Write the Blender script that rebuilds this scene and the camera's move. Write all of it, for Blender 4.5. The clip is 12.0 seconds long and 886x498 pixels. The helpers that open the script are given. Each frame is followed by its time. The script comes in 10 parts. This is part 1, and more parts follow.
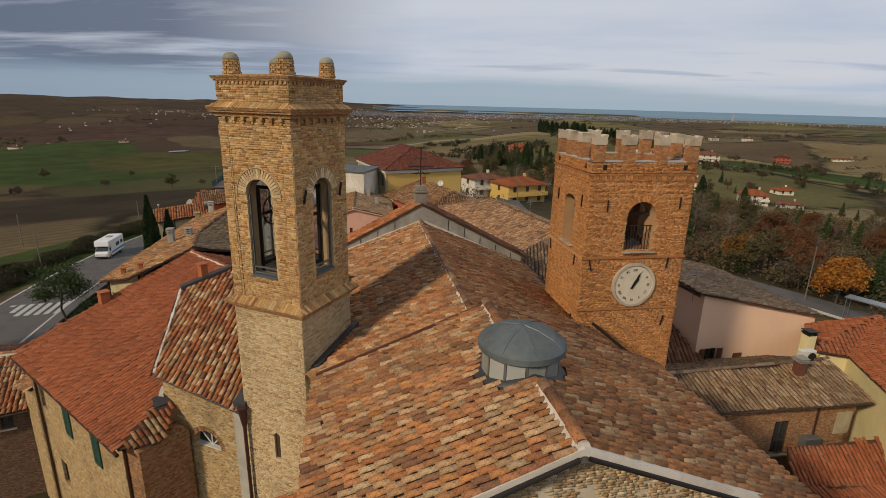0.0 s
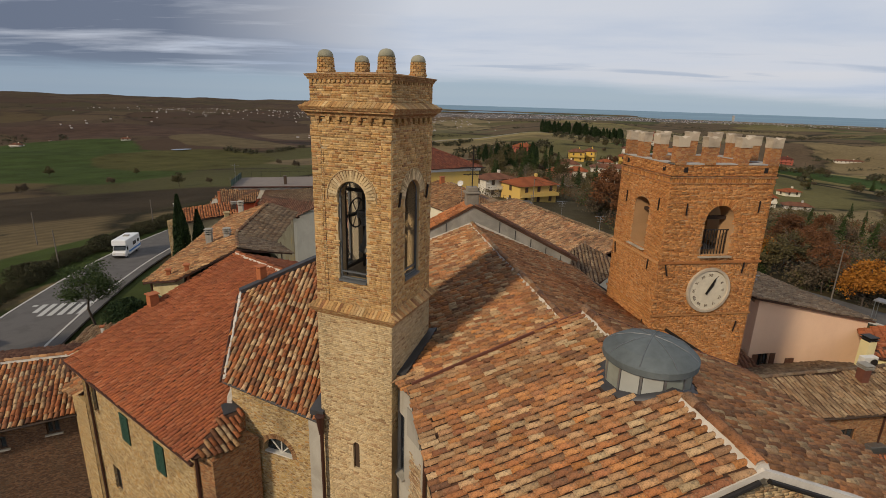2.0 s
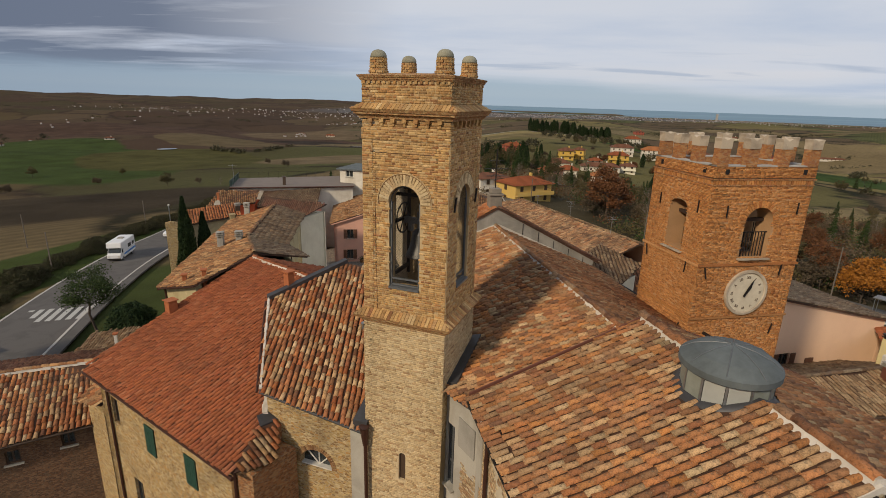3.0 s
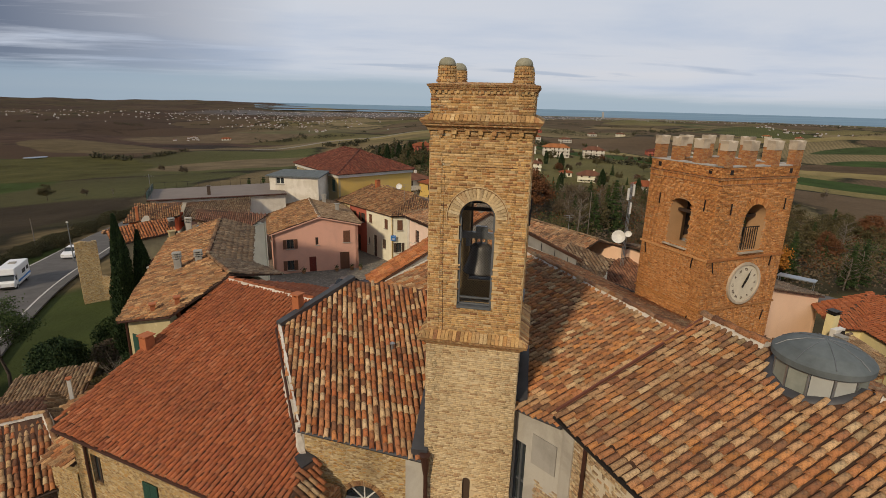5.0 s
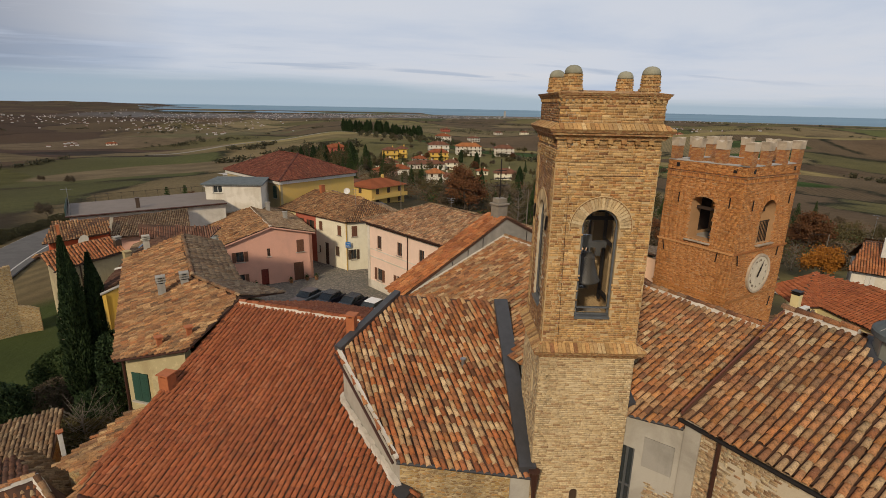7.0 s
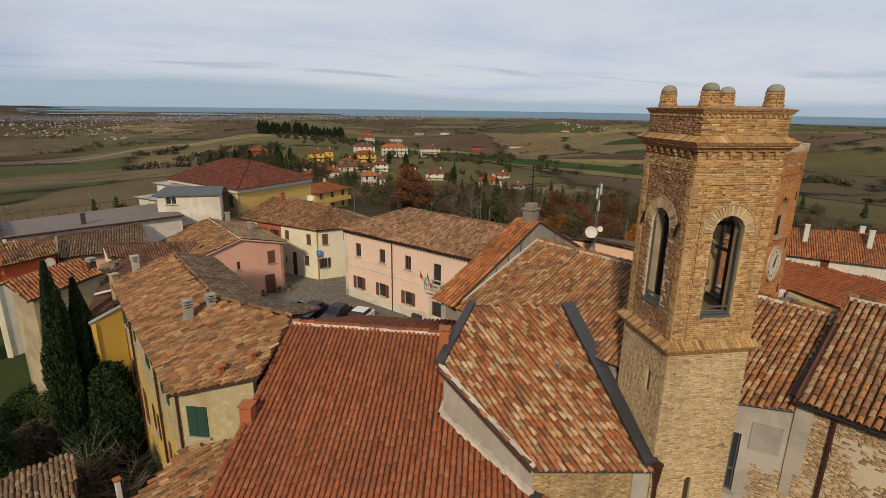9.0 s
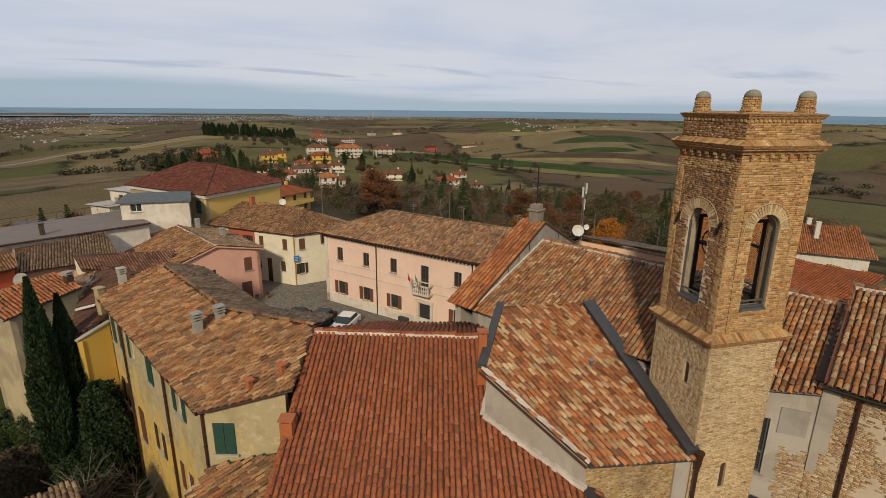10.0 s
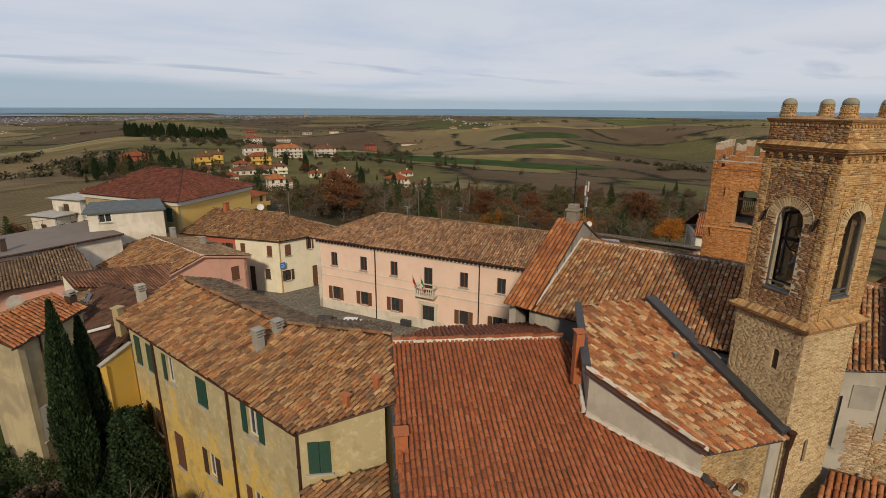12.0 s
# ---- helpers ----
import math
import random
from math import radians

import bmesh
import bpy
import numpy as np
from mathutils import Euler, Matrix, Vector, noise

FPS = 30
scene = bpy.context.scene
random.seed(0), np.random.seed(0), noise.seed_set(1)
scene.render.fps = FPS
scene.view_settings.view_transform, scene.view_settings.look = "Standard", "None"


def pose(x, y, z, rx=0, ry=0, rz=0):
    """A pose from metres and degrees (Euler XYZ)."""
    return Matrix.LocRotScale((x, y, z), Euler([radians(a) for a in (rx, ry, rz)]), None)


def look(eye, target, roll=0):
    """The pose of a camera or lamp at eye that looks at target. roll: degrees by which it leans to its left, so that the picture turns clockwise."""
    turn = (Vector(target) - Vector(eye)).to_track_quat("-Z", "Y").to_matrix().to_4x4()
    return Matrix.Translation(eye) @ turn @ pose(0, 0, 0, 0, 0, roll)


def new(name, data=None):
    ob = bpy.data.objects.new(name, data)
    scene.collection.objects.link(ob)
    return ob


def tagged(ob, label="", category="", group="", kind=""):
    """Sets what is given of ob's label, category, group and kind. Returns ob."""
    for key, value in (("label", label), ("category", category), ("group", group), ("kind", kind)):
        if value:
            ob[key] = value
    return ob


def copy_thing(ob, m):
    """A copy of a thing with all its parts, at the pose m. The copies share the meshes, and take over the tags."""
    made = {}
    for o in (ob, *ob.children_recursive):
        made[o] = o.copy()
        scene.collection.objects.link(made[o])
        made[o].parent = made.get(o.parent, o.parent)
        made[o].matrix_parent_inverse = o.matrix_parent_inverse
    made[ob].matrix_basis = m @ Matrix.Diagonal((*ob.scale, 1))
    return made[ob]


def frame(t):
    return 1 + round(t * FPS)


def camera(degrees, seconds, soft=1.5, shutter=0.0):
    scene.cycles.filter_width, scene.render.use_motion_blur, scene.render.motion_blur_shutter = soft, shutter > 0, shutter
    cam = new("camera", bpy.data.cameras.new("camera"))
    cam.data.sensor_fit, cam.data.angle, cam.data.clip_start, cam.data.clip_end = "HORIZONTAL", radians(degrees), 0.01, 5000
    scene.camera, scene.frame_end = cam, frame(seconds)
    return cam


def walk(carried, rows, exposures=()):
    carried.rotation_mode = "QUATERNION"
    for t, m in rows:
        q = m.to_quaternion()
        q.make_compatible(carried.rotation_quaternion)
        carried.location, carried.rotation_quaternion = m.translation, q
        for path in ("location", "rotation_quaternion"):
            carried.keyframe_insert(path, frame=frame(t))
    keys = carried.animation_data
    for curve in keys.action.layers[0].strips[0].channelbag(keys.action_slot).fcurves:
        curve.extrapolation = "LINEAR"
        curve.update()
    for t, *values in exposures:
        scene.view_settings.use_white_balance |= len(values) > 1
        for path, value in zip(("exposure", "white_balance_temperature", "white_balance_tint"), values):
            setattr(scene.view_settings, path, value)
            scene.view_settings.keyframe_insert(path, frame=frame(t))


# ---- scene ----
cam = camera(81.7, 12.0, soft=0.5)
# seconds, eye, a point looked at, lean
PATH = [
    (0, (0.178, 0.460, 19.617), (0.173, 2.381, 19.063), 1.40),
    (0.5, (-0.409, 0.573, 19.559), (-0.413, 2.495, 19.006), 1.50),
    (1, (-1.158, 0.698, 19.519), (-1.162, 2.620, 18.966), 1.60),
    (1.5, (-1.934, 0.829, 19.538), (-1.938, 2.750, 18.982), 1.60),
    (2, (-2.895, 0.996, 19.553), (-2.896, 2.917, 18.997), 1.70),
    (2.5, (-3.863, 1.194, 19.578), (-3.858, 3.114, 19.019), 1.80),
    (3, (-4.955, 1.480, 19.585), (-4.907, 3.400, 19.026), 1.73),
    (5, (-9.690, 2.807, 19.738), (-9.288, 4.688, 19.188), 1.39),
    (5.5, (-10.974, 3.340, 19.739), (-10.497, 5.203, 19.190), 1.35),
    (6, (-12.405, 3.931, 19.795), (-11.855, 5.774, 19.247), 1.30),
    (6.5, (-13.763, 4.536, 19.846), (-13.132, 6.353, 19.299), 1.26),
    (7, (-15.228, 5.224, 19.847), (-14.496, 7.005, 19.304), 1.13),
    (9, (-21.082, 8.130, 20.171), (-20.080, 9.775, 19.634), 0.82),
    (9.5, (-22.395, 8.957, 20.234), (-21.323, 10.558, 19.697), 0.78),
    (10, (-23.783, 9.877, 20.329), (-22.631, 11.422, 19.793), 0.63),
    (10.5, (-25.071, 10.809, 20.412), (-23.851, 12.300, 19.876), 0.58),
    (11, (-26.340, 11.814, 20.483), (-25.067, 13.260, 19.945), 0.42),
    (11.5, (-27.458, 12.815, 20.548), (-26.150, 14.229, 20.011), 0.35),
    (12, (-28.591, 13.908, 20.614), (-27.257, 15.296, 20.072), 0.37),
]
walk(cam, [(t, look(e, a, r)) for t, e, a, r in PATH], ((0.0, -0.15), (0.2, -0.08), (12.0, -0.05)))

# ---- world and light ----
SUN_AZ, SUN_EL = math.atan2(-0.715, -0.70), radians(30.5)     # where the sun stands, seen from the place
sun_way = Vector((math.sin(SUN_AZ) * math.cos(SUN_EL), math.cos(SUN_AZ) * math.cos(SUN_EL), math.sin(SUN_EL)))
sun = new("sun", bpy.data.lights.new("sun", "SUN"))
sun.data.energy, sun.data.angle, sun.data.color = 3.1, radians(5.0), (1.0, 0.825, 0.60)
sun.matrix_world = look(sun_way * 200, (0, 0, 0))

world = bpy.data.worlds.new("world")
scene.world = world
world.use_nodes = True
wt = world.node_tree
wt.nodes.clear()


def wn(kind, operation="", data_type=""):
    n = wt.nodes.new(kind)
    if operation:
        n.operation = operation
    if data_type:
        n.data_type = data_type
    return n


def wmath(op, a, b=None):
    n = wn("ShaderNodeMath", operation=op)
    for i, v in enumerate((a, b)):
        if v is None:
            continue
        if isinstance(v, (int, float)):
            n.inputs[i].default_value = v
        else:
            wt.links.new(v, n.inputs[i])
    return n.outputs[0]


def wramp(fac, stops):
    n = wn("ShaderNodeValToRGB")
    while len(n.color_ramp.elements) < len(stops):
        n.color_ramp.elements.new(0.5)
    for e, (p, c) in zip(n.color_ramp.elements, stops):
        e.position, e.color = p, (*c, 1)
    wt.links.new(fac, n.inputs[0])
    return n.outputs[0]


def wmix(fac, a, b):
    n = wn("ShaderNodeMix", data_type="RGBA")
    wt.links.new(fac, n.inputs[0])
    for sock, v in ((n.inputs[6], a), (n.inputs[7], b)):
        if isinstance(v, tuple):
            sock.default_value = (*v, 1)
        else:
            wt.links.new(v, sock)
    return n.outputs[2]


coord = wn("ShaderNodeTexCoord")
sep = wn("ShaderNodeSeparateXYZ")
wt.links.new(coord.outputs["Generated"], sep.inputs[0])
up = wmath("MAXIMUM", sep.outputs[2], 0.004)
clamped = wn("ShaderNodeCombineXYZ")
wt.links.new(sep.outputs[0], clamped.inputs[0]), wt.links.new(sep.outputs[1], clamped.inputs[1]), wt.links.new(up, clamped.inputs[2])
sky = wn("ShaderNodeTexSky")
sky.sky_type, sky.sun_disc, sky.sun_elevation, sky.sun_rotation = "NISHITA", False, SUN_EL, SUN_AZ % (2 * math.pi)
sky.air_density, sky.dust_density = 1.2, 1.5
wt.links.new(clamped.outputs[0], sky.inputs[0])
# cloud sheet: directions thrown onto a flat layer overhead
flat = wmath("ADD", up, 0.055)
sheet = wn("ShaderNodeCombineXYZ")
wt.links.new(wmath("DIVIDE", sep.outputs[0], flat), sheet.inputs[0])
wt.links.new(wmath("DIVIDE", sep.outputs[1], flat), sheet.inputs[1])


def wnoise(scale, detail, rough, offset, stretch=(1, 1, 1)):
    m = wn("ShaderNodeMapping")
    m.inputs["Location"].default_value, m.inputs["Scale"].default_value = offset, stretch
    wt.links.new(sheet.outputs[0], m.inputs[0])
    n = wn("ShaderNodeTexNoise")
    n.inputs["Scale"].default_value, n.inputs["Detail"].default_value, n.inputs["Roughness"].default_value = scale, detail, rough
    n.inputs["Distortion"].default_value = 0.3
    wt.links.new(m.outputs[0], n.inputs[0])
    return n.outputs[0]


ragged = wmath("MULTIPLY", wmath("SUBTRACT", wnoise(0.22, 6, 0.6, (3.1, 1.4, 0)), 0.5), 0.030)
edge = wmath("ADD", wmath("ADD", up, ragged), wramp(sep.outputs[0], [(0.25, (0, 0, 0)), (0.62, (0.026, 0.026, 0.026))]))
high = wramp(edge, [(0.030, (0, 0, 0)), (0.048, (0.85, 0.85, 0.85)), (0.08, (1, 1, 1))])
CLOUD = wramp(wnoise(0.20, 7, 0.55, (7.3, -2.2, 0), (1.0, 1.15, 1)), [(0.30, (4.7, 5.5, 6.9)), (0.47, (6.2, 6.6, 7.4)), (0.62, (6.7, 6.85, 7.35))])
wisps = wmath("MULTIPLY", wramp(up, [(0.036, (0, 0, 0)), (0.05, (1, 1, 1)), (0.075, (0.8, 0.8, 0.8)), (0.11, (0, 0, 0))]), wramp(wnoise(0.55, 5, 0.5, (11.0, 4.0, 0), (0.7, 1.6, 1)), [(0.56, (0, 0, 0)), (0.66, (0.75, 0.75, 0.75))]))
CLOUD = wmix(wisps, CLOUD, (4.1, 4.8, 6.0))
west = wmath("MULTIPLY", wramp(wmath("MULTIPLY", sep.outputs[0], -1.0), [(0.05, (0, 0, 0)), (0.45, (1, 1, 1))]),
             wramp(wnoise(0.5, 7, 0.6, (1.3, 5.2, 0), (0.6, 1.7, 1)), [(0.28, (0, 0, 0)), (0.52, (1, 1, 1))]))
CLOUD = wmix(west, CLOUD, (1.9, 2.25, 3.0))
low_blue = wmix(wramp(up, [(0.0, (0, 0, 0)), (0.012, (0, 0, 0)), (0.06, (1, 1, 1))]), (4.3, 5.5, 6.8), (2.8, 4.25, 6.2))
clear = wn("ShaderNodeMix", data_type="RGBA")
clear.inputs[0].default_value = 0.75
wt.links.new(sky.outputs[0], clear.inputs[6]), wt.links.new(low_blue, clear.inputs[7])
bg = wn("ShaderNodeBackground")
gloom = wn("ShaderNodeMix", data_type="RGBA")
gloom.blend_type = "MULTIPLY"
gloom.inputs[0].default_value = 1.0
wt.links.new(wmix(high, clear.outputs[2], CLOUD), gloom.inputs[6])
wt.links.new(wramp(wmath("MULTIPLY", sep.outputs[0], -1.0), [(0.15, (1, 1, 1)), (0.62, (0.80, 0.82, 0.86))]), gloom.inputs[7])
wt.links.new(gloom.outputs[2], bg.inputs[0])
bg.inputs[1].default_value = 0.1
out = wn("ShaderNodeOutputWorld")
wt.links.new(bg.outputs[0], out.inputs[0])

# ---- materials ----
MATS = {}


class Nodes:
    """A small hand for building node trees."""

    def __init__(self, name):
        self.mat = bpy.data.materials.new(name)
        self.mat.use_nodes = True
        self.t = self.mat.node_tree
        self.t.nodes.clear()
        self.out = self.n("ShaderNodeOutputMaterial")
        self.b = self.n("ShaderNodeBsdfPrincipled")
        self.t.links.new(self.b.outputs[0], self.out.inputs[0])
        self.tc = self.n("ShaderNodeTexCoord")

    def n(self, kind, operation="", data_type="", blend_type="", feature=""):
        n = self.t.nodes.new(kind)
        if operation:
            n.operation = operation
        if data_type:
            n.data_type = data_type
        if blend_type:
            n.blend_type = blend_type
        if feature:
            n.feature = feature
        return n

    def put(self, sock, v):
        if isinstance(v, tuple):
            sock.default_value = (*v, 1) if len(v) == 3 and sock.type == "RGBA" else v
        elif isinstance(v, (int, float)):
            sock.default_value = v
        else:
            self.t.links.new(v, sock)

    def coords(self, scale=(1, 1, 1), loc=(0, 0, 0), rot=(0, 0, 0)):
        m = self.n("ShaderNodeMapping")
        m.inputs["Scale"].default_value, m.inputs["Location"].default_value, m.inputs["Rotation"].default_value = scale, loc, rot
        self.t.links.new(self.tc.outputs["Object"], m.inputs[0])
        return m.outputs[0]

    def noise(self, scale, detail=4, rough=0.55, vec=None, distort=0.0, color=False):
        n = self.n("ShaderNodeTexNoise")
        self.put(n.inputs["Scale"], scale), self.put(n.inputs["Detail"], detail), self.put(n.inputs["Roughness"], rough), self.put(n.inputs["Distortion"], distort)
        self.put(n.inputs["Vector"], vec if vec is not None else self.tc.outputs["Object"])
        return n.outputs[1 if color else 0]

    def voronoi(self, scale, vec=None, feature="F1", out=0, randomness=1.0):
        n = self.n("ShaderNodeTexVoronoi", feature=feature)
        self.put(n.inputs["Scale"], scale), self.put(n.inputs["Randomness"], randomness)
        self.put(n.inputs["Vector"], vec if vec is not None else self.tc.outputs["Object"])
        return n.outputs[out]

    def ramp(self, fac, stops, mode="LINEAR"):
        n = self.n("ShaderNodeValToRGB")
        n.color_ramp.interpolation = mode
        while len(n.color_ramp.elements) < len(stops):
            n.color_ramp.elements.new(0.5)
        for e, (p, c) in zip(n.color_ramp.elements, stops):
            e.position, e.color = p, (*c, 1) if isinstance(c, tuple) else (c, c, c, 1)
        self.put(n.inputs[0], fac)
        return n.outputs[0]

    def mix(self, fac, a, b, mode="MIX"):
        n = self.n("ShaderNodeMix", data_type="RGBA", blend_type=mode)
        self.put(n.inputs[0], fac), self.put(n.inputs[6], a), self.put(n.inputs[7], b)
        return n.outputs[2]

    def math(self, op, a, b=0.0):
        n = self.n("ShaderNodeMath", operation=op)
        self.put(n.inputs[0], a), self.put(n.inputs[1], b)
        return n.outputs[0]

    def bump(self, height, strength=0.4, dist=0.02):
        n = self.n("ShaderNodeBump")
        n.inputs["Strength"].default_value, n.inputs["Distance"].default_value = strength, dist
        self.put(n.inputs["Height"], height)
        self.t.links.new(n.outputs[0], self.b.inputs["Normal"])

    def done(self, color, rough=0.85, metal=0.0, spec=0.3):
        self.put(self.b.inputs["Base Color"], color), self.put(self.b.inputs["Roughness"], rough), self.put(self.b.inputs["Metallic"], metal)
        self.b.inputs["Specular IOR Level"].default_value = spec
        return self.mat


def pieces(name, palette, single=False, dirt=0.5, lichen=0.4, dark=(0.055, 0.042, 0.034), pale=(0.42, 0.38, 0.27), spread=1.0):
    """Fired clay pieces, each with a tone of its own: tiles and bricks."""
    g = Nodes(name)
    if single:
        r = g.n("ShaderNodeObjectInfo").outputs["Random"]
    else:
        r = g.n("ShaderNodeNewGeometry").outputs["Random Per Island"]
    step = 1.0 / len(palette)
    c = g.ramp(r, [(i * step, p) for i, p in enumerate(palette)], "CONSTANT")
    tone = g.math("FRACT", g.math("MULTIPLY", r, 37.73))
    mean = tuple(sum(p[k] for p in palette) / len(palette) for k in range(3))
    c = g.mix(g.math("MULTIPLY", g.math("FRACT", g.math("MULTIPLY", r, 91.17)), 0.5), c, mean)
    c = g.mix(1.0, c, g.ramp(tone, [(0.0, (1 - 0.34 * spread, 1 - 0.37 * spread, 1 - 0.39 * spread)), (0.5, (1.0, 1.0, 1.0)), (1.0, (1 + 0.24 * spread, 1 + 0.25 * spread, 1 + 0.26 * spread))]), "MULTIPLY")
    big = g.noise(0.35, 5, 0.6)
    c = g.mix(g.math("MULTIPLY", g.ramp(big, [(0.42, 0.0), (0.66, 1.0)]), 0.45 * dirt), c, dark)
    mid = g.noise(9.0, 6, 0.7, distort=0.3)
    c = g.mix(g.math("MULTIPLY", g.ramp(mid, [(0.54, 0.0), (0.66, 1.0)]), 0.7 * dirt), c, dark)
    spots = g.noise(17, 5, 0.7)
    c = g.mix(g.math("MULTIPLY", g.ramp(spots, [(0.57, 0.0), (0.68, 1.0)]), lichen), c, pale)
    fine = g.noise(70, 3, 0.6)
    c = g.mix(0.35, c, g.ramp(fine, [(0.3, (0.35, 0.32, 0.3)), (0.7, (1.0, 1.0, 1.0))]), "MULTIPLY")
    blot = g.noise(13, 6, 0.72, distort=0.3)
    c = g.mix(0.25 + 0.4 * dirt, c, g.ramp(blot, [(0.36, (0.30, 0.26, 0.23)), (0.48, (1.0, 0.98, 0.95)), (0.64, (1.25, 1.22, 1.16))]), "MULTIPLY")
    moss = g.noise(2.3, 6, 0.75)
    c = g.mix(g.math("MULTIPLY", g.ramp(moss, [(0.56, 0.0), (0.68, 1.0)]), 0.55 * dirt), c, dark)
    specks = g.noise(31, 4, 0.65)
    c = g.mix(g.math("MULTIPLY", g.ramp(specks, [(0.58, 0.0), (0.65, 1.0)]), 0.75 * dirt), c, dark)
    g.bump(g.math("ADD", fine, g.math("MULTIPLY", mid, 1.5)), 0.35, 0.012)
    return g.done(c, 0.92, 0, 0.15)


OLD = [(0.43, 0.20, 0.085), (0.52, 0.345, 0.185), (0.39, 0.155, 0.062), (0.27, 0.115, 0.06), (0.55, 0.40, 0.235), (0.48, 0.22, 0.08), (0.41, 0.205, 0.10), (0.19, 0.095, 0.057),
       (0.49, 0.315, 0.175), (0.46, 0.19, 0.075), (0.47, 0.355, 0.21), (0.36, 0.155, 0.075), (0.50, 0.215, 0.072), (0.32, 0.185, 0.105), (0.45, 0.27, 0.14), (0.42, 0.175, 0.07)]
MOSS = [(0.43, 0.20, 0.09), (0.52, 0.315, 0.155), (0.34, 0.145, 0.065), (0.47, 0.19, 0.07), (0.55, 0.37, 0.19), (0.24, 0.115, 0.06), (0.47, 0.215, 0.085), (0.37, 0.20, 0.10), (0.50, 0.225, 0.085), (0.40, 0.17, 0.07)]
RED = [(0.335, 0.104, 0.043), (0.35, 0.115, 0.048), (0.315, 0.094, 0.041), (0.345, 0.12, 0.054), (0.335, 0.11, 0.046), (0.37, 0.14, 0.07), (0.32, 0.10, 0.045), (0.345, 0.108, 0.042), (0.33, 0.103, 0.043), (0.30, 0.092, 0.045)]
CHAP = [(0.42, 0.16, 0.065), (0.54, 0.359, 0.191), (0.39, 0.126, 0.048), (0.25, 0.092, 0.045), (0.6, 0.446, 0.27), (0.45, 0.155, 0.052), (0.53, 0.33, 0.157), (0.48, 0.194, 0.07), (0.35, 0.121, 0.052), (0.58, 0.417, 0.235), (0.155, 0.068, 0.039), (0.41, 0.136, 0.05), (0.55, 0.398, 0.226), (0.37, 0.126, 0.052)]
TAN = [(0.382, 0.196, 0.088), (0.456, 0.279, 0.134), (0.297, 0.142, 0.067), (0.191, 0.103, 0.057), (0.413, 0.201, 0.084), (0.318, 0.201, 0.109), (0.488, 0.314, 0.16), (0.371, 0.147, 0.06), (0.233, 0.113, 0.057), (0.424, 0.23, 0.101), (0.35, 0.201, 0.101), (0.154, 0.093, 0.055)]
GREY = [(0.27, 0.185, 0.115), (0.33, 0.24, 0.15), (0.22, 0.15, 0.10), (0.30, 0.19, 0.105), (0.36, 0.27, 0.17), (0.25, 0.15, 0.085)]
BROWN = [(0.22, 0.10, 0.06), (0.27, 0.12, 0.065), (0.19, 0.085, 0.055), (0.25, 0.14, 0.09), (0.30, 0.15, 0.085)]
MAROON = [(0.155, 0.052, 0.036), (0.19, 0.062, 0.040), (0.125, 0.044, 0.035), (0.17, 0.068, 0.046), (0.215, 0.078, 0.048)]
UMBER = [(0.115, 0.060, 0.042), (0.14, 0.070, 0.046), (0.095, 0.050, 0.036), (0.13, 0.078, 0.055)]
ORANGE = [(0.46, 0.17, 0.06), (0.41, 0.145, 0.055), (0.50, 0.22, 0.09), (0.37, 0.13, 0.055), (0.44, 0.20, 0.10)]
OCHRE_BRICK = [(0.54, 0.335, 0.135), (0.57, 0.385, 0.175), (0.48, 0.26, 0.095), (0.55, 0.345, 0.14), (0.42, 0.205, 0.08), (0.60, 0.43, 0.22), (0.53, 0.32, 0.13), (0.55, 0.345, 0.14), (0.31, 0.15, 0.07), (0.50, 0.28, 0.11), (0.58, 0.395, 0.195), (0.44, 0.27, 0.13), (0.56, 0.365, 0.155)]
# worn bricks; the grazing-sun shade of the west face is partly in this colour
WORN_SHADED_BRICK = [(0.40, 0.215, 0.095), (0.34, 0.165, 0.075), (0.46, 0.28, 0.125), (0.29, 0.145, 0.07), (0.50, 0.33, 0.16), (0.37, 0.19, 0.085), (0.24, 0.125, 0.065), (0.43, 0.24, 0.11)]
BUFF_BRICK = [(0.60, 0.465, 0.27), (0.62, 0.49, 0.295), (0.57, 0.425, 0.235), (0.63, 0.505, 0.315), (0.59, 0.45, 0.255), (0.52, 0.365, 0.195), (0.61, 0.475, 0.28), (0.58, 0.44, 0.25), (0.40, 0.265, 0.145), (0.60, 0.47, 0.285)]
MIXED_STONE = [(0.55, 0.41, 0.24), (0.60, 0.49, 0.31), (0.46, 0.29, 0.155), (0.50, 0.36, 0.20), (0.63, 0.54, 0.37), (0.40, 0.235, 0.125), (0.56, 0.44, 0.27), (0.34, 0.24, 0.15), (0.58, 0.40, 0.22)]
ORANGE_BRICK = [(0.54, 0.245, 0.078), (0.50, 0.215, 0.068), (0.57, 0.275, 0.10), (0.46, 0.185, 0.06), (0.55, 0.26, 0.088), (0.58, 0.31, 0.13), (0.52, 0.23, 0.073), (0.40, 0.155, 0.055)]

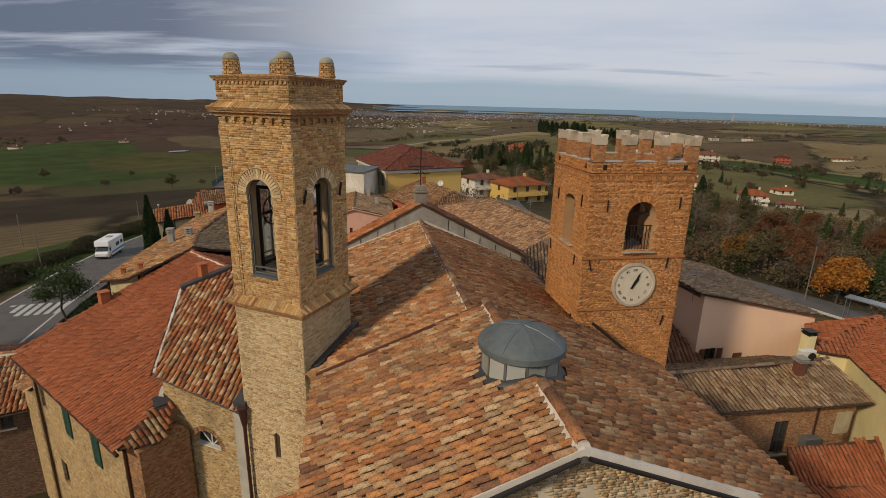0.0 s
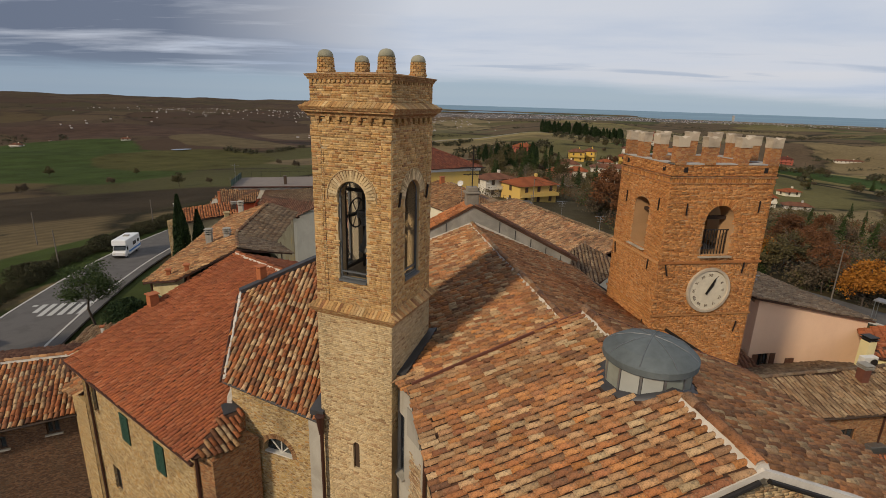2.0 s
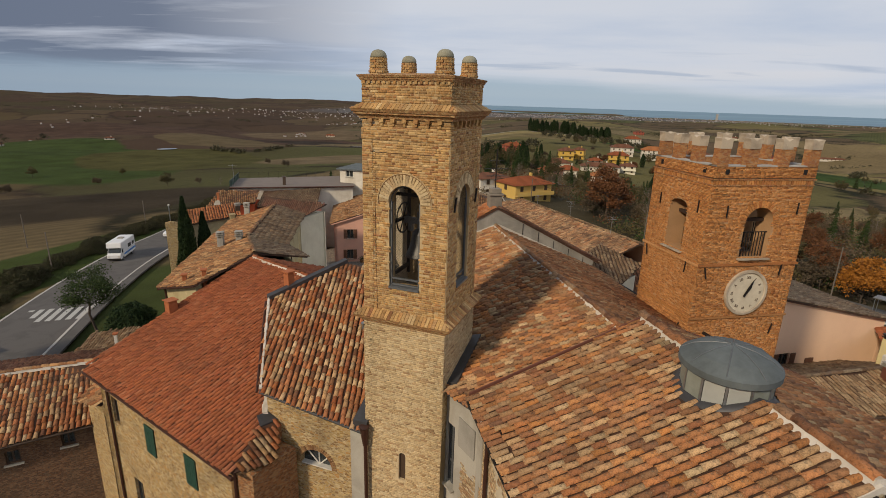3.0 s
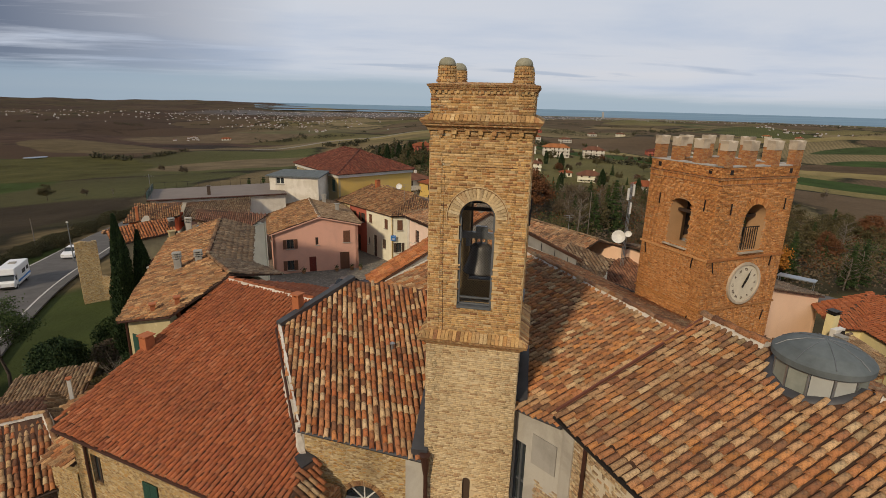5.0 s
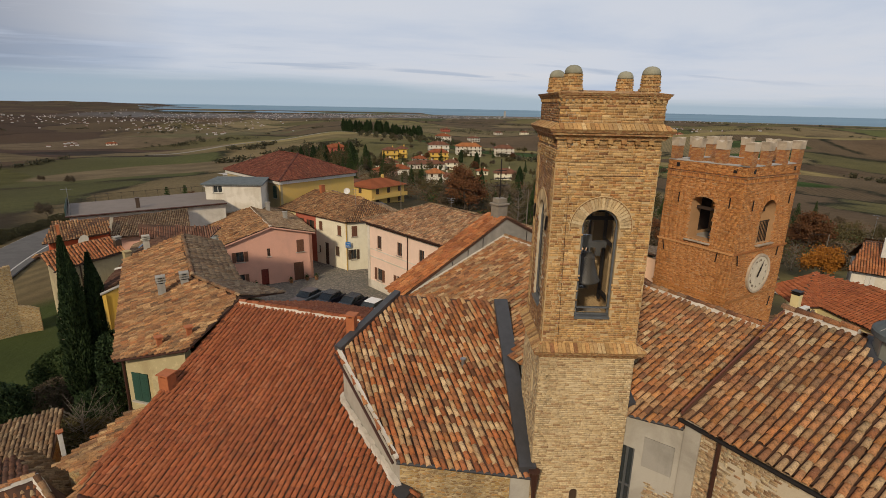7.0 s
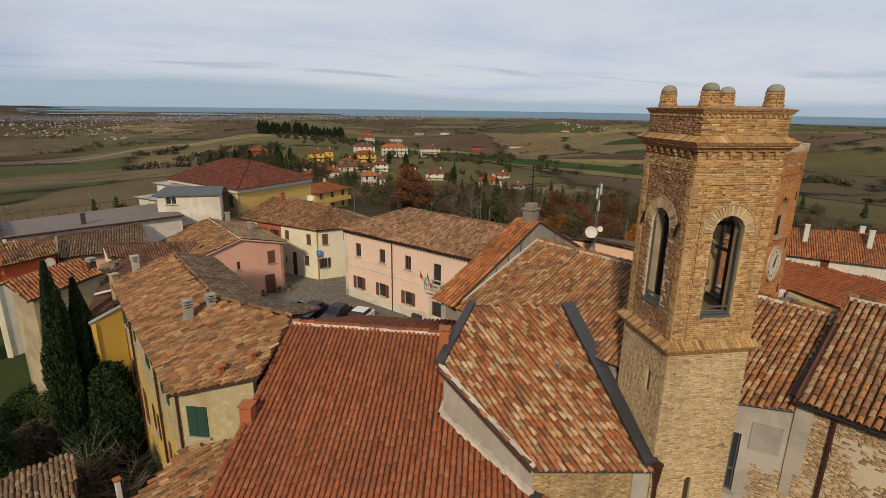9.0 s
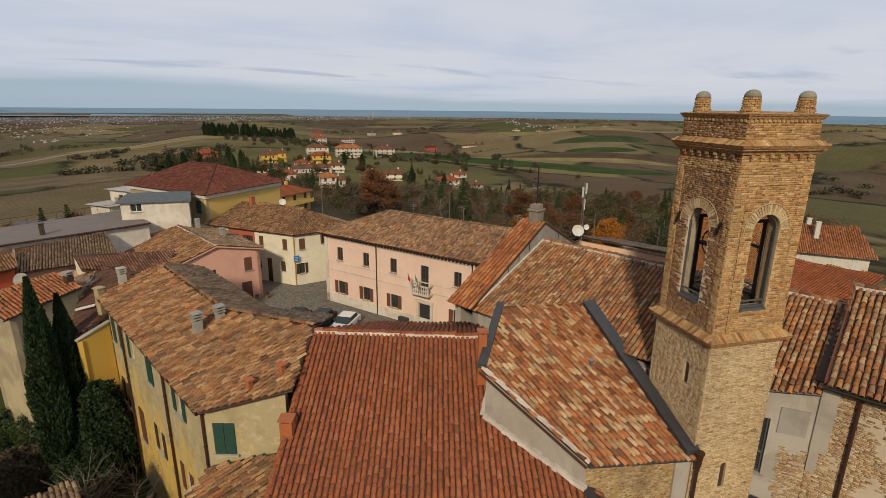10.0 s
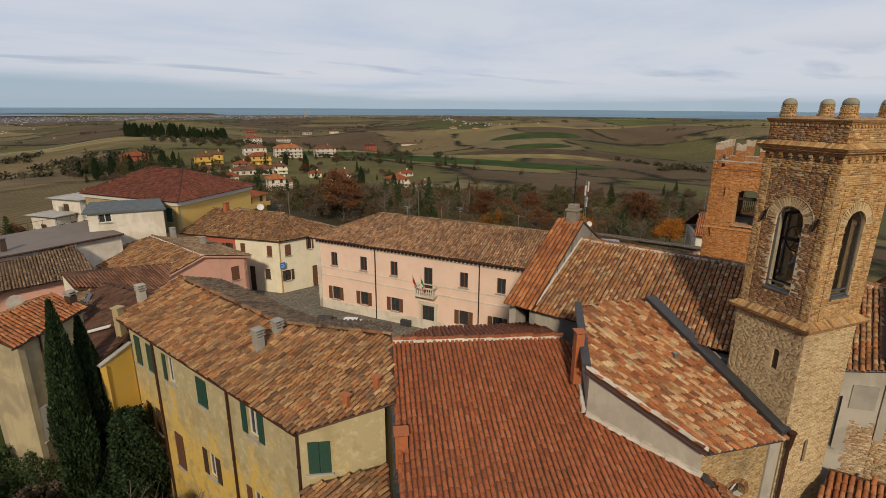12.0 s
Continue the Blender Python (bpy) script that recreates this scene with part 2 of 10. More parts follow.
for key, pal, d, l in (("old", OLD, 0.8, 0.34), ("moss", MOSS, 0.55, 0.3), ("red", RED, 0.45, 0.26), ("chap", CHAP, 0.65, 0.28), ("tan", TAN, 0.85, 0.35), ("hall", [(1.2 * p[0], 1.29 * p[1], 1.48 * p[2]) for p in TAN], 0.75, 0.4), ("grey", GREY, 0.8, 0.3), ("brown", BROWN, 0.6, 0.15),
                       ("umber", UMBER, 0.4, 0.05), ("maroon", MAROON, 0.5, 0.1), ("orange", ORANGE, 0.6, 0.25)):
    for pre, one in (("tile_", False), ("tile1_", True)):
        MATS[pre + key] = pieces(("tile_single_" if one else "tile_") + key, pal, one, d, l, pale=(0.52, 0.36, 0.27) if key == "red" else (0.42, 0.38, 0.27), spread=0.55 if key == "red" else 0.9)
for key, pal, d, l in (("ochre", OCHRE_BRICK, 0.5, 0.2), ("weathered", WORN_SHADED_BRICK, 0.7, 0.35), ("buff", BUFF_BRICK, 0.35, 0.2), ("mixed", MIXED_STONE, 0.5, 0.35), ("orange", ORANGE_BRICK, 0.25, 0.15)):
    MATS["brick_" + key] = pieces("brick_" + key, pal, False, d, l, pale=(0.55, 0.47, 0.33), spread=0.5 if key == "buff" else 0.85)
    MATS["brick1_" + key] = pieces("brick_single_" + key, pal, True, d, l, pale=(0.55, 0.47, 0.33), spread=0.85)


def plaster(name, base, stain, amount=0.5, streak=True, rough=0.9):
    g = Nodes(name)
    big = g.noise(0.55, 6, 0.62, distort=0.6)
    c = g.mix(g.math("MULTIPLY", g.ramp(big, [(0.44, 0.0), (0.60, 1.0)]), amount), base, stain)
    if streak:
        s = g.noise(1.0, 5, 0.6, vec=g.coords((2.2, 2.2, 0.22)))
        c = g.mix(g.math("MULTIPLY", g.ramp(s, [(0.5, 0.0), (0.75, 1.0)]), amount * 0.7), c, stain)
    f = g.noise(28, 4, 0.65)
    c = g.mix(0.22, c, g.ramp(f, [(0.25, 0.45), (0.75, 1.0)]), "MULTIPLY")
    g.bump(f, 0.25, 0.01)
    return g.done(c, rough, 0, 0.2)


def rubble(name, stones, mortar, scale=3.6, joint=0.055):
    """Roughly coursed field stone in pale mortar."""
    g = Nodes(name)
    warp = g.n("ShaderNodeVectorMath", operation="ADD")
    sc = g.n("ShaderNodeVectorMath", operation="SCALE")
    g.put(sc.inputs[0], g.noise(2.2, 3, 0.6, color=True)), g.put(sc.inputs[3], 0.22)
    g.put(warp.inputs[0], g.coords((1, 1, 2.3))), g.put(warp.inputs[1], sc.outputs[0])
    v = warp.outputs[0]
    cell = g.n("ShaderNodeSeparateColor")
    g.put(cell.inputs[0], g.voronoi(scale, v, "F1", 1))
    step = 1.0 / len(stones)
    c = g.ramp(cell.outputs[0], [(i * step, p) for i, p in enumerate(stones)], "CONSTANT")
    edge = g.voronoi(scale, v, "DISTANCE_TO_EDGE", 0)
    e = g.ramp(edge, [(joint * 0.4, 0.0), (joint * 1.6, 1.0)])
    c = g.mix(e, mortar, c)
    st = g.noise(0.5, 5, 0.6)
    c = g.mix(g.math("MULTIPLY", g.ramp(st, [(0.5, 0.0), (0.72, 1.0)]), 0.4), c, (0.10, 0.085, 0.06))
    f = g.noise(30, 4, 0.7)
    c = g.mix(0.35, c, g.ramp(f, [(0.3, 0.4), (0.7, 1.0)]), "MULTIPLY")
    g.bump(g.math("ADD", e, g.math("MULTIPLY", f, 0.5)), 0.7, 0.03)
    return g.done(c, 0.93, 0, 0.15)


def plain(name, base, rough=0.6, metal=0.0, vary=0.3, scale=8.0, spec=0.35):
    g = Nodes(name)
    f = g.noise(scale, 5, 0.65)
    c = g.mix(vary, base, g.ramp(f, [(0.3, 0.35), (0.7, 1.0)]), "MULTIPLY")
    g.bump(g.noise(scale * 6, 3, 0.6), 0.12, 0.006)
    return g.done(c, rough, metal, spec)


MATS["stone_ochre"] = rubble("stone_ochre", [(0.50, 0.33, 0.13), (0.40, 0.25, 0.09), (0.60, 0.44, 0.21), (0.29, 0.17, 0.075), (0.48, 0.34, 0.16), (0.52, 0.29, 0.10), (0.33, 0.23, 0.12), (0.64, 0.50, 0.29)], (0.52, 0.40, 0.235), 6.4, 0.075)
MATS["stone_pale"] = rubble("stone_pale", [(0.56, 0.46, 0.30), (0.47, 0.35, 0.20), (0.64, 0.55, 0.40), (0.36, 0.24, 0.13), (0.55, 0.40, 0.22), (0.60, 0.50, 0.34), (0.33, 0.26, 0.18)], (0.56, 0.48, 0.35), 8.0, 0.06)
MATS["brick_wall"] = rubble("brick_wall", [(0.42, 0.20, 0.085), (0.34, 0.15, 0.065), (0.47, 0.27, 0.125), (0.26, 0.12, 0.055)], (0.34, 0.24, 0.15), 7.0)
MATS["mortar_buff"] = plaster("mortar_buff", (0.57, 0.45, 0.28), (0.44, 0.33, 0.19), 0.5, False)
MATS["mortar_pale"] = plaster("pale_lime_mortar", (0.58, 0.50, 0.37), (0.42, 0.34, 0.23), 0.6, False)
MATS["mortar_ochre"] = plaster("mortar_ochre", (0.50, 0.365, 0.20), (0.36, 0.255, 0.14), 0.5, False)
MATS["mortar_orange"] = plaster("mortar_orange", (0.48, 0.29, 0.15), (0.34, 0.21, 0.11), 0.5, False)
# dark bed colour carries the shade of the channel tiles between the covers
MATS["under"] = plaster("tile_bed", (0.10, 0.053, 0.034), (0.045, 0.03, 0.022), 0.7, False)
MATS["white_mortar"] = plaster("white_mortar", (0.62, 0.57, 0.50), (0.38, 0.33, 0.27), 0.5, False)
MATS["cement"] = plaster("grey_cement", (0.34, 0.32, 0.28), (0.19, 0.18, 0.155), 0.6)
MATS["plaster_white"] = plaster("off_white_plaster", (0.66, 0.62, 0.54), (0.42, 0.37, 0.28), 0.45)
MATS["plaster_greywhite"] = plaster("grey_white_plaster", (0.44, 0.41, 0.35), (0.29, 0.265, 0.22), 0.6)
g = Nodes("faded_yellow_plaster")
drip = g.noise(1.0, 6, 0.65, vec=g.coords((1.3, 1.3, 0.35)), distort=0.5)
zz = g.n("ShaderNodeSeparateXYZ")
g.put(zz.inputs[0], g.tc.outputs["Object"])
fade = g.math("ADD", g.math("MULTIPLY", zz.outputs[2], 0.07), g.math("MULTIPLY", drip, 0.9))
c = g.mix(g.ramp(fade, [(0.68, 0.0), (0.86, 0.95)]), (0.62, 0.42, 0.10), (0.43, 0.375, 0.225))
c = g.mix(g.math("MULTIPLY", g.ramp(g.noise(2.6, 6, 0.7), [(0.53, 0.0), (0.60, 1.0)]), 0.6), c, (0.60, 0.51, 0.31))
c = g.mix(g.math("MULTIPLY", g.ramp(g.noise(0.8, 6, 0.7), [(0.52, 0.0), (0.62, 1.0)]), 0.6), c, (0.33, 0.265, 0.14))
f = g.noise(28, 4, 0.65)
c = g.mix(0.25, c, g.ramp(f, [(0.25, 0.45), (0.75, 1.0)]), "MULTIPLY")
g.bump(f, 0.25, 0.01)
MATS["plaster_yellow"] = g.done(c, 0.9, 0, 0.2)
MATS["plaster_ochre"] = plaster("bright_ochre_plaster", (0.62, 0.40, 0.08), (0.50, 0.36, 0.16), 0.4)
MATS["plaster_palazzo"] = plaster("mustard_plaster", (0.62, 0.42, 0.12), (0.52, 0.38, 0.17), 0.3)
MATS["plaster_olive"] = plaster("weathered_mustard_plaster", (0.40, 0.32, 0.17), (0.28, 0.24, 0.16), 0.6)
MATS["plaster_pink"] = plaster("salmon_pink_plaster", (0.66, 0.37, 0.28), (0.54, 0.32, 0.25), 0.4)
MATS["plaster_peach"] = plaster("peach_plaster", (0.80, 0.60, 0.49), (0.66, 0.50, 0.41), 0.35)
MATS["plaster_rosewall"] = plaster("rose_plaster", (0.84, 0.57, 0.385), (0.74, 0.48, 0.33), 0.3)
MATS["plaster_cream"] = plaster("cream_plaster", (0.74, 0.70, 0.55), (0.58, 0.53, 0.40), 0.4)
MATS["plaster_red"] = plaster("brick_red_plaster", (0.42, 0.12, 0.08), (0.34, 0.11, 0.08), 0.4)
MATS["plaster_peeling"] = plaster("peeling_cream_plaster", (0.46, 0.39, 0.24), (0.28, 0.235, 0.16), 0.7)
MATS["plaster_scarlet"] = plaster("scarlet_plaster", (0.55, 0.10, 0.04), (0.44, 0.11, 0.05), 0.4)
MATS["plaster_lemon"] = plaster("pale_yellow_plaster", (0.70, 0.60, 0.32), (0.52, 0.44, 0.25), 0.35)
MATS["shutter_green"] = plain("green_painted_wood", (0.028, 0.075, 0.055), 0.5)
MATS["shutter_brown"] = plain("brown_painted_wood", (0.15, 0.070, 0.042), 0.5)
MATS["shutter_red"] = plain("red_painted_wood", (0.16, 0.03, 0.022), 0.5)
MATS["frame_white"] = plain("white_painted_frame", (0.62, 0.60, 0.55), 0.5)
MATS["frame_dark"] = plain("dark_wood_frame", (0.07, 0.045, 0.03), 0.55)
MATS["pipe_brown"] = plain("brown_painted_metal", (0.075, 0.035, 0.025), 0.45, 0.3)
MATS["lead"] = plain("dark_grey_lead", (0.075, 0.075, 0.08), 0.55, 0.4, 0.4, 3.0)
MATS["copper"] = plain("weathered_grey_green_metal", (0.125, 0.145, 0.15), 0.92, 0.0, 0.65, 1.6)
MATS["zinc"] = plain("weathered_zinc", (0.17, 0.18, 0.19), 0.5, 0.5, 0.4, 3.0)
MATS["rust_board"] = plain("red_brown_board", (0.15, 0.055, 0.035), 0.8, 0.0, 0.4, 4.0)
MATS["umber_sheet"] = plain("dark_umber_sheet", (0.085, 0.055, 0.042), 0.75, 0.1, 0.5, 3.0)
MATS["iron"] = plain("black_iron", (0.03, 0.026, 0.024), 0.55, 0.5)
MATS["steel"] = plain("galvanised_steel", (0.33, 0.35, 0.37), 0.4, 0.8)
MATS["bronze"] = plain("dull_bronze", (0.15, 0.145, 0.135), 0.5, 0.45)
MATS["terracotta"] = plain("terracotta_pot", (0.40, 0.13, 0.05), 0.8, 0, 0.4, 6.0)
MATS["clockface"] = plain("pale_stone_dial", (0.62, 0.55, 0.42), 0.7, 0, 0.3, 3.0)
MATS["merlon_cap"] = plaster("pale_stone_cap", (0.50, 0.42, 0.32), (0.26, 0.21, 0.155), 0.75, False)
MATS["concrete"] = plaster("concrete", (0.42, 0.40, 0.37), (0.27, 0.25, 0.23), 0.5, False)
MATS["terrace"] = plaster("grey_brown_terrace_sheet", (0.20, 0.17, 0.15), (0.15, 0.13, 0.115), 0.4, False)
MATS["asphalt"] = plaster("asphalt", (0.115, 0.108, 0.104), (0.075, 0.072, 0.068), 0.5, False)
MATS["kerb"] = plain("pale_kerb_stone", (0.45, 0.43, 0.40), 0.8)
MATS["roadpaint"] = plain("white_road_paint", (0.45, 0.45, 0.43), 0.7)
MATS["car_white"] = plain("white_car_paint", (0.72, 0.73, 0.74), 0.3, 0, 0.1)
MATS["car_dark"] = plain("dark_blue_car_paint", (0.018, 0.02, 0.03), 0.22, 0.2, 0.1)
MATS["car_grey"] = plain("grey_car_paint", (0.16, 0.17, 0.18), 0.25, 0.4, 0.1)
MATS["rubber"] = plain("black_rubber", (0.02, 0.02, 0.02), 0.8)
MATS["blue_sign"] = plain("blue_sign", (0.03, 0.19, 0.55), 0.5)
MATS["flag_red"], MATS["flag_green"], MATS["flag_white"] = plain("red_cloth", (0.5, 0.03, 0.03), 0.9), plain("green_cloth", (0.03, 0.25, 0.07), 0.9), plain("white_cloth", (0.75, 0.75, 0.72), 0.9)
g = Nodes("window_glass")
g.b.inputs["Transmission Weight"].default_value = 0.35
MATS["glass"] = g.done((0.05, 0.06, 0.065), 0.08, 0, 0.5)
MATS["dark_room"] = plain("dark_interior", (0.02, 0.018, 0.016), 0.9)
g = Nodes("cobbles")
v = g.voronoi(5.5, None, "DISTANCE_TO_EDGE")
cellc = g.n("ShaderNodeSeparateColor")
g.put(cellc.inputs[0], g.voronoi(5.5, None, "F1", 1))
c = g.ramp(cellc.outputs[0], [(0, (0.17, 0.15, 0.125)), (0.35, (0.25, 0.22, 0.18)), (0.7, (0.12, 0.11, 0.10))], "CONSTANT")
c = g.mix(g.ramp(v, [(0.02, 0.0), (0.08, 1.0)]), (0.09, 0.085, 0.07), c)
c = g.mix(g.math("MULTIPLY", g.ramp(g.noise(0.35, 5, 0.6), [(0.45, 0.0), (0.65, 1.0)]), 0.5), c, (0.12, 0.115, 0.09))
g.bump(v, 0.6, 0.03)
MATS["cobbles"] = g.done(c, 0.85)
MATS["ledge_brick"] = rubble("ledge_brick", [(0.47, 0.27, 0.12), (0.40, 0.21, 0.09), (0.52, 0.34, 0.16), (0.36, 0.18, 0.085)], (0.40, 0.28, 0.16), 11.0, 0.03)
MATS["ledge_orange"] = rubble("ledge_orange", [(0.46, 0.20, 0.075), (0.40, 0.165, 0.06), (0.50, 0.26, 0.11), (0.36, 0.15, 0.07)], (0.40, 0.26, 0.15), 6.0, 0.04)


def leafy(name, cols, rough=0.8):
    g = Nodes(name)
    r = g.n("ShaderNodeNewGeometry").outputs["Random Per Island"]
    c = g.ramp(r, [(i / max(1, len(cols) - 1), p) for i, p in enumerate(cols)])
    o = g.n("ShaderNodeObjectInfo").outputs["Random"]
    c = g.mix(0.5, c, g.ramp(o, [(0.0, (0.65, 0.7, 0.7)), (1.0, (1.25, 1.15, 1.0))]), "MULTIPLY")
    return g.done(c, rough, 0, 0.2)


MATS["leaf_dark"] = leafy("dark_green_leaves", [(0.018, 0.034, 0.012), (0.035, 0.06, 0.018), (0.05, 0.075, 0.025)])
MATS["leaf_cypress"] = leafy("cypress_foliage", [(0.010, 0.022, 0.010), (0.022, 0.042, 0.016), (0.038, 0.062, 0.022)])
MATS["leaf_pine"] = leafy("pine_needles", [(0.02, 0.04, 0.014), (0.045, 0.07, 0.022), (0.065, 0.09, 0.03)])
MATS["leaf_orange"] = leafy("orange_autumn_leaves", [(0.20, 0.075, 0.014), (0.33, 0.14, 0.02), (0.26, 0.10, 0.018)])
MATS["leaf_rust"] = leafy("rust_brown_leaves", [(0.085, 0.036, 0.018), (0.135, 0.058, 0.024), (0.105, 0.056, 0.028)])
MATS["leaf_olive"] = leafy("olive_brown_leaves", [(0.050, 0.048, 0.021), (0.095, 0.078, 0.033), (0.070, 0.060, 0.030)])
# far walls greyed to carry some distance haze in their colour
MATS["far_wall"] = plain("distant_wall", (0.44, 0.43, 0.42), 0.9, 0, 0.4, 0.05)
MATS["leaf_hedge"] = leafy("hedge_leaves", [(0.030, 0.036, 0.016), (0.055, 0.052, 0.024), (0.040, 0.034, 0.020)])
MATS["dome_stone"] = plaster("grey_green_dome", (0.30, 0.29, 0.22), (0.17, 0.165, 0.12), 0.7, False)
# darker copy of brick_wall; the low house wall's shadow is in its colour
MATS["brick_dark"] = rubble("dark_brick", [(0.22, 0.12, 0.065), (0.17, 0.09, 0.05), (0.26, 0.15, 0.085), (0.13, 0.07, 0.045)], (0.16, 0.115, 0.08), 7.0)
MATS["lantern_panel"] = plain("pale_green_panel", (0.25, 0.27, 0.235), 0.5, 0, 0.4, 3.0)
MATS["lantern_pane"] = plain("milky_glass", (0.36, 0.37, 0.345), 0.25, 0, 0.2, 2.0)
MATS["dark_board"] = plain("dark_boards", (0.045, 0.028, 0.02), 0.8, 0, 0.4, 6.0)
MATS["leaf_far"] = leafy("distant_dark_foliage", [(0.036, 0.036, 0.020), (0.066, 0.058, 0.034), (0.050, 0.052, 0.028)])
MATS["leaf_brush"] = leafy("grey_brown_twigs", [(0.065, 0.049, 0.034), (0.115, 0.085, 0.058), (0.085, 0.070, 0.042)])
MATS["track"] = plain("pale_gravel", (0.22, 0.20, 0.165), 0.95, 0, 0.3, 0.2)
MATS["cap_stone"] = plaster("weathered_pedestal_stone", (0.25, 0.22, 0.18), (0.13, 0.115, 0.095), 0.6)
MATS["bark"] = plain("grey_brown_bark", (0.085, 0.065, 0.05), 0.95, 0, 0.5, 5.0)
MATS["bark_pale"] = plain("pale_bark", (0.17, 0.145, 0.12), 0.95, 0, 0.5, 5.0)
MATS["glass_pond"] = plain("still_water", (0.22, 0.24, 0.25), 0.12, 0, 0.1, 0.05, 0.5)

# ---- tools for meshes ----
V = lambda *a: np.array(a, float)


def unit(v):
    v = np.array(v, float)
    return v / np.linalg.norm(v)


class Build:
    """Gathers points and faces of one mesh."""

    def __init__(self):
        self.v, self.f = [], []

    def poly(self, pts):
        k = len(self.v)
        self.v += [tuple(map(float, p)) for p in pts]
        self.f.append(tuple(range(k, k + len(pts))))

    def prism(self, pts, vec):
        """A flat outline pushed along vec, closed."""
        a = [V(*p) for p in pts]
        b = [p + V(*vec) for p in a]
        n = np.zeros(3)
        for i in range(len(a)):
            n += np.cross(a[i], a[(i + 1) % len(a)])
        if n @ V(*vec) > 0:
            a, b = a[::-1], b[::-1]
        k, m = len(self.v), len(a)
        self.v += [tuple(p) for p in a + b]
        self.f.append(tuple(range(k, k + m)))
        self.f.append(tuple(range(k + 2 * m - 1, k + m - 1, -1)))
        for i in range(m):
            j = (i + 1) % m
            self.f.append((k + j, k + i, k + m + i, k + m + j))

    def box(self, c, x, y, z, sx, sy, sz):
        """A box about c with unit axes x, y, z and full sizes."""
        c, x, y, z = V(*c), V(*x) * sx / 2, V(*y) * sy / 2, V(*z) * sz / 2
        self.prism([c - x - y - z, c + x - y - z, c + x + y - z, c - x + y - z], 2 * z)

    def abox(self, x0, x1, y0, y1, z0, z1):
        self.prism([(x0, y0, z0), (x1, y0, z0), (x1, y1, z0), (x0, y1, z0)], (0, 0, z1 - z0))

    def tube(self, path, r, sides=8, r2=None, caps=True):
        path = [V(*p) for p in path]
        k, n = len(self.v), len(path)
        r2 = r if r2 is None else r2
        for i, p in enumerate(path):
            d = unit(path[min(i + 1, n - 1)] - path[max(i - 1, 0)])
            a = unit(np.cross(d, (0, 0, 1) if abs(d[2]) < 0.9 else (1, 0, 0)))
            b = np.cross(d, a)
            rr = r + (r2 - r) * i / max(1, n - 1)
            self.v += [tuple(p + rr * (math.cos(q) * a + math.sin(q) * b)) for q in (2 * math.pi * s / sides for s in range(sides))]
        for i in range(n - 1):
            for s in range(sides):
                t = (s + 1) % sides
                self.f.append((k + i * sides + s, k + i * sides + t, k + (i + 1) * sides + t, k + (i + 1) * sides + s))
        if caps:
            self.f.append(tuple(k + s for s in range(sides)))
            self.f.append(tuple(k + (n - 1) * sides + s for s in reversed(range(sides))))

    def lathe(self, c, profile, sides=20, squash=(1, 1)):
        """profile: (radius, height) from bottom to top round an upright axis at c."""
        k = len(self.v)
        for r, h in profile:
            self.v += [(c[0] + squash[0] * r * math.cos(q), c[1] + squash[1] * r * math.sin(q), c[2] + h) for q in (2 * math.pi * s / sides for s in range(sides))]
        for i in range(len(profile) - 1):
            for s in range(sides):
                t = (s + 1) % sides
                self.f.append((k + i * sides + s, k + i * sides + t, k + (i + 1) * sides + t, k + (i + 1) * sides + s))
        self.f.append(tuple(k + s for s in reversed(range(sides))))
        self.f.append(tuple(k + (len(profile) - 1) * sides + s for s in range(sides)))

    def mesh(self, name):
        me = bpy.data.meshes.new(name)
        me.from_pydata(self.v, [], self.f)
        me.update()
        return me


def part(name, b, material, parent=None, label="", smooth=False, bevel=0.0):
    """Links a Build (or a mesh) as one mesh object, under a thing or part."""
    me = b.mesh(name) if isinstance(b, Build) else b
    if not me.materials:
        me.materials.append(MATS[material])
    if smooth:
        me.polygons.foreach_set("use_smooth", [True] * len(me.polygons))
    ob = new(name, me)
    if parent is not None:
        ob.parent = parent
    if label:
        ob["label"] = label
    if bevel:
        m = ob.modifiers.new("edge", "BEVEL")
        m.width, m.segments, m.limit_method, m.angle_limit = bevel, 2, "ANGLE", radians(40)
    return ob


def thing(name, label, category, group="", kind=""):
    return tagged(new(name), label, category, group, kind)


def quads(name, verts, faces, material):
    """A mesh from arrays: points (n, 3) and four-cornered faces (m, 4)."""
    me = bpy.data.meshes.new(name)
    n, m = len(verts), len(faces)
    me.vertices.add(n), me.loops.add(4 * m), me.polygons.add(m)
    me.vertices.foreach_set("co", np.asarray(verts, np.float32).ravel())
    me.loops.foreach_set("vertex_index", np.asarray(faces, np.int32).ravel())
    me.polygons.foreach_set("loop_start", np.arange(0, 4 * m, 4, dtype=np.int32))
    me.polygons.foreach_set("loop_total", np.full(m, 4, np.int32))
    me.update(calc_edges=True)
    me.materials.append(MATS[material])
    return me


# ---- clay roof tiles ----
def tile_shape(arc, rim, length, wide):
    q = np.linspace(0, math.pi, arc + 1)
    rings = []
    for y, r, lift in ((0.0, wide * 0.42, 0.0), (length, wide * 0.50, 0.042)):
        rings.append(np.stack([-r * np.cos(q), np.full(arc + 1, y), lift + r * 0.84 * np.sin(q)], 1))
    f = [(i, i + 1, arc + 2 + i, arc + 1 + i) for i in range(arc)]
    if rim:
        inner = rings[1].copy()
        inner[:, 0] *= 0.80
        inner[:, 2] = 0.042 + (inner[:, 2] - 0.042) * 0.74
        rings.append(inner)
        k = arc + 1
        f += [(k + i, k + i + 1, 2 * k + i + 1, 2 * k + i) for i in range(arc)]
    return np.concatenate(rings), np.array(f)[:, ::-1]


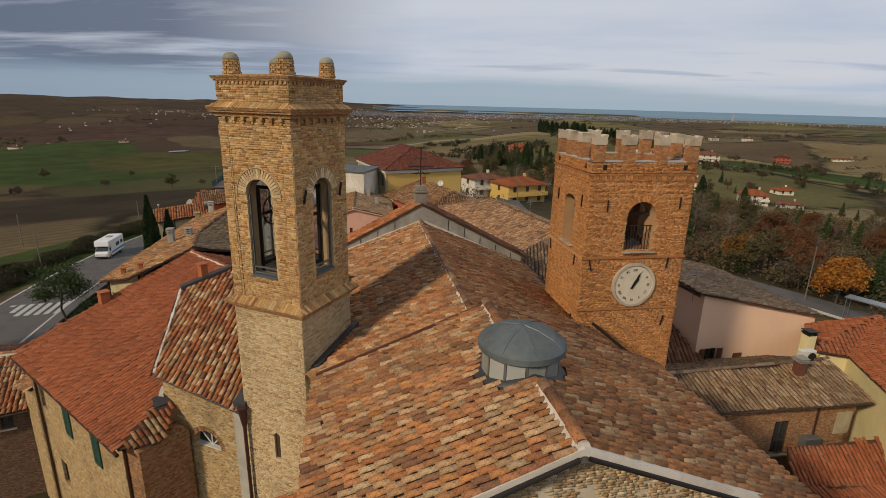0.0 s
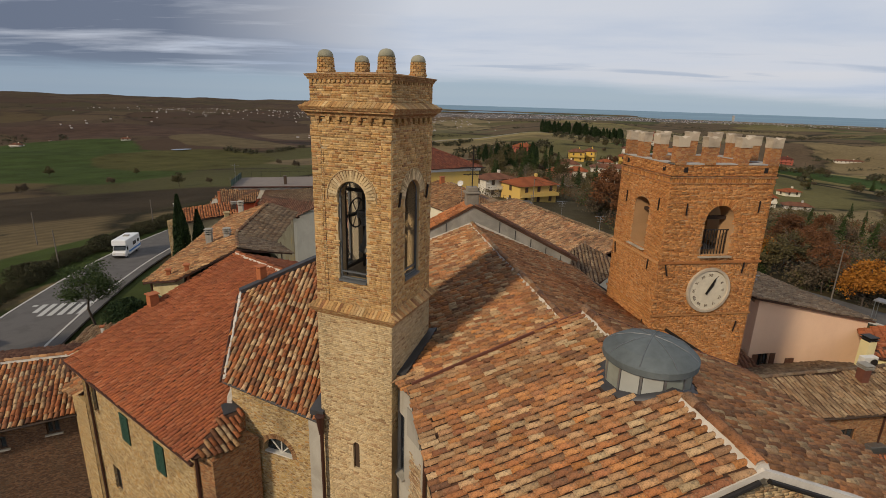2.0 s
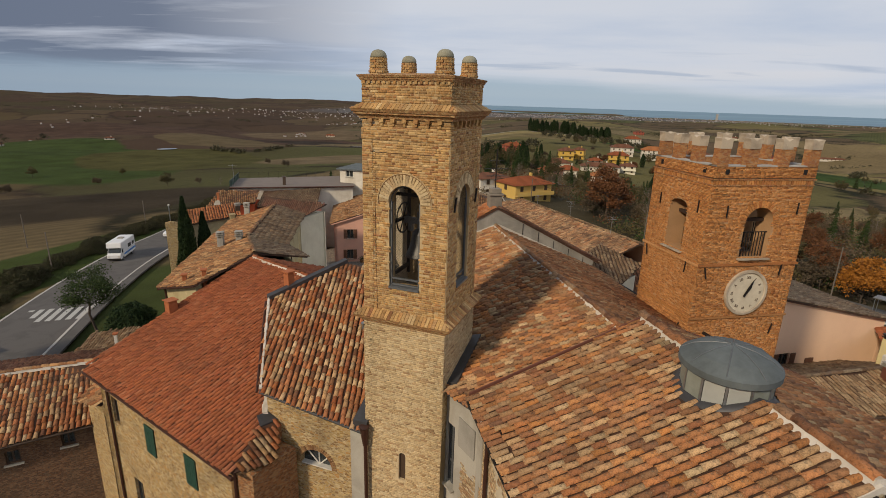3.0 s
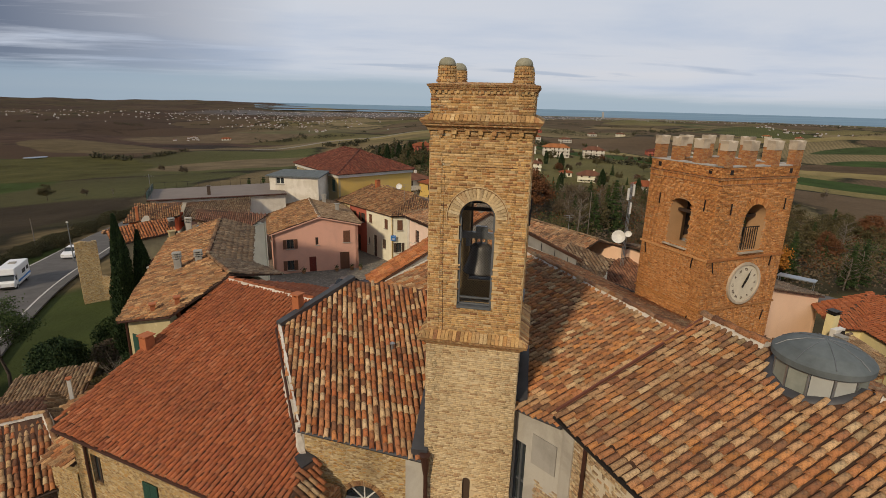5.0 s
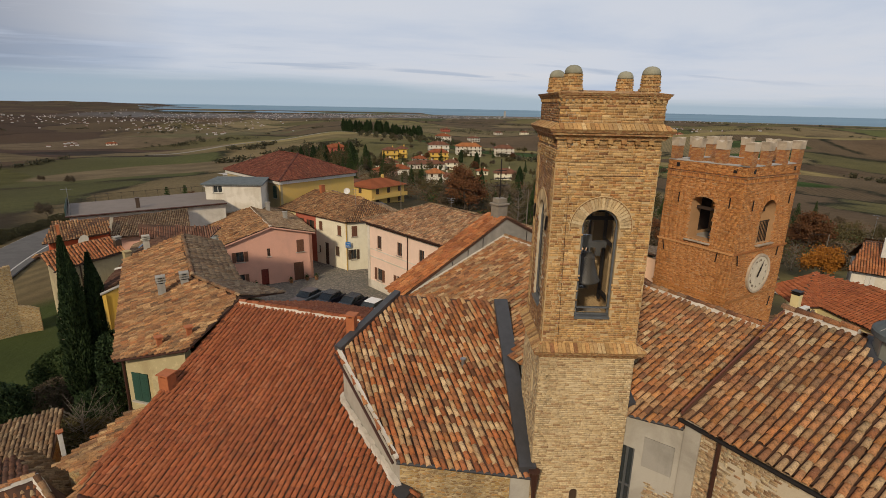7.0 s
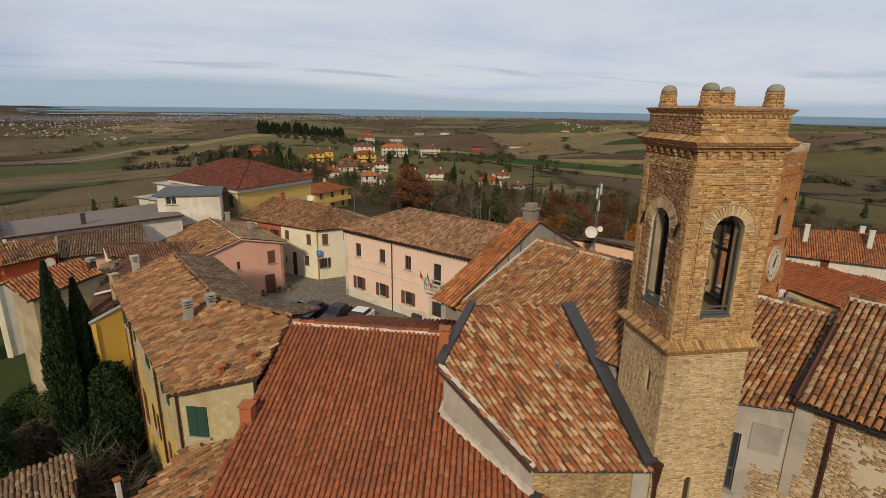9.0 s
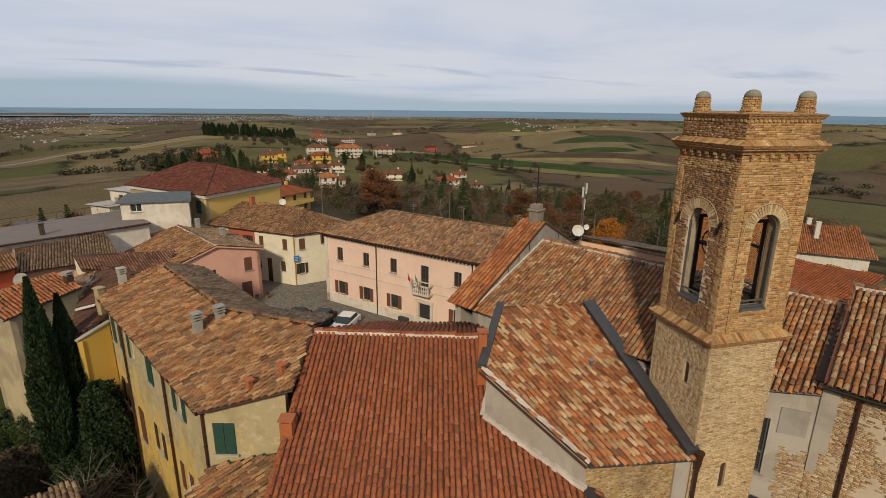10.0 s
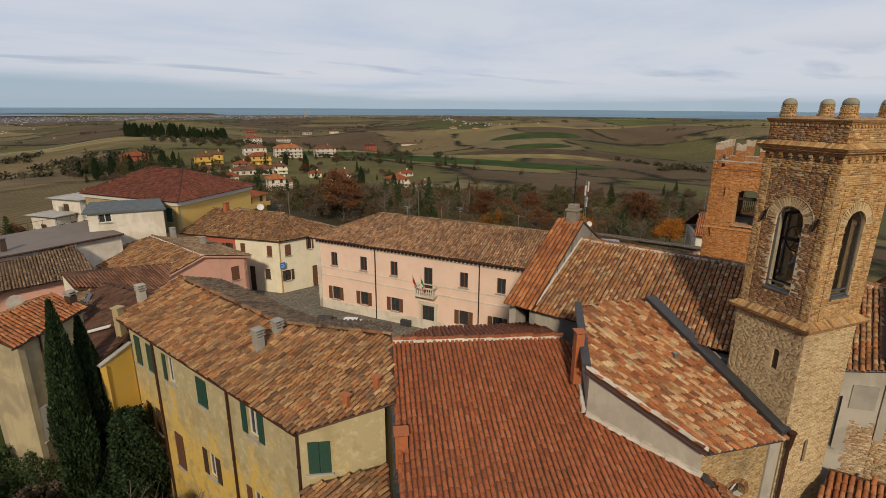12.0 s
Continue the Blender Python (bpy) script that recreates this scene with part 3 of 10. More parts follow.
def roof_frame(pts):
    p = np.array(pts, float)
    c = p.mean(0)
    n = np.linalg.svd(p - c)[2][2]
    n = n if n[2] > 0 else -n
    s = unit(V(0, 0, -1) - n * -n[2])
    return c, np.cross(s, n), s, n


def tile_places(pts, pitch, step, seed, jitter=1.0, down=None, stagger=0.0):
    """Where the cover tiles of one roof slope lie: rows of origin, across, down, normal."""
    rng = np.random.default_rng(seed)
    c, a, s, n = roof_frame(pts)
    if down is not None:
        s = unit(V(*down) - n * (V(*down) @ n))
        a = np.cross(s, n)
    uv = np.array([((V(*p) - c) @ a, (V(*p) - c) @ s) for p in pts])
    rows = []
    u = uv[:, 0].min() + pitch / 2
    wob = rng.normal(0, 1, 4)
    while u < uv[:, 0].max():
        cuts = []
        for i in range(len(uv)):
            p, q = uv[i], uv[(i + 1) % len(uv)]
            if (p[0] - u) * (q[0] - u) < 0:
                cuts.append(p[1] + (q[1] - p[1]) * (u - p[0]) / (q[0] - p[0]))
        cuts.sort()
        for lo, hi in zip(cuts[::2], cuts[1::2]):
            shift = rng.normal(0, 0.025) * jitter 
            slip = rng.uniform(-0.5, 0.5) * stagger * step
            w = hi - step * 0.96 + 0.05 + shift
            drift = rng.normal(0, 0.008) * jitter
            while w > lo - step * 0.45:
                sag = 0.018 * jitter * (math.sin(u * 0.9 + wob[0] * 3) * math.cos(w * 0.7 + wob[1] * 3) + 0.6 * math.sin(u * 2.3 + wob[2] * 3) * math.sin(w * 1.9 + wob[3] * 3))
                turn = rng.normal(0, 0.035) * jitter
                d = s * math.cos(turn) + a * math.sin(turn)
                tip = rng.normal(0, 0.018) * jitter
                d = unit(d + n * tip)
                x = unit(np.cross(d, n))
                o = c + a * (u + drift + rng.normal(0, 0.006) * jitter) + s * w + n * (0.012 + sag + abs(rng.normal(0, 0.006)) * jitter)
                rows.append((o, x, d, np.cross(x, d)))
                w -= step * (1 + rng.normal(0, 0.025) * jitter) + slip
                slip = 0.0
        u += pitch
    return rows


def place(shape, rows, scale=None):
    sv, sf = shape
    O = np.array([r[0] for r in rows])
    M = np.array([[r[1], r[2], r[3]] for r in rows])
    v = np.einsum("tk,nkj->ntj", sv, M) + O[:, None, :]
    f = sf[None] + (np.arange(len(rows)) * len(sv))[:, None, None]
    return v.reshape(-1, 3), f.reshape(-1, 4)


LATE = []          # single pieces, linked at the end


def tiled_slope(parent, pts, key, seed, pitch=0.215, step=0.34, fine=True, near=None, jitter=1.0, thick=0.10, down=None, wide=0.85, stagger=0.0, free=None):
    """One slope: a bed slab, and its cover tiles; near picks those that become pieces of their own."""
    c, a, s, n = roof_frame(pts)
    b = Build()
    b.prism([V(*p) for p in pts], -n * thick)
    slope = part("roof", b, "under", parent)
    rows = tile_places(pts, pitch, step, seed, jitter, down, stagger)
    if free:
        rows = [r for r in rows if free(r[0] + r[2] * step * 0.6)]
    shape = tile_shape(6 if fine else 4, fine, step * 1.22, pitch * wide)
    single, rest = [], rows
    if near:
        single = [r for r in rows if near(r[0])][:300]
        ids = {id(r) for r in single}
        rest = [r for r in rows if id(r) not in ids]
    if rest:
        f = part("roof_tiles", quads("roof_tiles", *place(shape, rest), "tile_" + key), "tile_" + key, slope, smooth=True)
        tagged(f, kind="stuff")
    if single:
        me = quads("tile", shape[0], shape[1], "tile1_" + key)
        me.polygons.foreach_set("use_smooth", [True] * len(me.polygons))
        LATE.append(("tile", me, single, slope))
    return slope


def ridge_caps(parent, p, q, key, seed, size=0.26, step=0.36, mortar=True):
    rng = np.random.default_rng(seed)
    p, q = V(*p), V(*q)
    d = unit(q - p)
    x = unit(np.cross(d, (0, 0, 1)))
    n = np.cross(x, d)
    L = np.linalg.norm(q - p)
    rows = [(p + d * t + n * (0.03 + rng.normal(0, 0.008)) + x * rng.normal(0, 0.012), x, d, n) for t in np.arange(0, L - step * 0.5, step)]
    cap = part("ridge_tiles", quads("ridge_tiles", *place(tile_shape(6, True, step * 1.15, size), rows), "tile_" + key), "tile_" + key, parent, smooth=True)
    tagged(cap, kind="stuff")
    if mortar:
        b = Build()
        k = max(3, int(L / 0.25))
        for i in range(k):
            t0, t1 = L * i / k, L * (i + 1) / k
            w = size * (0.62 + rng.uniform(-0.1, 0.12))
            e, f = p + d * t0, p + d * t1
            b.prism([e - x * w - n * 0.09, e + x * w - n * 0.09, e + x * w * 0.6 + n * 0.055, e - x * w * 0.6 + n * 0.055], f - e)
        tagged(part("ridge_mortar", b, "white_mortar", parent), kind="stuff")
    return cap


# ---- brickwork ----
def brick_rows(P, u, n, width, z0, z1, free, seed, long=0.25, high=0.068, proud=0.010):
    """Bricks of one upright face from P along u; free(s, z) is False where an opening is."""
    rng = np.random.default_rng(seed)
    P, u, n = V(*P), V(*u), V(*n)
    rows = []
    k = 0
    z = z0
    while z + high * 0.6 < z1:
        h = min(high, z1 - z) - 0.008
        s = -rng.uniform(0, long)
        while s < width:
            l = long * (0.5 if rng.random() < 0.28 else rng.uniform(0.9, 1.1))
            a, b = max(s + 0.006, 0.0), min(s + l - 0.006, width)
            if b - a > 0.04 and free((a + b) / 2, z + h / 2):
                rows.append((P + u * a + V(0, 0, z + rng.normal(0, 0.002)), b - a, h, proud + rng.normal(0, 0.005)))
            s += l
        z += high
        k += 1
    return rows, u, n


def brick_mesh(name, sets, material):
    vs, fs, k = [], [], 0
    for rows, u, n in sets:
        for o, l, h, d in rows:
            a, up, w = u * l, V(0, 0, h), n * d
            g = u * 0.005
            t = V(0, 0, 0.004)
            vs += [o, o + a, o + a + up, o + up, o + w + g + t, o + a + w - g + t, o + a + up + w - g - t, o + up + w + g - t]
            fs += [(k + 4, k + 5, k + 6, k + 7), (k, k + 1, k + 5, k + 4), (k + 1, k + 2, k + 6, k + 5), (k + 2, k + 3, k + 7, k + 6), (k + 3, k, k + 4, k + 7)]
            k += 8
    return quads(name, np.array(vs), np.array(fs), material)


def brick_field(parent, sets, key, near=None):
    single, rest = [], []
    for rows, u, n in sets:
        if near:
            pick = [r for r in rows if near(r[0], n)][:max(0, 300 - sum(len(s[0]) for s in single))]
            ids = {id(r) for r in pick}
            if pick:
                single.append((pick, u, n))
            rows = [r for r in rows if id(r) not in ids]
        rest.append((rows, u, n))
    f = part("brickwork", brick_mesh("brickwork", rest, "brick_" + key), "brick_" + key, parent)
    tagged(f, kind="stuff")
    for rows, u, n in single:
        for o, l, h, d in rows:
            me_key = (round(l, 2), round(h, 2), key)
            if me_key not in BRICKS:
                BRICKS[me_key] = brick_mesh("brick", [([(V(0, 0, 0), l, h, 0.013)], V(1, 0, 0), V(0, -1, 0))], "brick1_" + key)
            LATE.append(("brick", BRICKS[me_key], [(o + n * (d - 0.013), u, -n, V(0, 0, 1))], parent))


BRICKS = {}


# ---- walls with openings ----
def wall_into(b, P, u, n, width, z0, z1, holes=(), thick=0.35):
    """An upright wall from P along u (outside towards n); holes: (s0, s1, za, zb, arched)."""
    P, u, n = V(P[0], P[1], 0), V(*u), V(*n)
    at = lambda s, z, d=0.0: P + u * s - n * d + V(0, 0, z)
    xs = sorted({0.0, width, *[h[0] for h in holes], *[h[1] for h in holes]})
    zs = sorted({z0, z1, *[h[2] for h in holes], *[h[3] for h in holes]})
    for i in range(len(xs) - 1):
        for j in range(len(zs) - 1):
            x, z = (xs[i] + xs[i + 1]) / 2, (zs[j] + zs[j + 1]) / 2
            if any(h[0] < x < h[1] and h[2] < z < h[3] for h in holes):
                continue
            q = [(xs[i], zs[j]), (xs[i + 1], zs[j]), (xs[i + 1], zs[j + 1]), (xs[i], zs[j + 1])]
            b.poly([at(s, t) for s, t in q])
            b.poly([at(s, t, thick) for s, t in reversed(q)])
    for s0, s1, za, zb, arched in holes:
        r, m = (s1 - s0) / 2, (s0 + s1) / 2
        rise = min(r, zb - za) * (1.0 if arched is True else float(arched))
        if rise > 0:
            zt = zb - rise
            arc = [(m - r * math.cos(q), zt + rise * math.sin(q)) for q in np.linspace(0, math.pi, 17)]
            edge = [(s0, za)] + arc + [(s1, za)]
            for k in range(16):
                (a, c), (d, e) = arc[k], arc[k + 1]
                for dep in (0, thick):
                    q = [at(a, c, dep), at(d, e, dep), at(d, zb, dep), at(a, zb, dep)]
                    b.poly(q if dep == 0 else q[::-1])
        else:
            edge = [(s0, za), (s0, zb), (s1, zb), (s1, za)]
        for k in range(len(edge)):
            p, q = edge[k], edge[(k + 1) % len(edge)]
            b.poly([at(*p), at(*q), at(*q, thick), at(*p, thick)])
    b.poly([at(0, z1), at(width, z1), at(width, z1, thick), at(0, z1, thick)])
    for s in (0, width):
        b.poly([at(s, z0), at(s, z1), at(s, z1, thick), at(s, z0, thick)])


def window(house, P, u, n, w, za, zb, style="open", shutter="shutter_brown", frame_m="frame_dark", arched=0.0, sill=True, deep=0.14):
    """A window or door in the opening whose left lower corner is P (at the wall's face)."""
    P, u, n = V(*P), V(*u), V(*n)
    Z = V(0, 0, 1)
    h = zb - za
    if style == "door":
        b = Build()
        b.box(P + u * w / 2 + Z * h / 2 - n * (deep + 0.03), u, n, Z, w, 0.06, h)
        for k in range(2):
            for j in range(2):
                b.box(P + u * w * (0.27 + 0.46 * k) + Z * h * (0.27 + 0.46 * j) - n * (deep - 0.008), u, n, Z, w * 0.34, 0.02, h * 0.36)
        d = part("door", b, shutter, house)
        kb = Build()
        kb.box(P + u * w * 0.52 + Z * 1.0 - n * (deep - 0.05), u, n, Z, 0.04, 0.06, 0.12)
        part("door_handle", kb, "iron", d)
        return d
    b = Build()
    t = 0.07
    for s in (t / 2, w - t / 2, w / 2):
        b.box(P + u * s + Z * h / 2 - n * deep, u, n, Z, t if s != w / 2 else 0.08, 0.06, h)
    for z in (t / 2, h - t / 2) + ((h * 0.36,) if h > 1.6 else ()):
        b.box(P + u * w / 2 + Z * z - n * (deep + 0.005), u, n, Z, w, 0.05, t)
    win = part("window", b, frame_m, house)
    g2 = Build()
    g2.box(P + u * w / 2 + Z * h / 2 - n * (deep + 0.02), u, n, Z, w - 0.02, 0.012, h - 0.02)
    pane = part("pane", g2, "glass", win)
    # near-black sheet behind the glass paints in the room's shade
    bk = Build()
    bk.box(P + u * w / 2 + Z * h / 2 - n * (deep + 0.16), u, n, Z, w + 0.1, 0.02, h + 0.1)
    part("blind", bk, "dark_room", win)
    if sill:
        sb = Build()
        sb.box(P + u * w / 2 - Z * 0.045 + n * 0.03, u, n, Z, w + 0.2, 0.22, 0.07)
        part("sill", sb, "plaster_greywhite", win)
    leaf = w / 2
    if style in ("open", "shut", "ajar", "half"):
        sides = (0, 1) if style != "half" else (0,)
        for k in sides:
            sb = Build()
            if style == "shut":
                c0 = P + u * (leaf * (0.5 + k)) + n * 0.035
                ax = u
            elif style == "ajar":
                ax = unit(u * (1 if k == 0 else -1) * 0.72 + n * 0.69)
                c0 = P + u * (0 if k == 0 else w) + ax * leaf / 2 + n * 0.03
            else:
                c0 = P + u * (-leaf / 2 - 0.02 if k == 0 else w + leaf / 2 + 0.02) + n * 0.035
                ax = u
            c0 = c0 + Z * h / 2
            nn = np.cross(ax, Z)
            sb.box(c0, ax, nn, Z, leaf - 0.02, 0.035, h)
            for z in np.arange(-h / 2 + 0.12, h / 2 - 0.08, 0.09):
                sb.box(c0 + Z * z + nn * 0.02, ax, nn, Z, leaf - 0.16, 0.014, 0.05)
                sb.box(c0 + Z * z - nn * 0.02, ax, nn, Z, leaf - 0.16, 0.014, 0.05)
            part("shutter", sb, shutter, win)
    return win


def gutter(parent, pts, r=0.07, material="pipe_brown"):
    b = Build()
    b.tube(pts, r, 8)
    return part("gutter", b, material, parent)


def downpipe(parent, x, y, z0, z1, r=0.055, material="pipe_brown"):
    b = Build()
    b.tube([(x, y, z0), (x, y, z1)], r, 8)
    for z in np.arange(z0 + 0.8, z1, 2.2):
        b.tube([(x, y, z), (x, y, z + 0.06)], r * 1.35, 8)
    return part("downpipe", b, material, parent)


def house_walls(house, corners, z0, tops, material, openings=(), thick=0.35, materials=None):
    """Walls round a plan, corners anticlockwise from above; tops: one height or one for each wall.
    openings: (wall, distance along, width, za, zb, style, shutter[, frame])."""
    m = len(corners)
    for i in range(m):
        p, q = V(*corners[i]), V(*corners[(i + 1) % m])
        w = np.linalg.norm(q - p)
        u = V(*((q - p) / w), 0)
        n = V(u[1], -u[0], 0)
        mine = [o for o in openings if o[0] == i]
        zt = tops[i] if isinstance(tops, (list, tuple)) else tops
        b = Build()
        wall_into(b, p, u, n, w, z0, zt, [(o[1] - o[2] / 2, o[1] + o[2] / 2, o[3], o[4], 0.0) for o in mine], thick)
        part("wall", b, materials[i] if materials else material, house)
        for o in mine:
            window(house, (*(p + u[:2] * (o[1] - o[2] / 2)), o[3]), u, n, o[2], o[3], o[4], o[5], o[6], o[7] if len(o) > 7 else "frame_dark")


def chimney(x, y, z0, z1, w, d, turn, material, label, pots=0, slats=0, cap=None, group=""):
    ch = thing("chimney", label, "chimney", group)
    ch.matrix_world = pose(x, y, z0, 0, 0, turn)
    h = z1 - z0
    b = Build()
    b.abox(-w / 2, w / 2, -d / 2, d / 2, -0.6, h)
    part("chimney_shaft", b, material, ch, bevel=0.012)
    z = h
    for k in range(slats):
        for sx in (-1, 1):
            b = Build()
            b.abox(sx * (w / 2 - 0.06) - 0.04, sx * (w / 2 - 0.06) + 0.04, -d / 2 + 0.02, d / 2 - 0.02, z, z + 0.09)
            part("spacer", b, cap or material, ch)
        b = Build()
        b.abox(-w / 2 - 0.05, w / 2 + 0.05, -d / 2 - 0.05, d / 2 + 0.05, z + 0.09, z + 0.14)
        part("slat", b, cap or material, ch)
        z += 0.14
    if not slats:
        b = Build()
        b.abox(-w / 2 - 0.06, w / 2 + 0.06, -d / 2 - 0.06, d / 2 + 0.06, h, h + 0.07)
        z = h + 0.07
        part("cap", b, cap or material, ch)
    for k in range(pots):
        b = Build()
        b.lathe(((k - (pots - 1) / 2) * 0.32, 0, z), [(0.10, 0), (0.12, 0.08), (0.11, 0.3), (0.13, 0.34), (0.09, 0.34)], 12)
        part("pot", b, "terracotta", ch, smooth=False)
    return ch

# ---- the church ----
CO, CU, CV = V(2.90, 8.66, 0), V(-0.188, 0.982, 0), V(-0.982, -0.188, 0)     # front tip of the ridge, way north, way left


def ch(u, v, z):
    return CO + CU * u + CV * v + V(0, 0, z)


church = thing("church", "brick and stone parish church under old mottled clay tiles", "church")
off_lantern = lambda o: math.hypot((o - CO) @ CU - 3.7, (o - CO) @ CV) > 1.16
near_chancel = lambda o: (o - CO) @ CU < 5.2 and 0.15 < (o - CO) @ CV < 4.6
CR, CL = 13.42, 7.15      # chancel ridge height, chancel length
tiled_slope(church, [ch(0, 0.02, CR), ch(CL, 0.02, CR - 0.04), ch(CL, 5.35, 11.27), ch(0, 5.35, 11.27)], "old", 11, 0.208, 0.37, near=near_chancel, jitter=0.8, wide=0.82, stagger=0.9, free=off_lantern)
tiled_slope(church, [ch(0, -0.02, CR), ch(CL, -0.02, CR - 0.04), ch(CL, -6.25, 10.85), ch(0, -6.25, 10.85)], "moss", 12, 0.208, 0.37, jitter=0.8, wide=0.82, stagger=0.9, free=off_lantern)
ridge_caps(church, ch(0.05, 0, CR + 0.05), ch(2.25, 0, CR + 0.05), "old", 13, 0.30, 0.42)
ridge_caps(church, ch(5.1, 0, CR + 0.03), ch(CL, 0, CR + 0.02), "old", 14, 0.30, 0.42)
NR0, NR1, NL = 12.66, 12.70, 21.78
nz = lambda u, v: 12.67 - 0.385 * (v - 0.15)
tiled_slope(church, [ch(CL, 0.2, NR0), ch(NL, 0.1, NR1), ch(NL, 6.6, nz(NL, 6.6)), ch(16.8, 6.6, nz(16.8, 6.6)), ch(16.8, 6.15, nz(16.8, 6.15)), ch(9.6, 6.15, nz(9.6, 6.15)), ch(8.55, 5.65, nz(8.55, 5.65)), ch(CL, 5.1, nz(CL, 5.1))], "old", 15, 0.205, 0.33, near=lambda o: (o - CO) @ CU < 11.5 and 0.6 < (o - CO) @ CV < 3.6, jitter=0.8, stagger=0.6)
tiled_slope(church, [ch(CL, 0.18, NR0), ch(NL, 0.08, NR1), ch(NL, -6.3, 9.9), ch(CL, -6.3, 10.0)], "moss", 16, 0.205, 0.34, jitter=0.8, stagger=0.6)
ridge_caps(church, ch(CL + 0.1, 0.19, NR0 + 0.03), ch(NL - 0.1, 0.09, NR1 + 0.03), "old", 17, 0.24, 0.40)
# step between chancel and nave
b = Build()
b.prism([ch(CL - 0.02, 4.96, 11.3), ch(CL - 0.02, 0, CR - 0.12), ch(CL - 0.02, -6.1, 10.85), ch(CL - 0.02, -6.1, 9.7), ch(CL - 0.02, 4.96, 9.7)], -CU * 0.3)
part("wall", b, "brick_wall", church)
for v1, z1, w1, y1 in ((5.38, 11.27, 4.75, 10.9), (-6.28, 10.85, -6.3, 10.0)):
    s = 0.03 if v1 > 0 else -0.03
    b = Build()
    p, q = ch(CL - 0.03, s, CR + 0.0), ch(CL - 0.03, v1, z1 + 0.03)
    b.prism([p, q, q + V(0, 0, 0.09), p + V(0, 0, 0.09)], CU * 0.05)
    part("verge", b, "rust_board", church, "dark red-brown verge board")
    b = Build()
    p, q = ch(CL + 0.07, s, NR0 + 0.02), ch(CL + 0.07, w1, y1 + 0.02)
    b.prism([p, q, q + V(0, 0, 0.12), p + V(0, 0, 0.12)], CU * 0.24)
    part("flashing", b, "umber_sheet", church)
# chancel walls and front gable
b = Build()
b.prism([ch(0.32, 5.0, -2), ch(0.32, 5.0, 11.18), ch(0.32, 0, 13.16), ch(0.32, -5.85, 10.82), ch(0.32, -5.85, -2)], CU * 0.5)
part("wall", b, "mortar_pale", church)
b = Build()
wall_into(b, ch(CL, 5.0, 0), -CU, CV, CL - 0.32, -2, 11.15, (), 0.5)
part("wall", b, "mortar_pale", church)
b = Build()
wall_into(b, ch(0.32, -5.85, 0), CU, -CV, CL - 0.32, -2, 10.8, (), 0.5)
part("wall", b, "brick_wall", church)
# verge boards of pale mortar down both rakes, with a dark gutter
for v1, z1, side in ((5.38, 11.3, 1), (-6.28, 10.88, -1)):
    b = Build()
    p, q = ch(-0.02, 0, CR + 0.03), ch(-0.02, v1, z1 + 0.03)
    b.prism([p, q, q - V(0, 0, 0.16), p - V(0, 0, 0.16)], CU * 0.16)
    part("verge", b, "white_mortar", church)
    gutter(church, [ch(-0.06, 0.1 * side, CR - 0.18), ch(-0.06, v1, z1 - 0.16)], 0.05, "iron")
gutter(church, [ch(-0.05, 5.42, 11.13), ch(CL, 5.42, 11.13)], 0.065, "iron")
gutter(church, [ch(0, -6.3, 10.74), ch(NL, -6.36, 9.85)], 0.07, "iron")
p = ch(6.1, 5.09, 0)
downpipe(church, p[0], p[1], -2, 11.1, 0.06)
# patchy masonry: bricks and stones with lime mortar showing between
def worn(seed, keep, scale=0.9):
    return lambda s, z: noise.noise((s * scale, z * scale, seed)) + 0.35 * noise.noise((s * 5, z * 9, seed)) < keep


walls = [brick_rows(ch(CL, 5.0, 0), -CU, CV, 1.0, 3.0, 11.1, worn(2.0, 0.35), 25, 0.24, 0.058, 0.014),
         brick_rows(ch(CL - 1.0, 5.0, 0), -CU, CV, CL - 1.32, 3.0, 11.1, worn(5.5, 0.25, 1.5), 26, 0.20, 0.066, 0.016),
         brick_rows(ch(0.32, 5.0, 0), -CV, -CU, 10.85, 9.6, 13.2, lambda s, z: z < 13.1 - abs(s - 5.0) * (0.4 if s < 5 else 0.4) and worn(8.5, 0.30, 1.5)(s, z), 27, 0.20, 0.066, 0.016)]
b = Build()
b.box(ch(CL - 0.24, 5.02, 9.75), CU, CV, (0, 0, 1), 0.5, 0.07, 2.7)
b.box(ch(CL - 0.14, 5.02, 8.0), CU, CV, (0, 0, 1), 0.28, 0.06, 0.9)
part("plaster_strip", b, "plaster_greywhite", church)
# short slanting wall between the chancel and the bell tower
dp, dq = ch(8.95, 5.62, 0), ch(7.12, 4.97, 0)
du = unit(dq - dp)
dn = V(du[1], -du[0], 0)
dw = float(np.linalg.norm(dq - dp))
b = Build()
wall_into(b, dp, du, dn, dw, -2, 10.15, [(0.05, 0.55, 6.9, 9.3, 0.0)], 0.4)
b.prism([dp + V(0, 0, 10.15), dq + V(0, 0, 10.15), dq + V(0, 0, 10.8), dp + V(0, 0, 10.42)], -dn * 0.4)
part("wall", b, "plaster_greywhite", church)
b = Build()
b.box(dp + du * 1.25 + dn * 0.02 + V(0, 0, 9.35), du, dn, (0, 0, 1), 0.9, 0.04, 1.05)
part("plaster_panel", b, "cement", church)
window(church, dp + du * 0.05 + V(0, 0, 6.9), du, dn, 0.5, 6.9, 9.3, "plain", frame_m="zinc")
walls.append(brick_rows(dp, du, dn, dw, 3.0, 8.75, lambda s, z: s > 1.0 and z < 8.2 + 0.5 * noise.noise((s * 2.5, 1.0, 4.0)) - 0.25 * s + 0.3, 28, 0.24, 0.058, 0.014))
brick_field(church, walls, "mixed")
b = Build()
p, q = ch(8.62, 5.66, nz(8.62, 5.66) - 0.05), ch(CL, 5.14, nz(CL, 5.14) - 0.05)
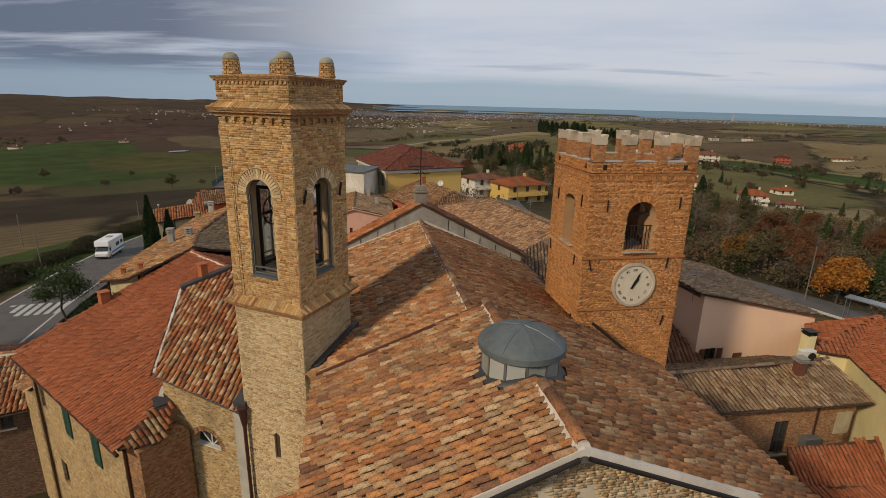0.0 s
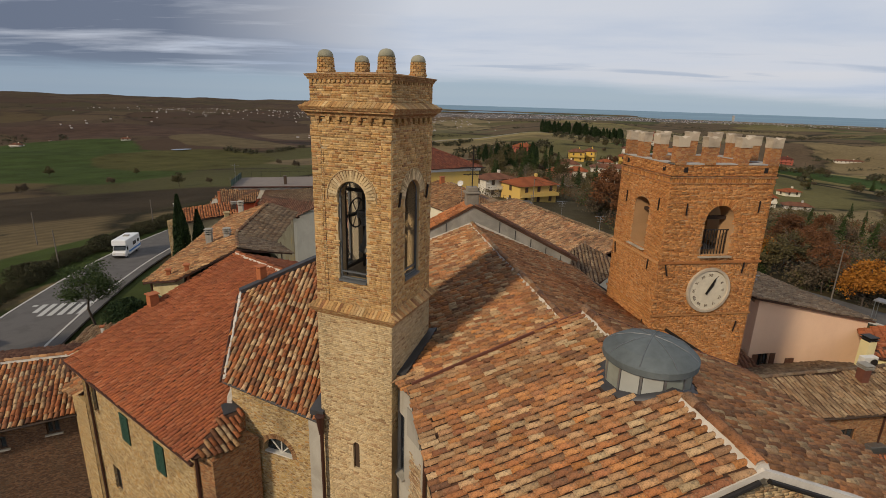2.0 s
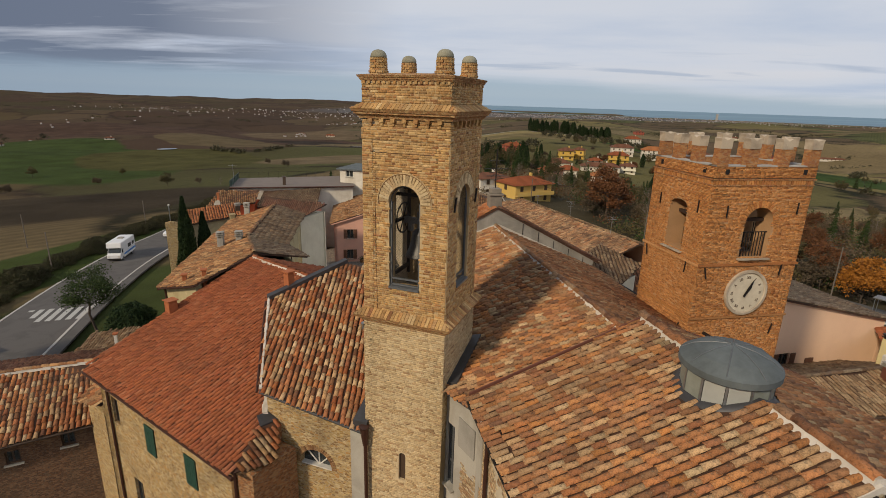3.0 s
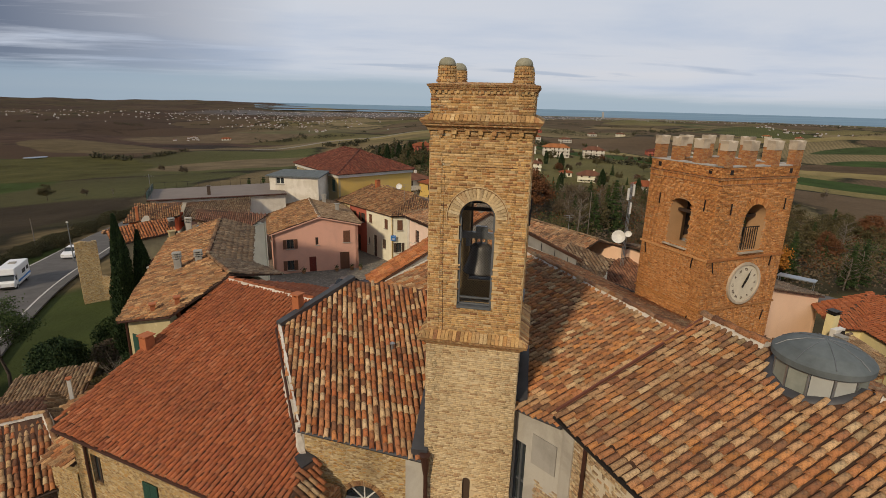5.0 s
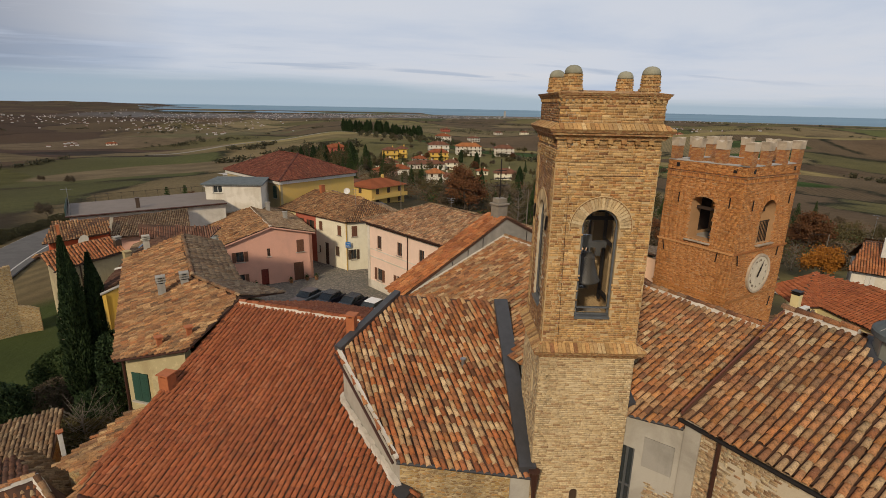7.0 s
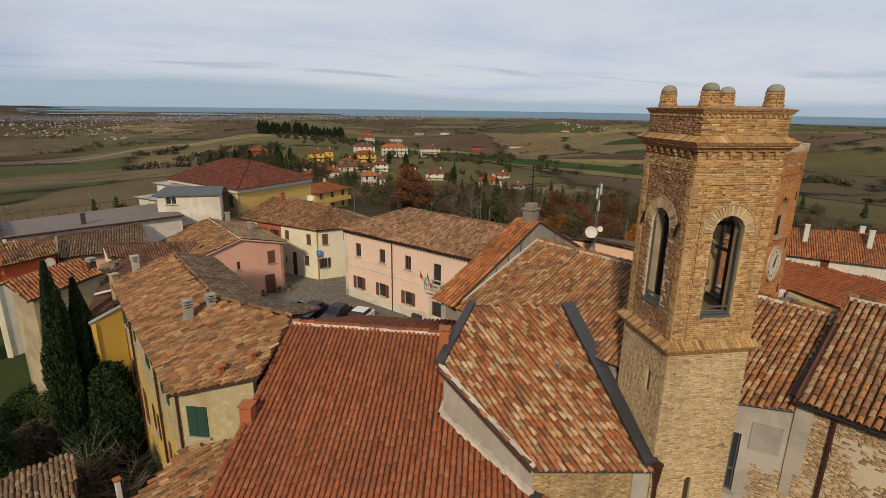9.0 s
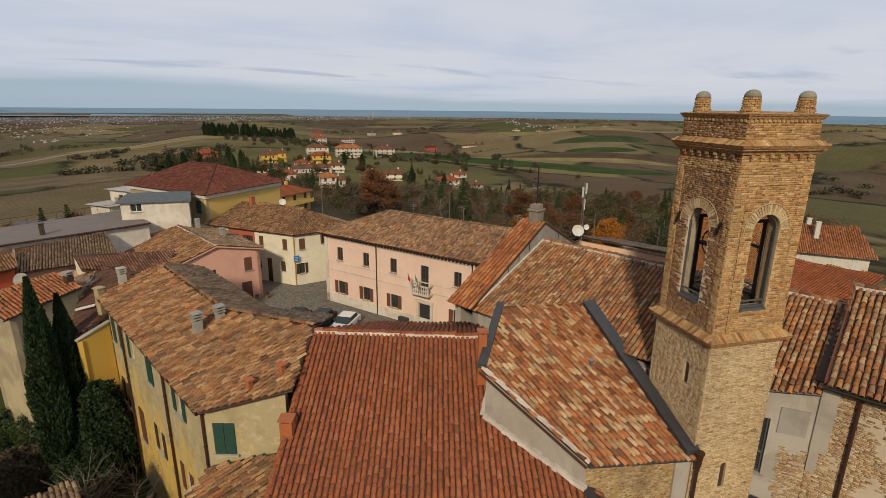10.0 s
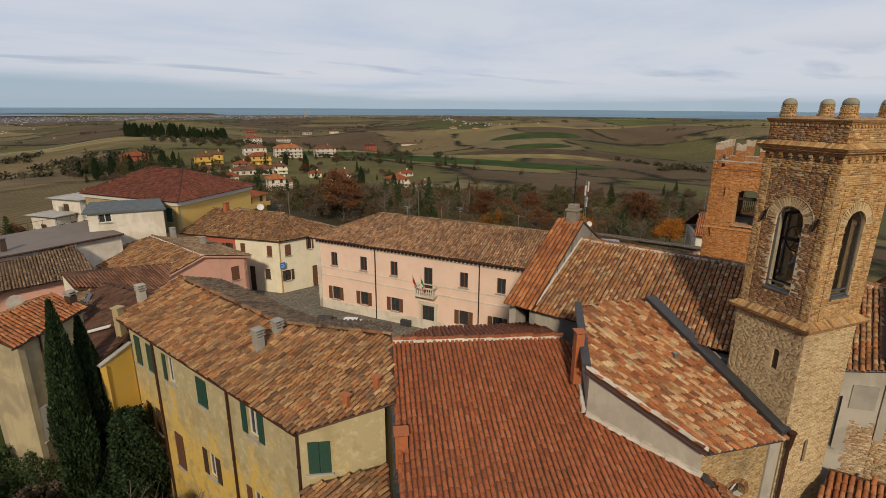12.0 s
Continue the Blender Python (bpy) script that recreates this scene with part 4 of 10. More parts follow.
b.tube([p, q], 0.06, 8)
part("gutter", b, "lead", church)
# nave wall, mostly behind the tower and the chapel
b = Build()
wall_into(b, ch(NL, 6.2, 0), -CU, CV, NL - 9.8, -2, 10.0, (), 0.5)
part("wall", b, "plaster_greywhite", church)
b = Build()
wall_into(b, ch(CL, -5.9, 0), CU, -CV, NL - CL, -2, 10.1, (), 0.5)
part("wall", b, "plaster_rosewall", church)
# facade block beyond the nave: its wall stands above the nave roof
FA, FZ = 23.45, 13.8
b = Build()
b.prism([ch(NL, 6.2, -1.3), ch(NL, 6.2, 10.45), ch(NL, 0, FZ - 0.08), ch(NL, -6.3, 10.45), ch(NL, -6.3, -1.3)], CU * 0.35)
part("wall", b, "cement", church, "grey cement back wall of the facade")
b = Build()
b.prism([ch(FA - 0.5, 6.2, -1.3), ch(FA - 0.5, 6.2, 10.45), ch(FA - 0.5, 0, FZ - 0.08), ch(FA - 0.5, -6.3, 10.45), ch(FA - 0.5, -6.3, -1.3)], CU * 0.4)
part("wall", b, "plaster_greywhite", church)
for sv, seed in ((1, 21), (-1, 22)):
    tiled_slope(church, [ch(NL - 0.05, 0, FZ), ch(FA, 0, FZ), ch(FA, 6.75 * sv, 10.28), ch(NL - 0.05, 6.75 * sv, 10.28)], "orange" if sv > 0 else "brown", seed, 0.24, 0.38, jitter=0.8)
    b = Build()
    ze = nz(NL, 6.2) if sv > 0 else 9.94
    b.prism([ch(NL - 0.1, 0.1 * sv, NR1 + 0.13), ch(NL - 0.1, 6.2 * sv, ze + 0.14), ch(NL - 0.1, 6.2 * sv, ze), ch(NL - 0.1, 0.1 * sv, NR1)], CU * 0.1)
    part("flashing", b, "white_mortar", church)
    for k in range(1, 6):
        b = Build()
        v = sv * (0.6 + k * 1.0)
        zt = FZ - 0.08 - abs(v) * 0.54
        b.box(ch(NL - 0.012, v, zt - 0.42), CV, CU, (0, 0, 1), 0.03, 0.03, 0.75)
        part("joint", b, "iron", church)
b = Build()
c = ch(22.45, 0, 0)
b.box(c + V(0, 0, 13.95), CU, CV, (0, 0, 1), 0.62, 0.72, 0.9)
b.box(c + V(0, 0, 14.46), CU, CV, (0, 0, 1), 0.78, 0.88, 0.12)
b.box(c + V(0, 0, 14.66), CU, CV, (0, 0, 1), 0.54, 0.62, 0.28)
part("pedestal", b, "cap_stone", church, "weathered stone pedestal on the gable", bevel=0.03)
b = Build()
b.tube([c + V(0, 0, 14.7), c + V(0, 0, 17.0)], 0.035, 8)
for z, l in ((15.5, 0.55), (15.9, 0.75), (16.35, 0.4)):
    b.tube([c + V(0, 0, z) - CV * l, c + V(0, 0, z) + CV * l], 0.025, 6)
for q in np.linspace(0, math.pi * 2, 9)[:-1]:
    e = CV * math.cos(q) + V(0, 0, 1) * math.sin(q)
    b.tube([c + V(0, 0, 15.7) + e * 0.12, c + V(0, 0, 15.7) + e * 0.42], 0.018, 5)
part("iron_cross", b, "iron", church)
# dark lead valley between tower and roofs
def nave_z(p):
    q = V(*p) - CO
    return nz(0, q @ CV)


tA, tB, tC = V(-0.924, 0.382, 0), V(0.382, 0.924, 0), V(-5.235, 17.87, 0)
e = [tC - tA * 1.42 - tB * 1.1, tC - tA * 1.42 + tB * 1.55, tC - tA * 1.74 + tB * 1.55, tC - tA * 1.8 - tB * 1.1]
b = Build()
b.prism([V(p[0], p[1], nave_z(p) + 0.05) for p in e], (0, 0, 0.13))
part("flashing", b, "lead", church)

# lantern on the chancel roof
lantern = thing("roof_lantern", "round grey metal lantern with glazed sides on the church roof", "roof lantern")
lc = ch(3.7, 0.0, 0)
lantern.location = (lc[0], lc[1], -0.42)
b = Build()
b.lathe((0, 0, 0), [(1.0, 12.2), (1.0, 13.26), (0.94, 13.26), (0.94, 12.2)], 24)
part("drum", b, "lead", lantern)
b = Build()
b.lathe((0, 0, 0), [(1.05, 13.0), (1.07, 13.1), (0.98, 13.3)], 24)
part("apron", b, "lead", lantern)
rings = [(r * math.cos(q), r * math.sin(q), dz) for r, dz in ((0.95, 0.06), (1.17, 0.05), (1.18, -0.03)) for q in np.linspace(0, 2 * math.pi, 33)[:-1]]
sv = np.array([(x, y, CR + 0.40 - 0.40 * abs(V(x, y, 0) @ CV) + dz) for x, y, dz in rings])
sf = np.array([(32 * r + k, 32 * (r + 1) + k, 32 * (r + 1) + (k + 1) % 32, 32 * r + (k + 1) % 32) for r in range(2) for k in range(32)])
part("skirt", quads("skirt", sv, sf, "lead"), "lead", lantern)
for k in range(12):
    q = 2 * math.pi * (k + 0.5) / 12
    e, t = V(math.cos(q), math.sin(q), 0), V(-math.sin(q), math.cos(q), 0)
    b = Build()
    b.box(e * 0.955 + V(0, 0, 13.70), t, e, (0, 0, 1), 0.44, 0.025, 0.94)
    part("panel", b, "lantern_panel" if k not in (7, 8) else "lantern_pane", lantern)
    b = Build()
    q = 2 * math.pi * k / 12
    e, t = V(math.cos(q), math.sin(q), 0), V(-math.sin(q), math.cos(q), 0)
    b.box(e * 0.975 + V(0, 0, 13.78), t, e, (0, 0, 1), 0.05, 0.06, 0.8)
    part("mullion", b, "steel", lantern)
b = Build()
b.lathe((0, 0, 0), [(1.08, 14.10), (1.11, 14.13), (1.11, 14.28), (1.06, 14.33), (0.82, 14.50), (0.45, 14.63), (0.10, 14.69), (0.0, 14.70)], 40)
cap = part("cap", b, "copper", lantern, "weathered sheet metal dome", smooth=False)
for k in range(8):
    q = 2 * math.pi * k / 8 + 0.2
    b = Build()
    b.tube([(r * math.cos(q), r * math.sin(q), z) for r, z in ((1.06, 14.335), (0.82, 14.507), (0.45, 14.637), (0.05, 14.70))], 0.011, 6)
    part("seam", b, "zinc", cap)

# ---- bell tower ----
bell_tower = thing("bell_tower", "slender ochre brick bell tower with arched openings and domed corner finials", "bell tower")
TA, TB = V(-0.924, 0.382, 0), V(0.382, 0.924, 0)
TC = V(-5.235, 17.87, 0)


def ring(b, h0, h1, z0, z1):
    """A square collar between half widths h0 (below) and h1 (above)."""
    lo = [TC + TA * h0 * i + TB * h0 * j + V(0, 0, z0) for i, j in ((-1, -1), (-1, 1), (1, 1), (1, -1))]
    hi = [TC + TA * h1 * i + TB * h1 * j + V(0, 0, z1) for i, j in ((-1, -1), (-1, 1), (1, 1), (1, -1))]
    for k in range(4):
        m = (k + 1) % 4
        b.poly([lo[m], lo[k], hi[k], hi[m]])
    b.poly(hi[::-1])
    b.poly(lo)


SHAFT, BELF, OPW = 1.43, 1.40, 1.04
SILL, TOPA, LEDGE = 13.88, 17.10, 12.92
sets, low_sets, west_sets = [], [], []
for k in range(4):
    n = (-TB, -TA, TB, TA)[k]
    u = V(-n[1], n[0], 0)           # to the right as seen from outside
    # lower shaft
    P = TC + n * SHAFT - u * SHAFT
    hole = [(SHAFT - 0.13, SHAFT + 0.13, 6.7, 7.8, True)] if k == 0 else ([(SHAFT + 0.36, SHAFT + 0.62, 10.75, 11.6, True)] if k == 3 else [])
    b = Build()
    wall_into(b, P, u, n, 2 * SHAFT, -2, LEDGE - 0.28, hole, 0.45)
    part("wall", b, "mortar_buff", bell_tower)
    # dark panel in each slit paints in the shade of the deep opening
    for h in hole:
        b = Build()
        b.box(P + u * (h[0] + h[1]) / 2 - n * 0.10 + V(0, 0, (h[2] + h[3]) / 2), u, n, (0, 0, 1), h[1] - h[0] + 0.06, 0.03, h[3] - h[2] + 0.06)
        part("pane", b, "frame_dark", bell_tower)
    inhole = lambda s, z, hs=hole, g=0.1: not any(h[0] - g < s < h[1] + g and h[2] - g < z < h[3] - 0.03 + g for h in hs)
    if k in (0, 1, 3):
        low_sets.append(brick_rows(P, u, n, 2 * SHAFT, 2.0 if k == 0 else 8.6, LEDGE - 0.28, inhole, 30 + k))
    # belfry
    P = TC + n * BELF - u * BELF
    o0, o1 = BELF - OPW / 2, BELF + OPW / 2
    b = Build()
    wall_into(b, P, u, n, 2 * BELF, LEDGE, 20.15, [(o0, o1, SILL, TOPA, True)], 0.42)
    part("wall", b, "mortar_pale" if k == 3 else "mortar_ochre", bell_tower)

    def free(s, z, c=BELF):
        if SILL - 0.02 < z < TOPA - OPW / 2 and abs(s - c) < OPW / 2 + 0.05:
            return False
        if z >= TOPA - OPW / 2 and math.hypot(s - c, z - (TOPA - OPW / 2)) < OPW / 2 + 0.36:
            return False
        return True
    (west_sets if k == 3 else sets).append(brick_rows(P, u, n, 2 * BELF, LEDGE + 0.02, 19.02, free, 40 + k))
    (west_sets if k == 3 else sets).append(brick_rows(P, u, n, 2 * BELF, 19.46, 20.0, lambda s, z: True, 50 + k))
    # raised corner strips and top band of the panel
    strip = 0.34
    for s0 in (0.0, 2 * BELF - strip):
        b = Build()
        b.box(P + u * (s0 + strip / 2) + n * -0.015 + V(0, 0, (LEDGE + 18.4) / 2), u, n, (0, 0, 1), strip, 0.07, 18.4 - LEDGE)
        part("corner_strip", b, "mortar_ochre", bell_tower)
        sets.append(brick_rows(P + u * s0 + n * 0.019, u, n, strip, LEDGE + 0.02, 18.4, lambda s, z: True, 60 + k))
    b = Build()
    b.box(P + u * BELF + n * -0.01 + V(0, 0, 18.57), u, n, (0, 0, 1), 2 * BELF + 0.05, 0.07, 0.34)
    part("band", b, "mortar_ochre", bell_tower)
    sets.append(brick_rows(P + n * 0.024 - u * 0.02, u, n, 2 * BELF + 0.04, 18.41, 18.74, lambda s, z: True, 70 + k))
    # arch ring of upright bricks
    c = P + u * BELF + V(0, 0, TOPA - OPW / 2)
    for j in range(23):
        q = math.pi * (j + 0.5) / 23
        e = u * math.cos(q) + V(0, 0, math.sin(q))
        t = np.cross(n, e)
        b = Build()
        b.box(c + e * (OPW / 2 + 0.17) + n * 0.012, t, e, n, 0.082 if j % 2 else 0.072, 0.33, 0.036)
        part("arch_brick", b, "brick1_buff", bell_tower)
    b = Build()
    path = [c + (u * math.cos(q) + V(0, 0, math.sin(q))) * (OPW / 2 + 0.37) + n * 0.025 for q in np.linspace(-0.1, math.pi + 0.1, 20)]
    b.tube(path, 0.016, 6)
    part("arch_moulding", b, "mortar_ochre", bell_tower)
    # steel frame, net and sill of the opening
    b = Build()
    m = P + u * BELF - n * 0.10
    for s in (-OPW / 2 + 0.04, OPW / 2 - 0.04):
        b.box(m + u * s + V(0, 0, (SILL + TOPA - OPW / 2) / 2), u, n, (0, 0, 1), 0.06, 0.06, TOPA - OPW / 2 - SILL)
    for z in (SILL + 0.06, SILL + 0.26):
        b.box(m + V(0, 0, z), u, n, (0, 0, 1), OPW, 0.06, 0.05)
    b.tube([m + (u * math.cos(q) + V(0, 0, math.sin(q))) * (OPW / 2 - 0.03) + V(0, 0, TOPA - OPW / 2) for q in np.linspace(0, math.pi, 15)], 0.022, 6)
    part("opening_frame", b, "zinc", bell_tower)
    b = Build()
    step = 0.085
    for sg in (1, -1):
        for i in range(-40, 60):
            s = i * step
            lo, hi = SILL + 0.05, TOPA - 0.05
            pts = []
            for t in np.linspace(0, hi - lo, 30):
                x = -OPW / 2 + s + sg * t
                z = lo + t
                inside = abs(x) < OPW / 2 - 0.02 and (z < TOPA - OPW / 2 or math.hypot(x, z - (TOPA - OPW / 2)) < OPW / 2 - 0.02)
                if inside:
                    pts.append(m + u * x + V(0, 0, z))
            if len(pts) > 1:
                b.tube([pts[0], pts[-1]], 0.0025, 3, caps=False)
    part("wire_net", b, "iron", bell_tower)
    b = Build()
    b.box(P + u * BELF - n * 0.12 + V(0, 0, SILL - 0.02), u, n, (0, 0, 1), OPW - 0.01, 0.36, 0.07)
    part("sill", b, "zinc", bell_tower)
    # iron anchors
    if k in (1, 3):
        for s in (0.42, 2 * BELF - 0.42):
            b = Build()
            e = unit(u * 0.3 + V(0, 0, 1))
            b.box(P + u * s + n * 0.07 + V(0, 0, 16.6), e, n, np.cross(e, n), 0.45, 0.05, 0.06)
            part("anchor", b, "iron", bell_tower)
    # arch's shadow gap drawn as a dark hood ring; a thin cable frames it
    if k in (0, 3):
        b = Build()
        f0 = P + u * BELF + n * 0.008
        b.tube([f0 + (u * math.cos(q) + V(0, 0, math.sin(q))) * 0.88 + V(0, 0, TOPA - OPW / 2 - 0.02) for q in np.linspace(-0.05, math.pi + 0.05, 25)], 0.018, 6)
        part("hood", b, "brick1_weathered", bell_tower)
    if k == 0:
        b = Build()
        f0 = P + u * BELF + n * 0.012
        b.tube([f0 + u * x + V(0, 0, z) for x, z in ((1.36, 18.05), (-0.97, 18.03), (-0.99, 16.6), (-0.93, LEDGE + 0.05))], 0.007, 6)
        part("cable", b, "pipe_brown", bell_tower)
    # dentils under the main cornice
    for j in range(7):
        b = Build()
        b.box(P + u * (BELF + (j - 3) * 0.365) + n * 0.05 + V(0, 0, 18.96), u, n, (0, 0, 1), 0.13, 0.10, 0.10)
        b.box(P + u * (BELF + (j - 3) * 0.365) + n * 0.03 + V(0, 0, 18.865), u, n, (0, 0, 1), 0.065, 0.06, 0.09)
        part("dentil", b, "brick1_ochre", bell_tower)
    for j in range(17):
        b = Build()
        b.box(P + u * (BELF + (j - 8) * 0.165) + n * 0.018 + V(0, 0, 20.02), u, n, (0, 0, 1), 0.08, 0.045, 0.075)
        part("dentil", b, "brick1_ochre", bell_tower)
brick_field(bell_tower, low_sets, "buff")
# west face in worn bricks, toned darker for its shade
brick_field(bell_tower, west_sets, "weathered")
brick_field(bell_tower, sets, "ochre", near=lambda o, n: n @ -TB > 0.9 and 13.2 < o[2] < 18.2)
# ledge and cornices in courses
for name, prof in (("ledge", ((SHAFT + 0.04, SHAFT + 0.08, LEDGE - 0.36, LEDGE - 0.27), (SHAFT + 0.12, SHAFT + 0.16, LEDGE - 0.268, LEDGE - 0.19), (SHAFT + 0.22, SHAFT + 0.25, LEDGE - 0.188, LEDGE - 0.10), (SHAFT + 0.25, BELF, LEDGE - 0.098, LEDGE + 0.10))),
                   ("cornice", ((BELF + 0.07, BELF + 0.09, 19.01, 19.07), (BELF + 0.10, BELF + 0.15, 19.072, 19.13), (BELF + 0.19, BELF + 0.19, 19.132, 19.19), (BELF + 0.22, BELF + 0.26, 19.192, 19.27), (BELF + 0.26, BELF + 0.01, 19.272, 19.43))),
                   ("top_cornice", ((BELF + 0.03, BELF + 0.05, 20.06, 20.10), (BELF + 0.06, BELF + 0.07, 20.102, 20.15), (BELF + 0.09, BELF + 0.12, 20.152, 20.21), (BELF + 0.12, BELF - 0.4, 20.212, 20.29)))):
    for j, (h0, h1, z0, z1) in enumerate(prof):
        b = Build()
        ring(b, h0, h1, z0, z1)
        part(name, b, "ledge_brick", bell_tower)
# sloping bricks laid on edge over the ledge and the cornice
for k in range(4):
    n = (-TB, -TA, TB, TA)[k]
    u = V(-n[1], n[0], 0)
    for h0, h1, z0, z1 in ((SHAFT + 0.25, BELF, LEDGE - 0.098, LEDGE + 0.10), (BELF + 0.26, BELF + 0.01, 19.272, 19.43)):
        fall = unit(n * (h0 - h1) + V(0, 0, z0 - z1))
        m = int(2 * h0 / 0.118)
        for j in range(m):
            off_ = (j - (m - 1) / 2) * 0.118
            long_ = math.hypot(h0 - h1, z1 - z0) * min(1.0, (h0 - abs(off_)) / (h0 - h1))
            b = Build()
            b.box(TC + n * h0 + u * off_ + V(0, 0, z0 + 0.008) - fall * (long_ / 2 - 0.01), u, fall, np.cross(u, fall), 0.104, long_, 0.035)
            part("ledge_brick", b, "brick1_ochre", bell_tower)
# corner finials
for i, j in ((-1, -1), (1, -1), (-1, 1), (1, 1)):
    c = TC + TA * 1.04 * i + TB * 1.04 * j
    b = Build()
    b.lathe(c, [(0.265, 20.20), (0.265, 20.36), (0.235, 20.37), (0.225, 20.70), (0.20, 20.70)], 12)
    fin = part("finial", b, "mortar_ochre", bell_tower)
    for r in range(6):
        for s in range(9):
            q = 2 * math.pi * (s + 0.5 * (r % 2)) / 9
            e, t = V(math.cos(q), math.sin(q), 0), V(-math.sin(q), math.cos(q), 0)
            bb = Build()
            rad = 0.262 if r < 1 else 0.238 - 0.003 * r
            bb.box(c + e * rad + V(0, 0, 20.315 + r * 0.070), t, e, (0, 0, 1), rad * 0.60, 0.045, 0.056)
            part("brick", bb, "brick1_ochre", fin)
    b = Build()
    b.lathe(c, [(0.235, 20.70), (0.24, 20.74), (0.225, 20.80), (0.18, 20.87), (0.10, 20.915), (0.0, 20.93)], 14)
    part("dome", b, "dome_stone", fin, "rounded grey-green stone cap", smooth=True)
# bell with its yoke and frame
bell = thing("bell", "dark bronze church bell hung on a yoke in a steel frame", "bell")
b = Build()
b.lathe(TC, [(0.53, 14.56), (0.56, 14.57), (0.55, 14.62), (0.46, 14.80), (0.39, 15.05), (0.345, 15.28), (0.33, 15.38), (0.25, 15.46), (0.10, 15.49), (0.0, 15.49)], 28)
part("bell_body", b, "bronze", bell, smooth=True)
b = Build()
b.box(TC + V(0, 0, 15.74), TA, TB, (0, 0, 1), 1.30, 0.16, 0.20)
for s in (-0.42, 0.42):
    b.box(TC + TA * s + V(0, 0, 15.55), TA, TB, (0, 0, 1), 0.14, 0.14, 0.34)
b.box(TC + V(0, 0, 15.92), TA, TB, (0, 0, 1), 0.36, 0.14, 0.24)
for s in (-0.16, 0, 0.16):
    b.tube([TC + TA * s + V(0, 0, 15.44), TC + TA * s + V(0, 0, 15.68)], 0.035, 6)
part("yoke", b, "steel", bell)
b = Build()
for i in (-0.78, 0.78):
    for j in (-0.5, 0.5):
        b.box(TC + TA * i + TB * j * 1.2 + V(0, 0, 15.2), TA, TB, (0, 0, 1), 0.09, 0.09, 3.0)
    b.box(TC + TA * i + V(0, 0, 15.75), TA, TB, (0, 0, 1), 0.09, 1.2, 0.1)
    b.box(TC + TA * i + V(0, 0, 14.0), TA, TB, (0, 0, 1), 0.09, 1.3, 0.12)
for j in (-0.6, 0.6):
    b.box(TC + TB * j + V(0, 0, 16.7), TA, TB, (0, 0, 1), 1.9, 0.1, 0.1)
part("bell_frame", b, "iron", bell)
b = Build()
wheel = [TC + TA * 0.70 + TB * 0.5 * math.cos(q) + V(0, 0, 15.8 + 0.5 * math.sin(q)) for q in np.linspace(0, 2 * math.pi, 25)]
b.tube(wheel, 0.025, 6)
for q in np.linspace(0, math.pi, 4)[:-1]:
    e = TB * math.cos(q) + V(0, 0, math.sin(q))
    b.tube([TC + TA * 0.7 + V(0, 0, 15.8) - e * 0.5, TC + TA * 0.7 + V(0, 0, 15.8) + e * 0.5], 0.018, 5)
part("bell_wheel", b, "iron", bell)
b = Build()
b.box(TC + V(0, 0, 13.1), TA, TB, (0, 0, 1), 2.4, 2.4, 0.2)
part("floor_slab", b, "concrete", bell_tower)
b = Build()
b.box(TC + V(0, 0, 20.05), TA, TB, (0, 0, 1), 2.3, 2.3, 0.2)
part("roof_slab", b, "concrete", bell_tower)

# ---- clock tower ----
clock_tower = thing("clock_tower", "broad orange brick clock tower with pale-capped battlements", "clock tower")
K1, K2 = unit(V(0.985, 0.165, 0)), unit(V(-0.165, 0.985, 0))
KO, KW, KD = V(6.08, 21.38, 0), 4.68, 4.0
KTOP = 16.86


def kt(s, t, z):
    return KO + K1 * s + K2 * t + V(0, 0, z)


